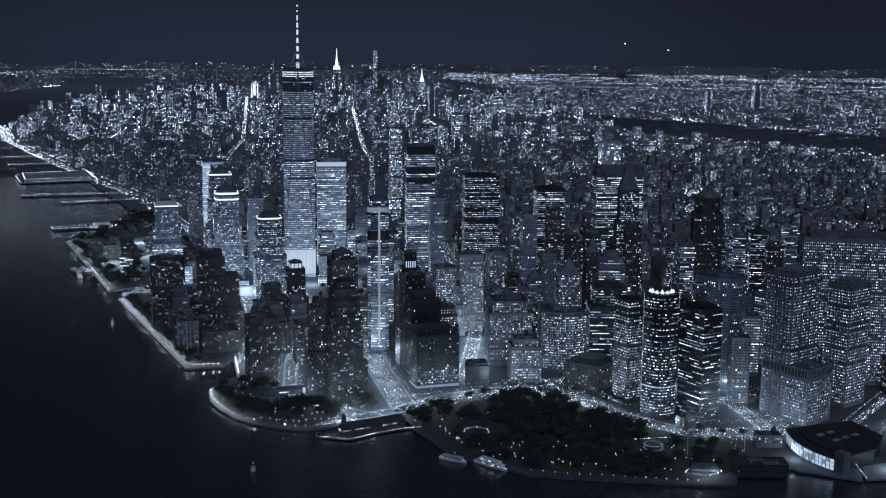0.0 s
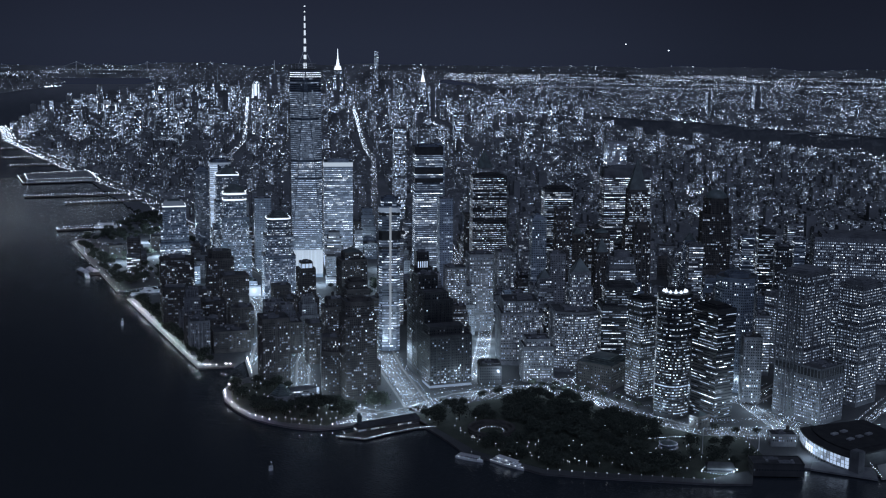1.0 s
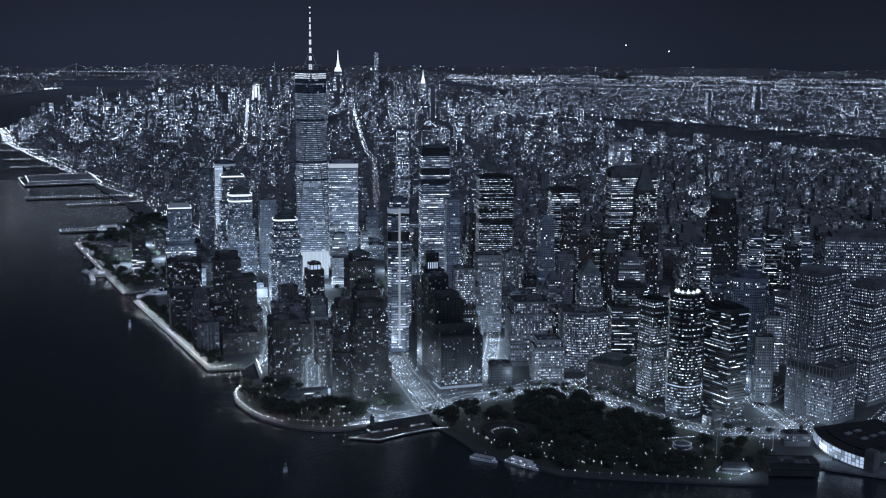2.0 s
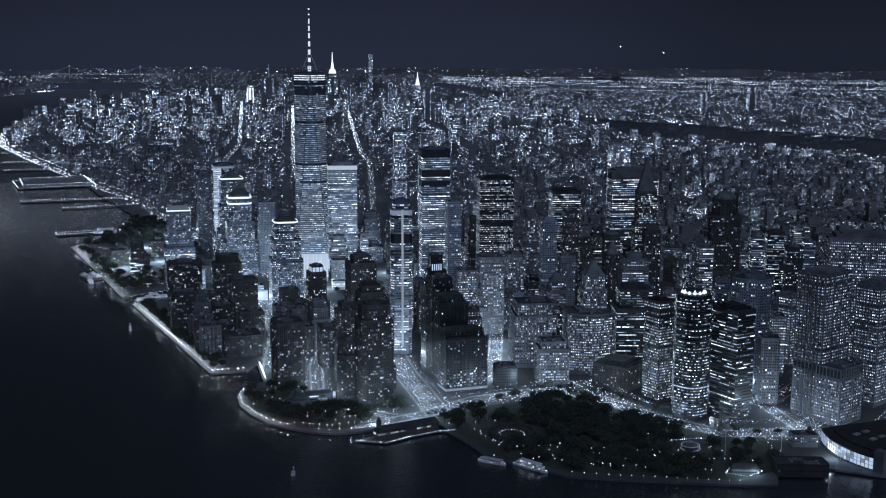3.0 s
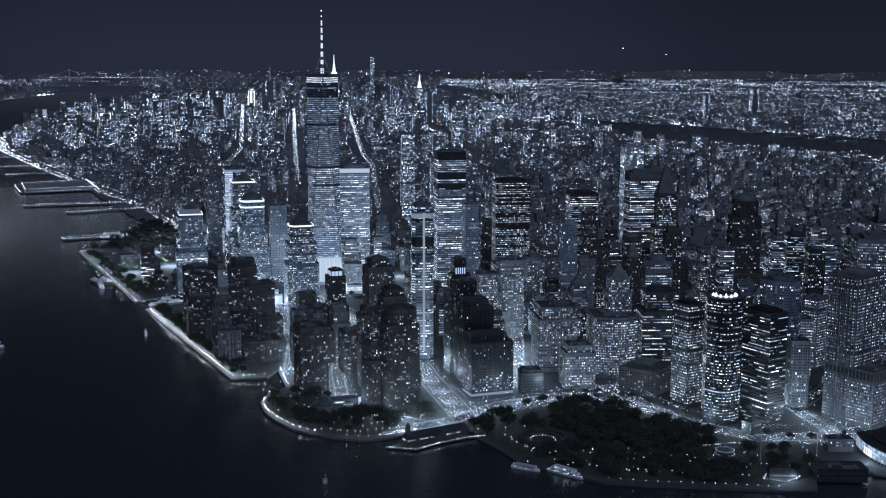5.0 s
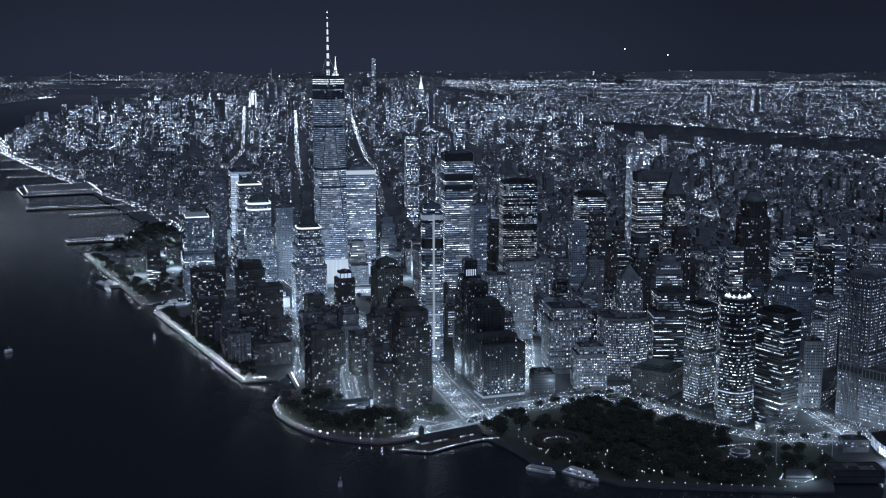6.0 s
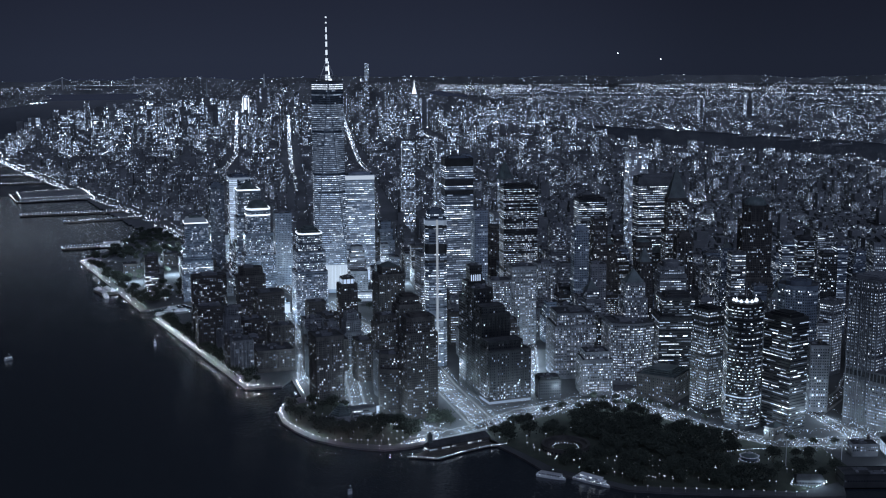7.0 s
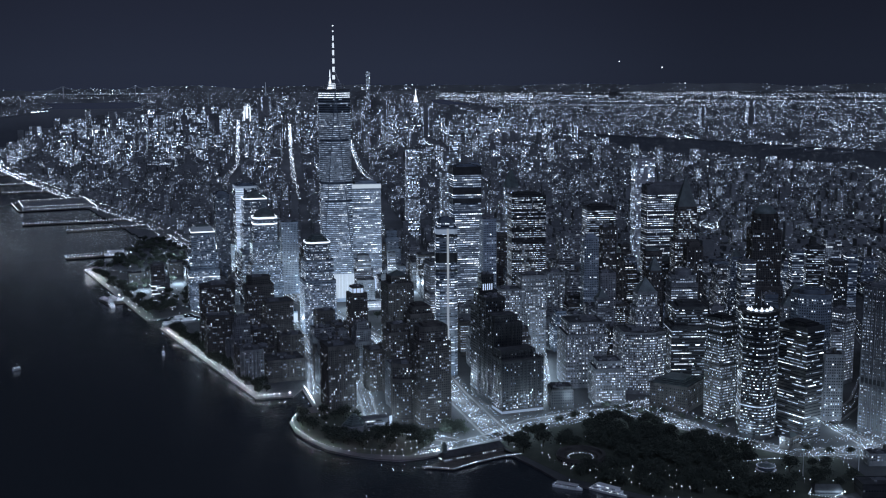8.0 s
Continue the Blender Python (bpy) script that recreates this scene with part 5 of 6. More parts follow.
# ---- waterfront lamps ----
def lamp_post(name, label, group, size, light):
    root = new(name)
    tagged(root, label, "lamp", group)
    v, f = [], []
    solid(v, f, [(0.16 * math.cos(a), 0.16 * math.sin(a)) for a in np.linspace(0, 6.2832, 7)[:-1]], 0, 0.6)
    solid(v, f, [(0.07 * math.cos(a), 0.07 * math.sin(a)) for a in np.linspace(0, 6.2832, 7)[:-1]], 0.6, 4.3)
    # a plate under the globe keeps its light off the pavement
    disc = lambda r: [(r * math.cos(a), r * math.sin(a)) for a in np.linspace(0, 6.2832, 13)[:-1]]
    solid(v, f, disc(size * 1.9), 4.5 - size * 1.4, 4.5 - size * 1.15)
    mesh_object("pole", v, f, [STEEL], parent=root)
    bm = bmesh.new()
    bmesh.ops.create_icosphere(bm, subdivisions=1, radius=size, matrix=Matrix.Translation((0, 0, 4.5)))
    me = bpy.data.meshes.new("globe")
    bm.to_mesh(me)
    bm.free()
    me.materials.append(light)
    ob = new("globe", me)
    ob.parent = root
    return root


PARK_LIGHT = lit("park_lamp_globe", PALE, 3.4, 0.8)
PARK_LIGHT.cycles.emission_sampling = "FRONT"
first_lamp = lamp_post("promenade_lamp", "slim steel lamp post with a bright globe", "lamps along the waterfront promenade", 0.22, LAMP)
first_lamp.matrix_world = pose(-395, 5, 2.0)
park_lamp = lamp_post("park_lamp", "short park lamp with a small globe", "lamps along the park paths", 0.32, PARK_LIGHT)
park_lamp.matrix_world = pose(-300, -1110, 2.0)


def lamp_row(line, step, inset=3.0, jitter=0.4, kind=None):
    rng = np.random.RandomState(int(abs(line[0][0] * 7 + line[0][1])) % 9999)
    for (x0, y0), (x1, y1) in zip(line[:-1], line[1:]):
        length = math.hypot(x1 - x0, y1 - y0)
        n = max(1, int(length / step))
        nx, ny = -(y1 - y0) / length, (x1 - x0) / length
        for k in range(n):
            s = (k + 0.5) / n
            copy_thing(kind or first_lamp, pose(x0 + (x1 - x0) * s + nx * inset + rng.uniform(-jitter, jitter), y0 + (y1 - y0) * s + ny * inset + rng.uniform(-jitter, jitter), 2.0))


lamp_row([(-291, 629), (-343, 320), (-395, 16)], 20)
lamp_row([(-291, 629), (-343, 320), (-395, 16)], 24, 14, 2.0, park_lamp)
lamp_row([(-402, -58), (-480, -573)], 13)
lamp_row([(-402, -58), (-480, -573)], 18, 9, 1.0, park_lamp)
lamp_row([(-480, -573), (-432, -592)], 7)
lamp_row([(-402, -566), (-436, -655)], 10)
lamp_row([(-470, -668), (-498, -700), (-514, -742), (-519, -785), (-517, -827), (-504, -862)], 12)
lamp_row([(-488, -890), (-469, -911), (-442, -921), (-395, -926)], 12)
lamp_row([(-302, 37), (-300, -42)], 12)
lamp_row([(-333, -1181), (-295, -1220), (-249, -1261), (-192, -1313)], 11, 4, 0.6, park_lamp)
lamp_row([(-325, -1150), (-250, -1230), (-185, -1290)], 12, 12, 3, park_lamp)
lamp_row([(-300, -1130), (-230, -1200), (-170, -1262)], 10, 14, 5, park_lamp)
lamp_row([(-340, -1040), (-310, -1090), (-262, -1120), (-200, -1180), (-140, -1215)], 10, 0, 6, park_lamp)
lamp_row([(-345, -960), (-300, -985), (-250, -1000), (-200, -975), (-160, -930)], 20, 0, 5, park_lamp)
lamp_row([(-170, -1100), (-150, -1180), (-130, -1250)], 14, 0, 6, park_lamp)
lamp_row([(-310, -1150), (-270, -1180), (-220, -1190), (-190, -1240), (-150, -1250)], 13, 0, 8, park_lamp)
lamp_row([(-270, -1090), (-235, -1150), (-190, -1215), (-120, -1270)], 13, 0, 8, park_lamp)
lamp_row([(-335, -1105), (-310, -1140), (-275, -1200)], 9, 0, 6, park_lamp)
lamp_row([(-325, -1000), (-335, -1070), (-300, -1110), (-255, -1105)], 10, 0, 4, park_lamp)
lamp_row([(-140, -925), (-118, -985), (-115, -1090), (-95, -1190)], 9, 0, 5, park_lamp)
lamp_row([(-335, -935), (-280, -925), (-220, -925), (-160, -925)], 10, 0, 5, park_lamp)
lamp_row([(-110, -1290), (-60, -1240), (-20, -1245)], 10, 0, 6, park_lamp)
lamp_row([(-500, -760), (-480, -720), (-450, -700), (-430, -730), (-440, -800), (-470, -850)], 14, 0, 4, park_lamp)
lamp_row([(-450, -870), (-400, -880), (-360, -860)], 9, 0, 4, park_lamp)
lamp_row([(-495, -850), (-470, -885), (-430, -900), (-380, -905)], 8, 0, 3, park_lamp)
lamp_row([(-440, -680), (-470, -740), (-450, -830), (-410, -850)], 9, 0, 6, park_lamp)
lamp_row([(-415, -690), (-420, -760), (-400, -830), (-370, -890)], 8, 0, 6, park_lamp)
lamp_row([(-420, -150), (-445, -320), (-455, -480)], 18, 26, 4, park_lamp)

# lamps of the park north of the cove
rng = np.random.RandomState(93)
p = [(x + rng.normal(0, 9), y + rng.normal(0, 9), 9.0) for a, b in (((-340, 70), (-240, 40)), ((-325, 150), (-250, 130)), ((-330, 250), (-250, 560)), ((-260, 600), (-220, 420)), ((-220, 420), (-250, 250)), ((-340, 80), (-270, 420)), ((-300, 70), (-235, 380)), ((-350, 130), (-290, 540)), ((-260, 650), (-10, 960)), ((-200, 560), (20, 900)), ((-150, 480), (-20, 800)))
     for x, y in zip(np.linspace(a[0], b[0], 20), np.linspace(a[1], b[1], 20))]
quad_object("garden_lamps", lights(np.array(p), rng.uniform(0.3, 0.6, len(p)), rng), FAR_LIT, np.tile(rng.choice((2, 3), len(p), p=(0.5, 0.5)), 4), None, "small lamps scattered under the park's trees", "stuff")


# ---- park trees ----
def tree_kind(seed, height):
    rng = np.random.RandomState(seed)
    root = new("park_tree")
    tagged(root, "broad leafy park tree, nearly black at night", "tree", "trees of the waterfront park")
    v, f = [], []
    def limb(p, q, r0, r1):
        a = [(p[0] + r0 * math.cos(t), p[1] + r0 * math.sin(t)) for t in np.linspace(0, 6.2832, 7)[:-1]]
        b = [(q[0] + r1 * math.cos(t), q[1] + r1 * math.sin(t)) for t in np.linspace(0, 6.2832, 7)[:-1]]
        solid(v, f, a, p[2], q[2], b)
    limb((0, 0, 0), (0.1, 0, height * 0.4), 0.4, 0.26)
    tips = []
    for k in range(6):
        a = k * 1.05 + rng.uniform(-0.3, 0.3)
        q = (math.cos(a) * height * 0.28, math.sin(a) * height * 0.28, height * rng.uniform(0.58, 0.8))
        limb((0.1, 0, height * 0.36), q, 0.2, 0.07)
        tips.append(q)
    mesh_object("trunk", v, f, [BARK], parent=root)
    tips.append((0, 0, height * 0.85))
    quads = []
    for k in range(620):
        c = np.array(tips[k % len(tips)]) + rng.normal(0, 1, 3) * height * np.array((0.17, 0.17, 0.12))
        n = rng.normal(0, 1, 3)
        n /= np.linalg.norm(n)
        t1 = np.cross(n, (0.3, 0.5, 0.8))
        t1 /= np.linalg.norm(t1)
        t2 = np.cross(n, t1)
        s = rng.uniform(0.6, 1.25)
        quads.append([c - t1 * s, c + t2 * s * 0.6, c + t1 * s, c - t2 * s * 0.6])
    ob = quad_object("crown", quads, [LEAF], None, root)
    return root


TREES = [tree_kind(s, h) for s, h in ((1, 13), (2, 15), (3, 17), (4, 11))]
for k, tr in enumerate(TREES):
    tr.matrix_world = pose(-200 + 14 * k, -1030 - 9 * k, 2.0)
rng = np.random.RandomState(5)


def plant(poly, number, seed, clear=4.0, joined=False):
    rng = np.random.RandomState(seed)
    xs, ys = [p[0] for p in poly], [p[1] for p in poly]
    done, v, f, index = [], [], [], []
    for _ in range(number * 12):
        x, y = rng.uniform(min(xs), max(xs)), rng.uniform(min(ys), max(ys))
        if len(done) >= number or not within(poly, x, y) or any(math.hypot(x - a, y - b) < clear for a, b in done):
            continue
        if gap_to(SHORE, x, y) < 11 or min(gap_to(s, x, y) for s in STREETS) < 13 or any(math.hypot(x - a, y - b) < r * 0.9 for a, b, r in TAKEN):
            continue
        done.append((x, y))
        if joined:
            m = pose(x, y, 2.0, 0, 0, rng.uniform(0, 360)) @ Matrix.Scale(rng.uniform(0.75, 1.2), 4)
            for slot, child in enumerate(sorted(TREES[rng.randint(0, 4)].children, key=lambda c: len(c.data.polygons))):
                k = len(v)
                v += [m @ p.co for p in child.data.vertices]
                f += [[k + i for i in p.vertices] for p in child.data.polygons]
                index += [slot] * len(child.data.polygons)
            continue
        t = copy_thing(TREES[rng.randint(0, 4)], pose(x, y, 2.0, 0, 0, rng.uniform(0, 360)))
        t.scale = [rng.uniform(0.75, 1.2)] * 3
    if joined:
        tagged(mesh_object("esplanade_trees", v, f, [BARK, LEAF], index), "rows of dark leafy trees along the esplanade", "trees", kind="stuff")


plant([(-290, -985), (-160, -935), (-125, -1000), (-135, -1040), (-240, -1050)], 62, 61, 8)
plant([(-240, -1060), (-130, -1045), (-118, -1150), (-160, -1195), (-225, -1130)], 60, 62, 8)
plant([(-340, -1080), (-240, -1065), (-170, -1240), (-210, -1280), (-320, -1170)], 62, 63, 9)
plant([(-345, -935), (-260, -930), (-300, -985), (-340, -985)], 14, 64, 8)
plant([(-510, -740), (-470, -680), (-420, -690), (-400, -880), (-480, -870), (-508, -800)], 34, 65, 9)
plant([(-420, -900), (-345, -900), (-345, -850), (-420, -850)], 16, 66, 8)
plant([(-410, -90), (-385, -90), (-450, -555), (-474, -555)], 62, 67, 6.5, True)
plant([(-375, 60), (-330, 60), (-270, 600), (-300, 600)], 40, 68, 8, True)
plant([(-330, 60), (-235, 60), (-190, 420), (-300, 420)], 30, 71, 8, True)
plant([(-275, 645), (-120, 800), (-5, 985), (45, 930), (-45, 420), (-130, 440)], 130, 72, 9, True)
plant([(-160, -1220), (-90, -1200), (-80, -1290), (-150, -1290)], 10, 69, 10)
plant([(-60, -250), (50, -310), (70, -190), (-30, -120)], 14, 70, 12)

v, f = [], []
solid(v, f, grown(PARK, -8), 2.004, 2.12)
tagged(mesh_object("lawn", v, f, [LAWN]), "dark park lawn", "lawn", kind="structure")
v, f = [], []
solid(v, f, [(-508, -785), (-503, -745), (-488, -705), (-455, -680), (-405, -700), (-398, -880), (-450, -905), (-492, -860), (-506, -820)], 2.004, 2.12)
tagged(mesh_object("lawn", v, f, [LAWN]), "dark lawn of the small waterfront garden", "lawn", kind="structure")


# ---- round fort, piers, terminals ----
def round_fort():
    root = new("round_fort")
    root.matrix_world = pose(-296, -1040, 2.0)
    tagged(root, "low circular stone fort with an open court", "fort")
    n = 36
    v, f = [], []
    prof = ((29, 0), (29, 8.5), (25, 8.5), (25, 5), (20, 5), (20, 0))
    for r, z in prof:
        v += [(r * math.cos(6.2832 * k / n), r * math.sin(6.2832 * k / n), z) for k in range(n)]
    f += [(a * n + k, a * n + (k + 1) % n, (a + 1) * n + (k + 1) % n, (a + 1) * n + k) for a in range(len(prof) - 1) for k in range(n)]
    mesh_object("ring_wall", v, f, [BRICK], parent=root)
    q = []
    for k in range(n):
        a0, a1 = 6.2832 * (k + 0.3) / n, 6.2832 * (k + 0.7) / n
        q.append([(29.1 * math.cos(a0), 29.1 * math.sin(a0), 2.5), (29.1 * math.cos(a1), 29.1 * math.sin(a1), 2.5), (29.1 * math.cos(a1), 29.1 * math.sin(a1), 4.5), (29.1 * math.cos(a0), 29.1 * math.sin(a0), 4.5)])
    quad_object("gun_port", q, [DARK_PANE], None, root, kind="stuff")


round_fort()


def pier_deck(name, label, plan, top=2.0, warped=False, parent=None):
    v, f = [], []
    solid(v, f, plan, top - 0.9, top)
    if warped:
        v = far(v)
    ob = mesh_object(name, v, f, [TIMBER], parent=parent)
    tagged(ob, label, "pier", kind="structure")
    return ob


def pier_lamps(name, label, line, step, seed, z=6.0, size=0.55, mix=(0.1, 0.4, 0.5)):
    rng = np.random.RandomState(seed)
    p = []
    for (x0, y0), (x1, y1) in zip(line[:-1], line[1:]):
        n = max(1, int(math.hypot(x1 - x0, y1 - y0) / step))
        p += [(x0 + (x1 - x0) * (k + 0.5) / n, y0 + (y1 - y0) * (k + 0.5) / n, z) for k in range(n)]
    cls = np.tile(rng.choice((1, 2, 3), len(p), p=mix), 4)
    quad_object(name, far(lights(np.array(p), size * rng.uniform(0.7, 1.1, len(p)), rng)), FAR_LIT, cls, None, label, "stuff")


# long stone pier with its old pier house
pier_deck("pier", "narrow old pier with lit edges", [(-462, -948), (-437, -977), (-400, -974), (-362, -976), (-346, -984), (-340, -936), (-372, -938), (-420, -944)])
pier_lamps("pier_edge_lights", "line of small lamps on the pier's edge", [(-462, -948), (-437, -977), (-400, -974), (-362, -976), (-340, -984)], 2.4, 81, 3.4, 0.5, (0.2, 0.5, 0.3))


def pier_house():
    root = new("pier_house")
    root.matrix_world = pose(-390, -950, 2.0, 0, 0, -6)
    tagged(root, "long old pier house with a gabled roof and clock turret", "building")
    v, f = [], []
    solid(v, f, rect(84, 13), 0, 6)
    mesh_object("wall", v, f, [BRICK], parent=root)
    v = [(-43, -7.5, 6), (43, -7.5, 6), (43, 7.5, 6), (-43, 7.5, 6), (-40, 0, 12), (40, 0, 12)]
    f = [(0, 1, 5, 4), (1, 2, 5), (2, 3, 4, 5), (3, 0, 4), (3, 2, 1, 0)]
    mesh_object("roof", v, f, [ROOFING], parent=root)
    v, f = [], []
    solid(v, f, rect(4.5, 4.5, -38, 0), 8, 20)
    solid(v, f, rect(4.5, 4.5, -38, 0), 20, 24, rect(0.4, 0.4, -38, 0))
    mesh_object("turret", v, f, [COPPER], parent=root)
    q, m = panes(rect(84, 13), 0.5, 5.8, "old", np.random.RandomState(3), 0, 1.2)
    quad_object("window_panes", q, LIT, m, root, "window panes, some lit, some dark", "stuff")


pier_house()


def ferry_terminal():
    """Big dark roof over a curved glass front that glows; a plain stair tower at its corner."""
    root = new("ferry_terminal")
    root.matrix_world = pose(0, -1300, 2.0)
    tagged(root, "large ferry terminal with dark roof and curved glowing glass front", "terminal")
    n = 20
    # the glass front sweeps round from the north corner to the stair tower
    curve = []
    for k in range(n + 1):
        s = k / n
        curve.append(((1 - s) ** 2 * -5 + 2 * s * (1 - s) * -46 + s * s * -42, (1 - s) ** 2 * 31 + 2 * s * (1 - s) * -12 + s * s * -66))
    back = [(20, -74), (66, -50), (84, 8)]
    plan = curve + back
    inner = [(x * 0.97 + 1.5, y * 0.97) for x, y in plan]
    v, f = [], []
    solid(v, f, inner, 0, 16.5)
    mesh_object("wall", v, f, [BLACK], parent=root)
    v, f = [], []
    solid(v, f, [(x - 1.5 if x < 0 else x + 2, y) for x, y in plan], 16.5, 18.6)
    solid(v, f, [(x * 0.8 + 6, y * 0.8 - 4) for x, y in plan], 18.6, 20.5)
    mesh_object("roof", v, f, [TERMINAL_ROOF], parent=root)
    rng = np.random.RandomState(9)
    for k in range(n):
        (x0, y0), (x1, y1) = curve[k], curve[k + 1]
        for j, (za, zb) in enumerate(((3.2, 7.2), (7.6, 11.6), (12.0, 16.2))):
            a, b = (x0 + (x1 - x0) * 0.05, y0 + (y1 - y0) * 0.05), (x0 + (x1 - x0) * 0.95, y0 + (y1 - y0) * 0.95)
            c = 4 if 4 < k < 9 and j < 2 else 3 if rng.rand() < 0.8 else 2
            quad_object("glass_pane", [[(*a, za), (*b, za), (*b, zb), (*a, zb)]], [LIT[c]], None, root)
        v, f = [], []
        solid(v, f, rect(0.5, 0.5, x0 - 0.3, y0), 0, 16.5)
        mesh_object("mullion", v, f, [STEEL], parent=root)
    v, f = [], []
    solid(v, f, rect(11, 12, -36, -72), 0, 25)
    solid(v, f, rect(9, 10, -36, -72), 25, 26)
    mesh_object("stair_tower", v, f, [CONCRETE], parent=root)
    for k in range(5):
        v, f = [], []
        solid(v, f, rect(9, 5, 2 + (k % 3) * 17, -34 + (k % 2) * 22), 20.5, 22.2)
        mesh_object("skylight", v, f, [STEEL], parent=root)


ferry_terminal()
# added fill lamp in place of light spilling from the glass front
glow(-44, -1312, 9, 9000)


def museum():
    """Six-sided stone hall with a stepped pyramid roof, and a lit wing."""
    root = new("museum")
    root.matrix_world = pose(-452, -786, 2.0, 0, 0, -16)
    tagged(root, "low six-sided stone museum with a stepped dark roof and lit wing", "museum")
    hexagon = lambda r: [(r * math.cos(1.0472 * k), r * math.sin(1.0472 * k)) for k in range(6)]
    v, f = [], []
    solid(v, f, hexagon(17), 0, 11)
    mesh_object("wall", v, f, [STONE], parent=root)
    for k in range(6):
        v, f = [], []
        solid(v, f, hexagon(15 - 2.2 * k), 11 + 2.2 * k, 13 + 2.2 * k, hexagon(14.2 - 2.2 * k))
        mesh_object("roof_step", v, f, [COPPER], parent=root)
    v, f = [], []
    solid(v, f, rect(34, 16, 30, 8), 0, 15)
    mesh_object("wing", v, f, [CONCRETE], parent=root)
    q, m = panes(rect(34, 16, 30, 8), 1, 14.5, "bright_office", np.random.RandomState(6), 0, 0.6)
    quad_object("window_panes", q, LIT, m, root, "window panes, some lit, some dark", "stuff")
    v, f = [], []
    solid(v, f, rect(3.0, 3.0, 48.6, -1), 0, 16)
    mesh_object("lit_stair", v, f, [LIT[3]], parent=root, label="brightly lit glass stair")


museum()


def small_terminal():
    root = new("old_ferry_building")
    root.matrix_world = pose(-160, -1284, 2.0, 0, 0, -40)
    tagged(root, "small waterfront pavilion with a pitched roof and lit porch", "building")
    v, f = [], []
    solid(v, f, rect(30, 16), 0, 6)
    mesh_object("wall", v, f, [STONE], parent=root)
    v = [(-16, -9, 6), (16, -9, 6), (16, 9, 6), (-16, 9, 6), (-13, 0, 10.5), (13, 0, 10.5)]
    mesh_object("roof", v, [(0, 1, 5, 4), (1, 2, 5), (2, 3, 4, 5), (3, 0, 4), (3, 2, 1, 0)], [ROOFING], parent=root)
    q, m = panes(rect(30, 16), 0.2, 6, "bright_office", np.random.RandomState(4), 2)
    quad_object("window_panes", q, LIT, m, root, "brightly lit panes", "stuff")


small_terminal()
tower("ferry_shed", "long dark shed of the old slip", -112, -1322, 36, [(rect(56, 26), 0, 14)], BLACK, "sparse", "flat", 2, gain=-2)
tower("coast_building", "low pale building by the terminal", -30, -1262, 36, [(rect(30, 18), 0, 14)], STONE, "grid", "flat", 2)
v, f = [], []
solid(v, f, [(-72, -1338), (-48, -1322), (-10, -1376), (-36, -1400)], 1.0, 3.2)
tagged(mesh_object("ferry_ramp", v, f, [CONCRETE]), "pale concrete ferry ramp", "ramp", kind="structure")


# ---- boats ----
def ship(name, label, x, y, bearing, length, beam, decks, style="bright_office", gain=1):
    root = new(name)
    root.matrix_world = pose(x, y, 0.0, 0, 0, -bearing)
    tagged(root, label, "boat")
    n = 10
    def hull(scale, flare):
        right = [(beam / 2 * scale * (1 - (k / n) ** 3 * flare), -length / 2 + length * k / n) for k in range(n + 1)]
        left = [(-a, b) for a, b in reversed(right)]
        return right + left
    v, f = [], []
    solid(v, f, hull(0.8, 0.98), -0.8, 2.6, hull(1.0, 0.92))
    mesh_object("hull", v, f, [WHITE], parent=root)
    rng = np.random.RandomState(int(abs(x)) + 3)
    quads, index = [], []
    for k in range(decks):
        plan = rect(beam * (0.84 - 0.1 * k), length * (0.74 - 0.14 * k), 0, -length * 0.04)
        v, f = [], []
        solid(v, f, plan, 2.6 + 2.8 * k, 5.2 + 2.8 * k)
        solid(v, f, grown(plan, 0.5), 5.2 + 2.8 * k, 5.4 + 2.8 * k)
        mesh_object("deck_house", v, f, [WHITE], parent=root)
        q, m = panes(plan, 2.3 + 2.8 * k, 6.9 + 2.8 * k, style, rng, gain)
        quads += q
        index += m
    quad_object("window_panes", quads, LIT, index, root, "lit cabin panes", "stuff")
    v, f = [], []
    solid(v, f, rect(0.3, 0.3, 0, length * 0.05), 2.6 + 2.8 * decks, 7 + 2.8 * decks)
    mesh_object("mast", v, f, [STEEL], parent=root)
    bm = bmesh.new()
    bmesh.ops.create_icosphere(bm, subdivisions=1, radius=0.35, matrix=Matrix.Translation((0, length * 0.05, 7.2 + 2.8 * decks)))
    me = bpy.data.meshes.new("mast_light")
    bm.to_mesh(me)
    bm.free()
    me.materials.append(PARK_LIGHT)
    ob = new("mast_light", me)
    ob.parent = root
    return root


ship("ferry_boat", "white sightseeing ferry moored at the park quay, decks lit", -345, -1137, 168, 46, 11, 2, "office", 0)
ship("harbour_barge", "long low barge with a lit cabin at the quay", -370, -1098, 155, 34, 9, 1, "office", -1)
ship("small_boat", "small launch under way on dark water", -475, -242, 20, 12, 4, 1, "office", 0)
ship("small_boat", "small motor launch crossing the dark water", -696, -195, 75, 14, 4.2, 1, "office", 1)
ship("small_boat", "small work boat lying off the garden", -576, -1005, 95, 5, 2.0, 1, "sparse", -1)
tower("barge_terminal", "bright white ferry barge terminal with lit front", -150, 794, 20, [(rect(54, 18), 0, 8), (rect(40, 12), 8, 13)], WHITE, "bright_office", "flat", 2, gain=1, lobby=False)
ship("ferry_boat", "commuter ferry with lit cabin by the landing", -395, 190, 10, 30, 9, 2)

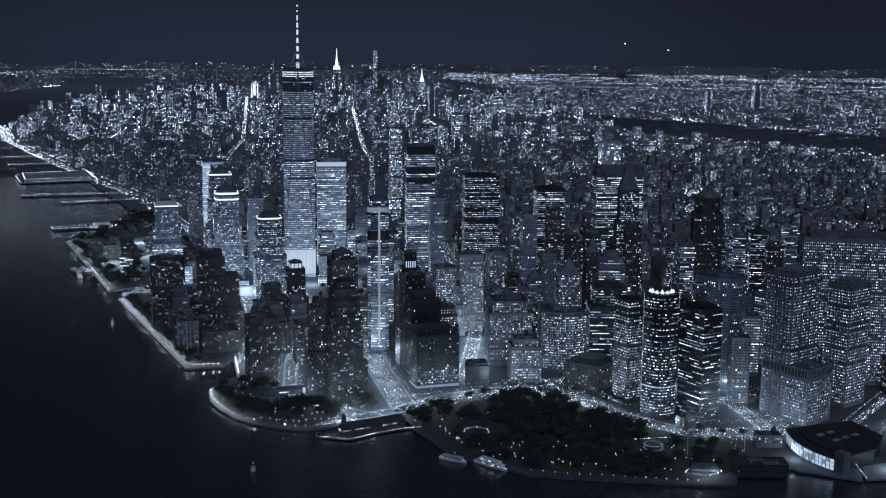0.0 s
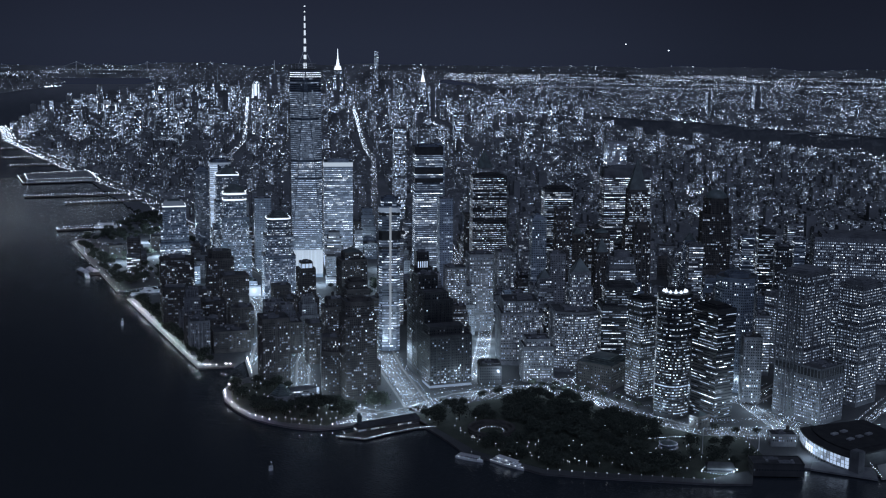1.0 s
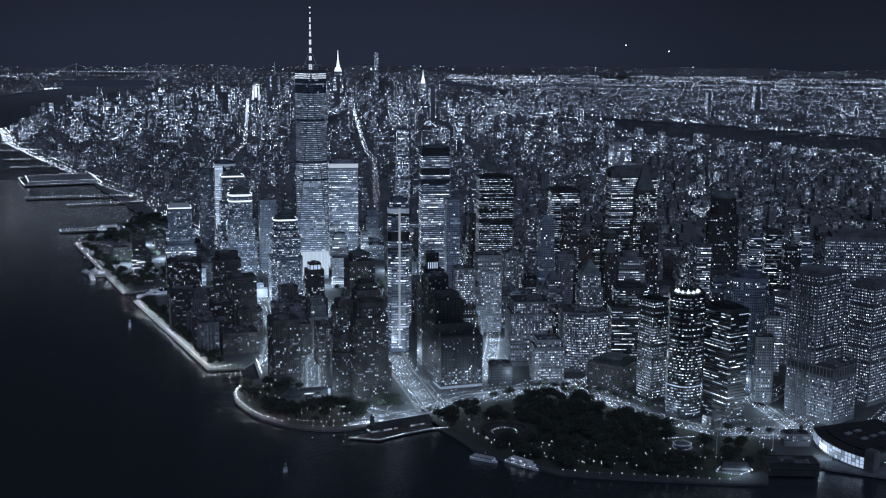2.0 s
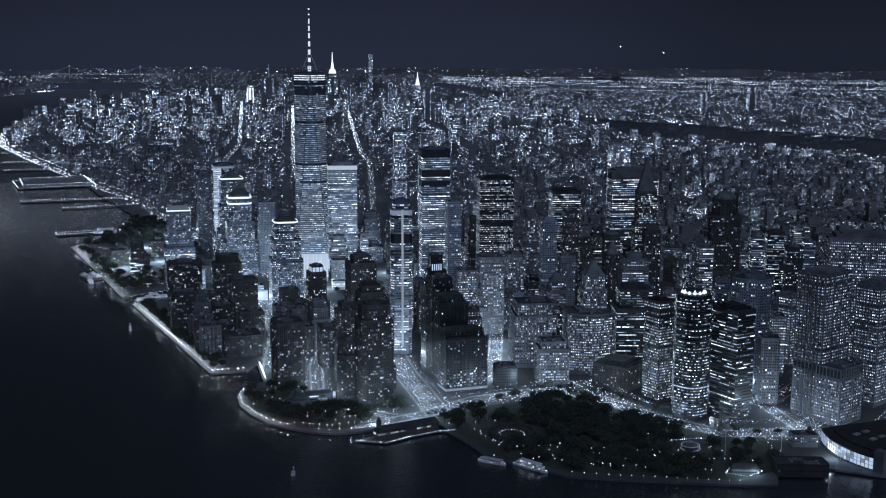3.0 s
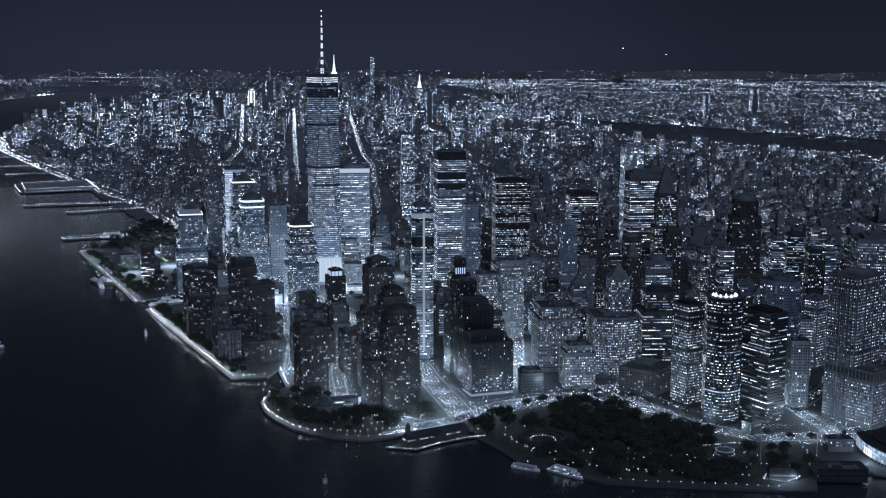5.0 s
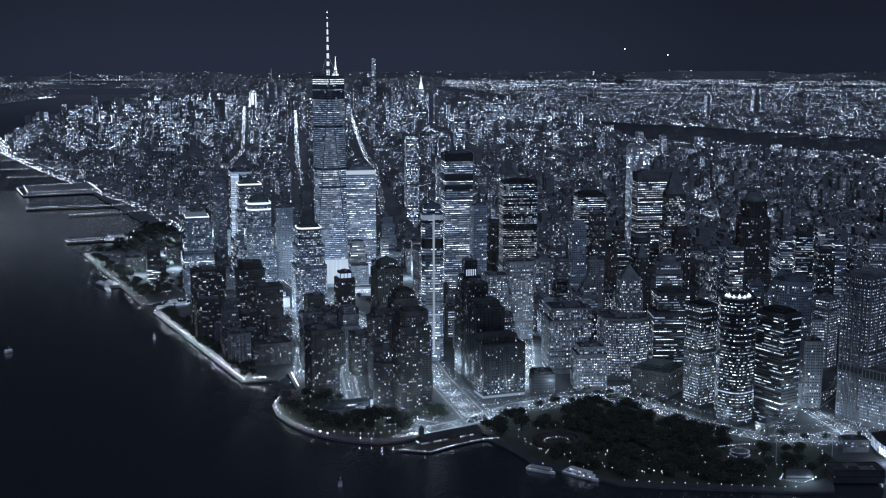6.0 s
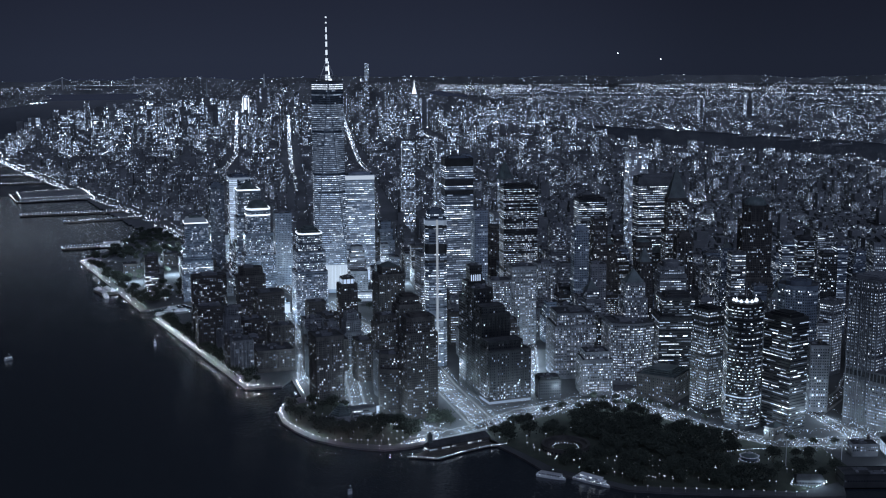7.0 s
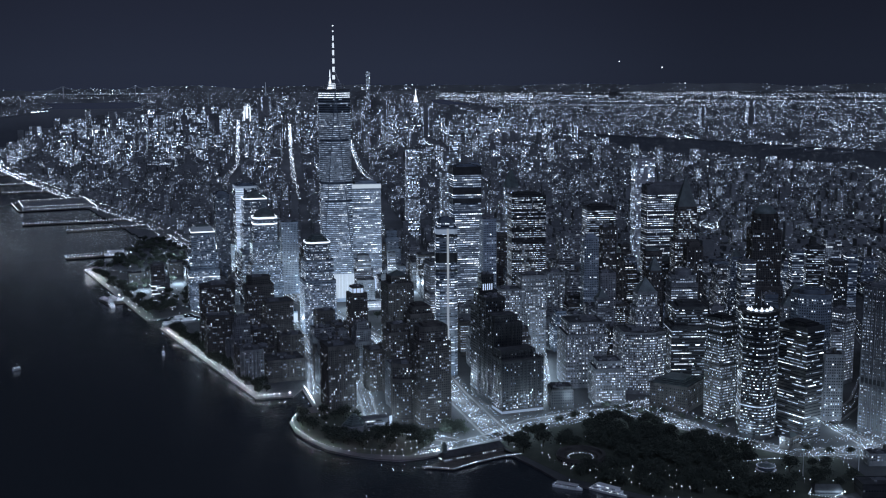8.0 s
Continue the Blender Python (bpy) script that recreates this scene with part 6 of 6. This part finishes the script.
pier_deck("ferry_landing", "floating ferry landing by the promenade", [(-392, 268), (-352, 262), (-358, 200), (-398, 208)], 1.4)
for k in range(4):
    root = new("landing_canopy")
    root.matrix_world = pose(-386 + (k % 2) * 18, 252 - (k // 2) * 28, 1.4)
    tagged(root, "pale tent canopy on the ferry landing", "canopy", "tents on the ferry landing")
    v, f = [], []
    solid(v, f, rect(15, 20), 4.0, 9.5, rect(1.5, 2.0))
    mesh_object("fabric", v, f, [WHITE], parent=root)
    for sx in (-1, 1):
        for sy in (-1, 1):
            v, f = [], []
            solid(v, f, rect(0.3, 0.3, sx * 7, sy * 9.5), 0, 4.1)
            mesh_object("post", v, f, [STEEL], parent=root)

# piers up the river
PIERS = (([(-263, 837), (-107, 812), (-116, 776), (-268, 806)], 7), ([(-150, 1535), (160, 1430), (150, 1405), (-160, 1505)], 8),
         ([(-20, 2087), (238, 2072), (180, 1815), (-66, 1857)], 8), ([(-100, 1300), (120, 1270), (118, 1255), (-102, 1284)], 10),
         ([(60, 2480), (250, 2440), (246, 2410), (56, 2450)], 9), ([(120, 2800), (330, 2750), (326, 2725), (116, 2775)], 9),
         ([(190, 3250), (400, 3200), (396, 3160), (186, 3210)], 9), ([(220, 3650), (440, 3600), (436, 3560), (216, 3610)], 9))
for k, (plan, step) in enumerate(PIERS):
    pier_deck("pier", "long river pier lined with lamps", plan, 2.4, True)
    pier_lamps("pier_lights", "lamps along a river pier", plan + plan[:1], step, 90 + k, 7.5, 0.8)
v, f = [], []
solid(v, f, [(-45, 1872), (172, 1832), (222, 2058), (0, 2072)], 2.5, 13)
tagged(mesh_object("pier_shed", far(v), f, [STEEL]), "large square pier shed with a pale roof", "shed", kind="structure")
pier_lamps("pier_shed_lights", "lamps along the roof of the pier shed", [(0, 2072), (222, 2058), (172, 1832), (-45, 1872), (0, 2072)], 6, 99, 15, 0.8)


# ---- small things in the park ----
def carousel():
    root = new("carousel")
    root.matrix_world = pose(-152, -1196, 2.0)
    tagged(root, "round park pavilion with rings of lights and a low dome", "pavilion")
    n = 24
    circle = lambda r: [(r * math.cos(6.2832 * k / n), r * math.sin(6.2832 * k / n)) for k in range(n)]
    for part_name, r0, r1, z0, z1, m in (("base", 12, 12, 0, 1.0, PAVING), ("wall", 9, 9, 1, 5, CURTAIN), ("canopy_edge", 11, 10.5, 5, 5.6, STEEL), ("dome_roof", 10, 4, 5.6, 8.6, COPPER), ("lantern", 2.5, 0.6, 8.6, 10.6, STEEL)):
        v, f = [], []
        solid(v, f, circle(r0), z0, z1, circle(r1))
        mesh_object(part_name, v, f, [m], parent=root)
    for r, z in ((11.4, 1.4), (10.8, 5.9)):
        pts = np.array([(r * math.cos(6.2832 * k / 16), r * math.sin(6.2832 * k / 16), z) for k in range(16)])
        quad_object("light_ring", lights(pts, np.full(16, 0.3), None), [FAR_LIT[2]], None, root, kind="stuff")


def flagpole(x, y, height):
    root = new("flagpole")
    root.matrix_world = pose(x, y, 2.0)
    tagged(root, "tall white flagpole standing in the park", "flagpole", "flagpoles")
    v, f = [], []
    ring = lambda r: [(r * math.cos(a), r * math.sin(a)) for a in np.linspace(0, 6.2832, 9)[:-1]]
    solid(v, f, ring(0.45), 0, height, ring(0.22))
    mesh_object("pole", v, f, [WHITE], parent=root)
    v, f = [], []
    solid(v, f, ring(1.5), 0, 0.7, ring(1.2))
    mesh_object("plinth", v, f, [STONE], parent=root)
    v, f = [], []
    solid(v, f, ring(0.4), height, height + 0.7, ring(0.1))
    mesh_object("finial", v, f, [STEEL], parent=root)


carousel()
flagpole(-135, -1234, 30)
flagpole(-70, -1262, 22)
tower("chapel", "small stone chapel at the foot of the glass towers", -64, -1162, 86, [(rect(14, 22), 0, 15)], BRICK, "old", "pyramid", 6)
pier_lamps("path_lights", "row of small lamps along a park walk", [(-155, -1165), (-120, -1178), (-100, -1196)], 2.6, 120, 4.5, 0.5, (0.3, 0.4, 0.3))
pier_lamps("terrace_lights", "two rows of lamps on a terrace by the water", [(-438, -905), (-410, -910), (-412, -916), (-440, -912)], 3.4, 121, 4.0, 0.6, (0.1, 0.3, 0.6))
for x, y, bearing, length in ((-345, -1137, 168, 46), (-370, -1098, 155, 34)):
    a = radians(bearing)
    ux, uy, nx, ny = math.sin(a), math.cos(a), math.cos(a), -math.sin(a)
    ring = [(x + ux * s * length / 2 + nx * o, y + uy * s * length / 2 + ny * o) for s, o in ((-1, 5.2), (0.4, 5.2), (1, 0.5), (0.4, -5.2), (-1, -5.2), (-1, 5.2))]
    pier_lamps("deck_lights", "string of small lamps round a moored boat", ring, 3.0, int(length), 3.4, 0.34, (0.3, 0.4, 0.3))
pier_lamps("forecourt_lights", "bright lamps round the waterfront pavilion", [(-184, -1278), (-172, -1300), (-146, -1298), (-140, -1276), (-160, -1266), (-184, -1278)], 3.0, 140, 4.5, 0.55, (0.2, 0.4, 0.4))
# two added fill lamps brighten the pavilion's forecourt
glow(-176, -1294, 9, 4000)
glow(-160, -1300, 9, 3000)
pier_lamps("marina_lights", "small lamps of yachts and pontoons in the cove", [(-390, -45), (-350, -30), (-306, -36), (-306, 20), (-350, 10), (-388, 2)], 5.0, 141, 3.5, 0.5, (0.3, 0.4, 0.3))
for k, (x, y, bearing, length) in enumerate(((-372, -28, 96, 22), (-352, -14, 96, 18), (-330, -22, 96, 26), (-335, 8, 96, 20))):
    ship("yacht", "white motor yacht moored in the small cove", x, y, bearing, length, 5.5, 1, "office", -1)
v, f = [], []
solid(v, f, [(2, -1372), (62, -1384), (20, -1425), (-30, -1400)], 1.0, 3.0)
tagged(mesh_object("ferry_slip", v, f, [PAVING]), "pale lit ferry slip ramp beside the terminal", "ramp", kind="structure")
pier_lamps("slip_lights", "lamps along the ferry slip", [(-4, -1366), (-34, -1404)], 6.0, 150, 6.0, 0.5, (0.2, 0.4, 0.4))
# added fill lamp brightens the ferry slip
glow(20, -1398, 14, 16000)

# street trees round the little green and along the park's edge
rng_trees = np.random.RandomState(31)
for x, y in ((-128, -912), (-118, -925), (-106, -936), (-96, -948), (-92, -962), (-122, -945), (-112, -958), (-84, -975), (-80, -1000), (-78, -1030), (-76, -1062), (-150, -935), (-172, -926), (-196, -922), (-222, -920), (-66, -1190), (-46, -1208), (-28, -1222)):
    t = copy_thing(TREES[rng_trees.randint(0, 4)], pose(x + rng_trees.uniform(-3, 3), y + rng_trees.uniform(-3, 3), 2.0, 0, 0, rng_trees.uniform(0, 360)))
    t.scale = [rng_trees.uniform(0.55, 0.85)] * 3
pier_lamps("fort_lights", "small lamps in the court of the round fort", [(-296 + 16 * math.cos(a), -1040 + 16 * math.sin(a)) for a in np.linspace(0, 6.2832, 9)], 3.2, 151, 5.5, 0.42, (0.3, 0.4, 0.3))


# ---- landmarks on the far skyline ----
def far_panes(x, y, w, d, z0, z1, turn, rng, share, floor=7.6, bay=5.2):
    """Window bands of a far tower: floors in rows, bays in lines, each lit or dark."""
    c, s = math.cos(turn), math.sin(turn)
    quads, cls = [], []
    floors = max(1, int((z1 - z0 - 2) / floor))
    for lx0, ly0, ux, uy, length in ((-w / 2, -d / 2 - 0.3, 1, 0, w), (w / 2 + 0.3, -d / 2, 0, 1, d), (-w / 2 - 0.3, -d / 2, 0, 1, d)):
        bays = max(2, int(length / bay))
        k, j = np.meshgrid(np.arange(floors), np.arange(bays), indexing="ij")
        k, j = k.ravel(), j.ravel()
        bright = rng.rand(floors)[k] * 0.6 + rng.rand(len(k)) * 0.7
        on = rng.rand(len(k)) < np.clip(share, 0.15, 0.92)
        k, j, bright = k[on], j[on], bright[on]
        step, z = length / bays, z0 + 2 + k * floor
        q = []
        for a, b in ((0.12, 0.0), (0.88, 0.0), (0.88, 0.55), (0.12, 0.55)):
            ax, ay = lx0 + ux * (j + a) * step, ly0 + uy * (j + a) * step
            q.append(np.stack([x + ax * c + ay * s, y - ax * s + ay * c, z + b * floor], 1))
        quads.append(np.stack(q, 1))
        cls.append(np.where(bright < 0.58, 0, np.where(bright < 0.96, 1, np.where(bright < 1.18, 2, 3))))
    return np.concatenate(quads), np.concatenate(cls)


def far_tower(name, label, x, y, tiers, lit_share, seed, turn=29, wall=None, tip=None, extra=()):
    """A tall building of the far city; tiers of (width, depth, foot, head), each a wall of its own."""
    rng = np.random.RandomState(seed)
    a = radians(turn)
    root = new(name)
    tagged(root, label, "skyscraper")
    pane_q, cls = [], []
    near = math.hypot(x - FAR_EYE[0], y - FAR_EYE[1]) < 4000
    for w, d, z0, z1 in tiers:
        v, f = [], []
        c, s = math.cos(a), math.sin(a)
        solid(v, f, [(x + px * c + py * s, y - px * s + py * c) for px, py in rect(w, d)], z0 + 0.4, z1)
        mesh_object("wall", far(v), f, [wall or FAR_WALL], parent=root)
        q, m = far_panes(x, y, w, d, z0, z1, a, rng, lit_share, *((4.0, 3.4) if near else (7.6, 5.2)))
        pane_q.append(q)
        cls.append(m)
    quad_object("window_panes", far(np.concatenate(pane_q)), FAR_LIT, np.concatenate(cls), root, kind="stuff")
    for part_name, w, z0, z1, w1, mat in extra:
        v, f = [], []
        solid(v, f, rect(w, w, x, y), z0, z1, rect(w1, w1, x, y))
        mesh_object(part_name, far(v), f, [mat], parent=root)
    return root


# far crowns, spires, masts and faces emit; floodlighting is put in as emission
FLOOD = lit("far_flood_emission", PALE, 1.3, 0.2)
SOFT = lit("far_soft_emission", COOL, 0.17, 0.3)
far_tower("skyscraper", "stepped skyscraper with a floodlit crown and spire", 2332, 3930, [(110, 60, 0, 90), (76, 50, 90, 200), (56, 42, 200, 300), (44, 36, 300, 322)], 0.62, 1,
          extra=(("floodlit_crown", 32, 322, 345, 24, FLOOD), ("floodlit_crown", 15, 345, 385, 8, FLOOD), ("spire", 6, 385, 443, 2.0, FLOOD)))
far_tower("skyscraper", "pencil-thin square tower with lit top", 3505, 5389, [(30, 30, 0, 385), (28, 28, 385, 426)], 0.5, 2)
far_tower("skyscraper", "slender skyscraper with a bright tapering crown", 3175, 4289, [(60, 60, 0, 120), (36, 36, 120, 232)], 0.6, 3,
          extra=(("lit_crown", 22, 232, 275, 9, FLOOD), ("spire", 6, 275, 319, 1.5, FLOOD)))
far_tower("skyscraper", "broad slab with lit floors", 3010, 4478, [(110, 40, 0, 246)], 0.85, 4)
far_tower("skyscraper", "glass tower with a tall mast", 2350, 4770, [(60, 60, 0, 280)], 0.7, 5, extra=(("mast", 6, 280, 366, 2, SOFT),))
far_tower("skyscraper", "screen-walled tower with a thin mast", 1969, 4800, [(60, 48, 0, 228)], 0.85, 6, extra=(("mast", 4, 228, 319, 1.5, SOFT),))
far_tower("skyscraper", "pale office slab by night", 1700, 4140, [(78, 30, 0, 205)], 0.92, 7)
for k, (dx, dy, hh) in enumerate(((0, 0, 240), (70, 150, 200), (-45, -120, 120), (-90, -260, 90))):
    far_tower("skyscraper", "office tower with a bright display", 2222 + dx, 4780 + dy, [(30, 30, 0, hh)], 0.9, 8 + 20 * k, extra=(("display", 31, hh * 0.3, hh * 0.9, 31, FLOOD),) if k < 3 else ())
far_tower("skyscraper", "lone glass tower across the river", 5830, 3780, [(58, 50, 0, 150), (46, 46, 150, 200)], 0.9, 9)
far_tower("skyscraper", "pale lit tower across the river", 5390, 3850, [(42, 34, 0, 165)], 0.8, 10)
far_tower("skyscraper", "dark slab across the river", 5800, 3550, [(50, 34, 0, 110)], 0.6, 35)
far_tower("warehouse", "long lit warehouse by the river", 1010, 3637, [(236, 60, 0, 42)], 0.9, 36, turn=32)
far_tower("office_block", "block with a bright floodlit face", 1347, 5015, [(60, 60, 0, 95)], 0.9, 37, extra=(("floodlit_face", 61, 30, 92, 61, FLOOD),))
far_tower("skyscraper", "stacked glass apartment tower with lit balconies", 570, 535, [(36, 36, 0, 120), (34, 38, 120, 190), (32, 34, 190, 250)], 0.6, 11)
far_tower("skyscraper", "broad dark stone telephone tower", 393, 535, [(60, 60, 0, 90), (46, 46, 90, 150)], 0.3, 12)
far_tower("skyscraper", "tall rippled steel apartment tower", 636, -236, [(42, 34, 0, 265)], 0.42, 13, wall=STEEL)
far_tower("skyscraper", "stone skyscraper with a peaked crown", 410, -64, [(56, 56, 0, 130), (28, 28, 130, 205)], 0.4, 14, extra=(("peaked_crown", 27, 205, 241, 3, COPPER),))
far_tower("skyscraper", "tall limestone apartment tower", 300, 13, [(36, 36, 0, 240), (26, 26, 240, 282)], 0.45, 15)
rng_sky = np.random.RandomState(64)
made = 0
while made < 120:
    mx, my = rng_sky.normal(2600, 850), rng_sky.normal(4700, 900)
    hh = rng_sky.uniform(95, 215)
    w = rng_sky.uniform(34, 58)
    share = rng_sky.uniform(0.25, 0.80)
    if not inside(grown(MAN, -150), np.array([mx]), np.array([my]))[0] or gap_line(np.array([mx]), np.array([my]), EAST_BANK)[0] < 350 or min(gap_line(np.array([mx]), np.array([my]), line)[0] for line in AVENUES[:3]) < 70:
        continue
    made += 1
    tiers = [(w, w * 0.8, 0, hh)] if made % 3 else [(w, w * 0.8, 0, hh * 0.7), (w * 0.7, w * 0.56, hh * 0.7, hh)]
    far_tower("midtown_tower", "far office tower with lit floors", mx, my, tiers, share, 300 + made)
made = 0
while made < 34:
    mx, my = rng_sky.uniform(500, 2000), rng_sky.uniform(3300, 6000)
    hh = rng_sky.uniform(60, 150)
    if not inside(MAN, np.array([mx]), np.array([my]))[0] or gap_line(np.array([mx]), np.array([my]), HIGHWAY)[0] < 90 or min(gap_line(np.array([mx]), np.array([my]), line)[0] for line in AVENUES[:3]) < 60:
        continue
    made += 1
    far_tower("midtown_tower", "far apartment tower with lit windows", mx, my, [(34, 30, 0, hh)], rng_sky.uniform(0.15, 0.55), 480 + made)


# ---- suspension bridges ----
def suspension_bridge(label, a, b, deck, top, side, seed, cable_size, lamp_step):
    """Towers at a and b, main cables between and beyond, a deck with lamps."""
    root = new("suspension_bridge")
    tagged(root, label, "bridge")
    a, b = np.array(a, float), np.array(b, float)
    u = (b - a) / np.linalg.norm(b - a)
    n = np.array((u[1], -u[0]))
    start, end = a - u * side, b + u * side
    v, f = [], []
    for k in range(41):
        p = start + (end - start) * k / 40
        v += [(*(p - n * 15), deck - 6), (*(p + n * 15), deck - 6), (*(p + n * 15), deck), (*(p - n * 15), deck)]
    f += [(4 * k + i, 4 * k + (i + 1) % 4, 4 * k + 4 + (i + 1) % 4, 4 * k + 4 + i) for k in range(40) for i in range(4)]
    f += [(3, 2, 1, 0), (160, 161, 162, 163)]
    mesh_object("deck", far(v), f, [STEEL], parent=root)
    for c in (a, b):
        v, f = [], []
        for s in (-16, 16):
            m = c + n * s
            solid(v, f, rect(9, 9, m[0], m[1]), 2, top)
        solid(v, f, rect(34, 12, c[0], c[1]), top - 14, top - 4)
        mesh_object("bridge_tower", far(v), f, [STEEL], parent=root)
    line = []
    for s in np.linspace(0, 1, 41):
        line.append((*(a + (b - a) * s), deck + 6 + (top - deck - 6) * (2 * s - 1) ** 2))
    for s in np.linspace(0, 1, 14)[1:]:
        line.append((*(b + u * side * s), top - (top - deck - 2) * s))
    left = [(*(a - u * side * s), top - (top - deck - 2) * s) for s in np.linspace(1, 0, 14)[:-1]]
    line = left + line
    v, f = [], []
    for (x0, y0, z0), (x1, y1, z1) in zip(line[:-1], line[1:]):
        k = len(v)
        c = cable_size
        v += [(x0, y0, z0 - c), (x1, y1, z1 - c), (x1, y1, z1 + c), (x0, y0, z0 + c), (x0 - n[0] * c, y0 - n[1] * c, z0), (x1 - n[0] * c, y1 - n[1] * c, z1),
              (x1 + n[0] * c, y1 + n[1] * c, z1), (x0 + n[0] * c, y0 + n[1] * c, z0)]
        f += [(k, k + 1, k + 2, k + 3), (k + 4, k + 5, k + 6, k + 7)]
    mesh_object("main_cable", far(v), f, [LIT[1]], parent=root, label="cable strung with small lamps")
    rng = np.random.RandomState(seed)
    m = int(np.linalg.norm(end - start) / lamp_step)
    pts = [(*(start + (end - start) * (k + 0.5) / m - n * 14), deck + 8) for k in range(m)]
    pts += [(*c, top + 6) for c in (a, b)]
    quad_object("deck_lamps", far(lights(np.array(pts), rng.uniform(2.5, 5.0, len(pts)), rng)), FAR_LIT, np.tile(rng.choice((1, 2, 3), len(pts), p=(0.4, 0.5, 0.1)), 4), root, kind="stuff")


suspension_bridge("great steel suspension bridge strung with lamps", (5560, 15230), (4640, 15720), 62, 184, 320, 1, 3.0, 22)
suspension_bridge("steel suspension bridge with lit cables", (6960, 7620), (7390, 7250), 44, 96, 200, 2, 2.6, 26)

# two aircraft lights low in the sky
AIRCRAFT = ((2225, 1197, 454), (2092, 1297, 477))
for x, y, z in AIRCRAFT:
    bm = bmesh.new()
    bmesh.ops.create_icosphere(bm, subdivisions=1, radius=2.2, matrix=Matrix.Translation((x, y, z)))
    me = bpy.data.meshes.new("aircraft_light")
    bm.to_mesh(me)
    bm.free()
    me.materials.append(FAR_LAMP)
    tagged(new("aircraft_light", me), "distant landing light of an aircraft in the sky", "aircraft light")
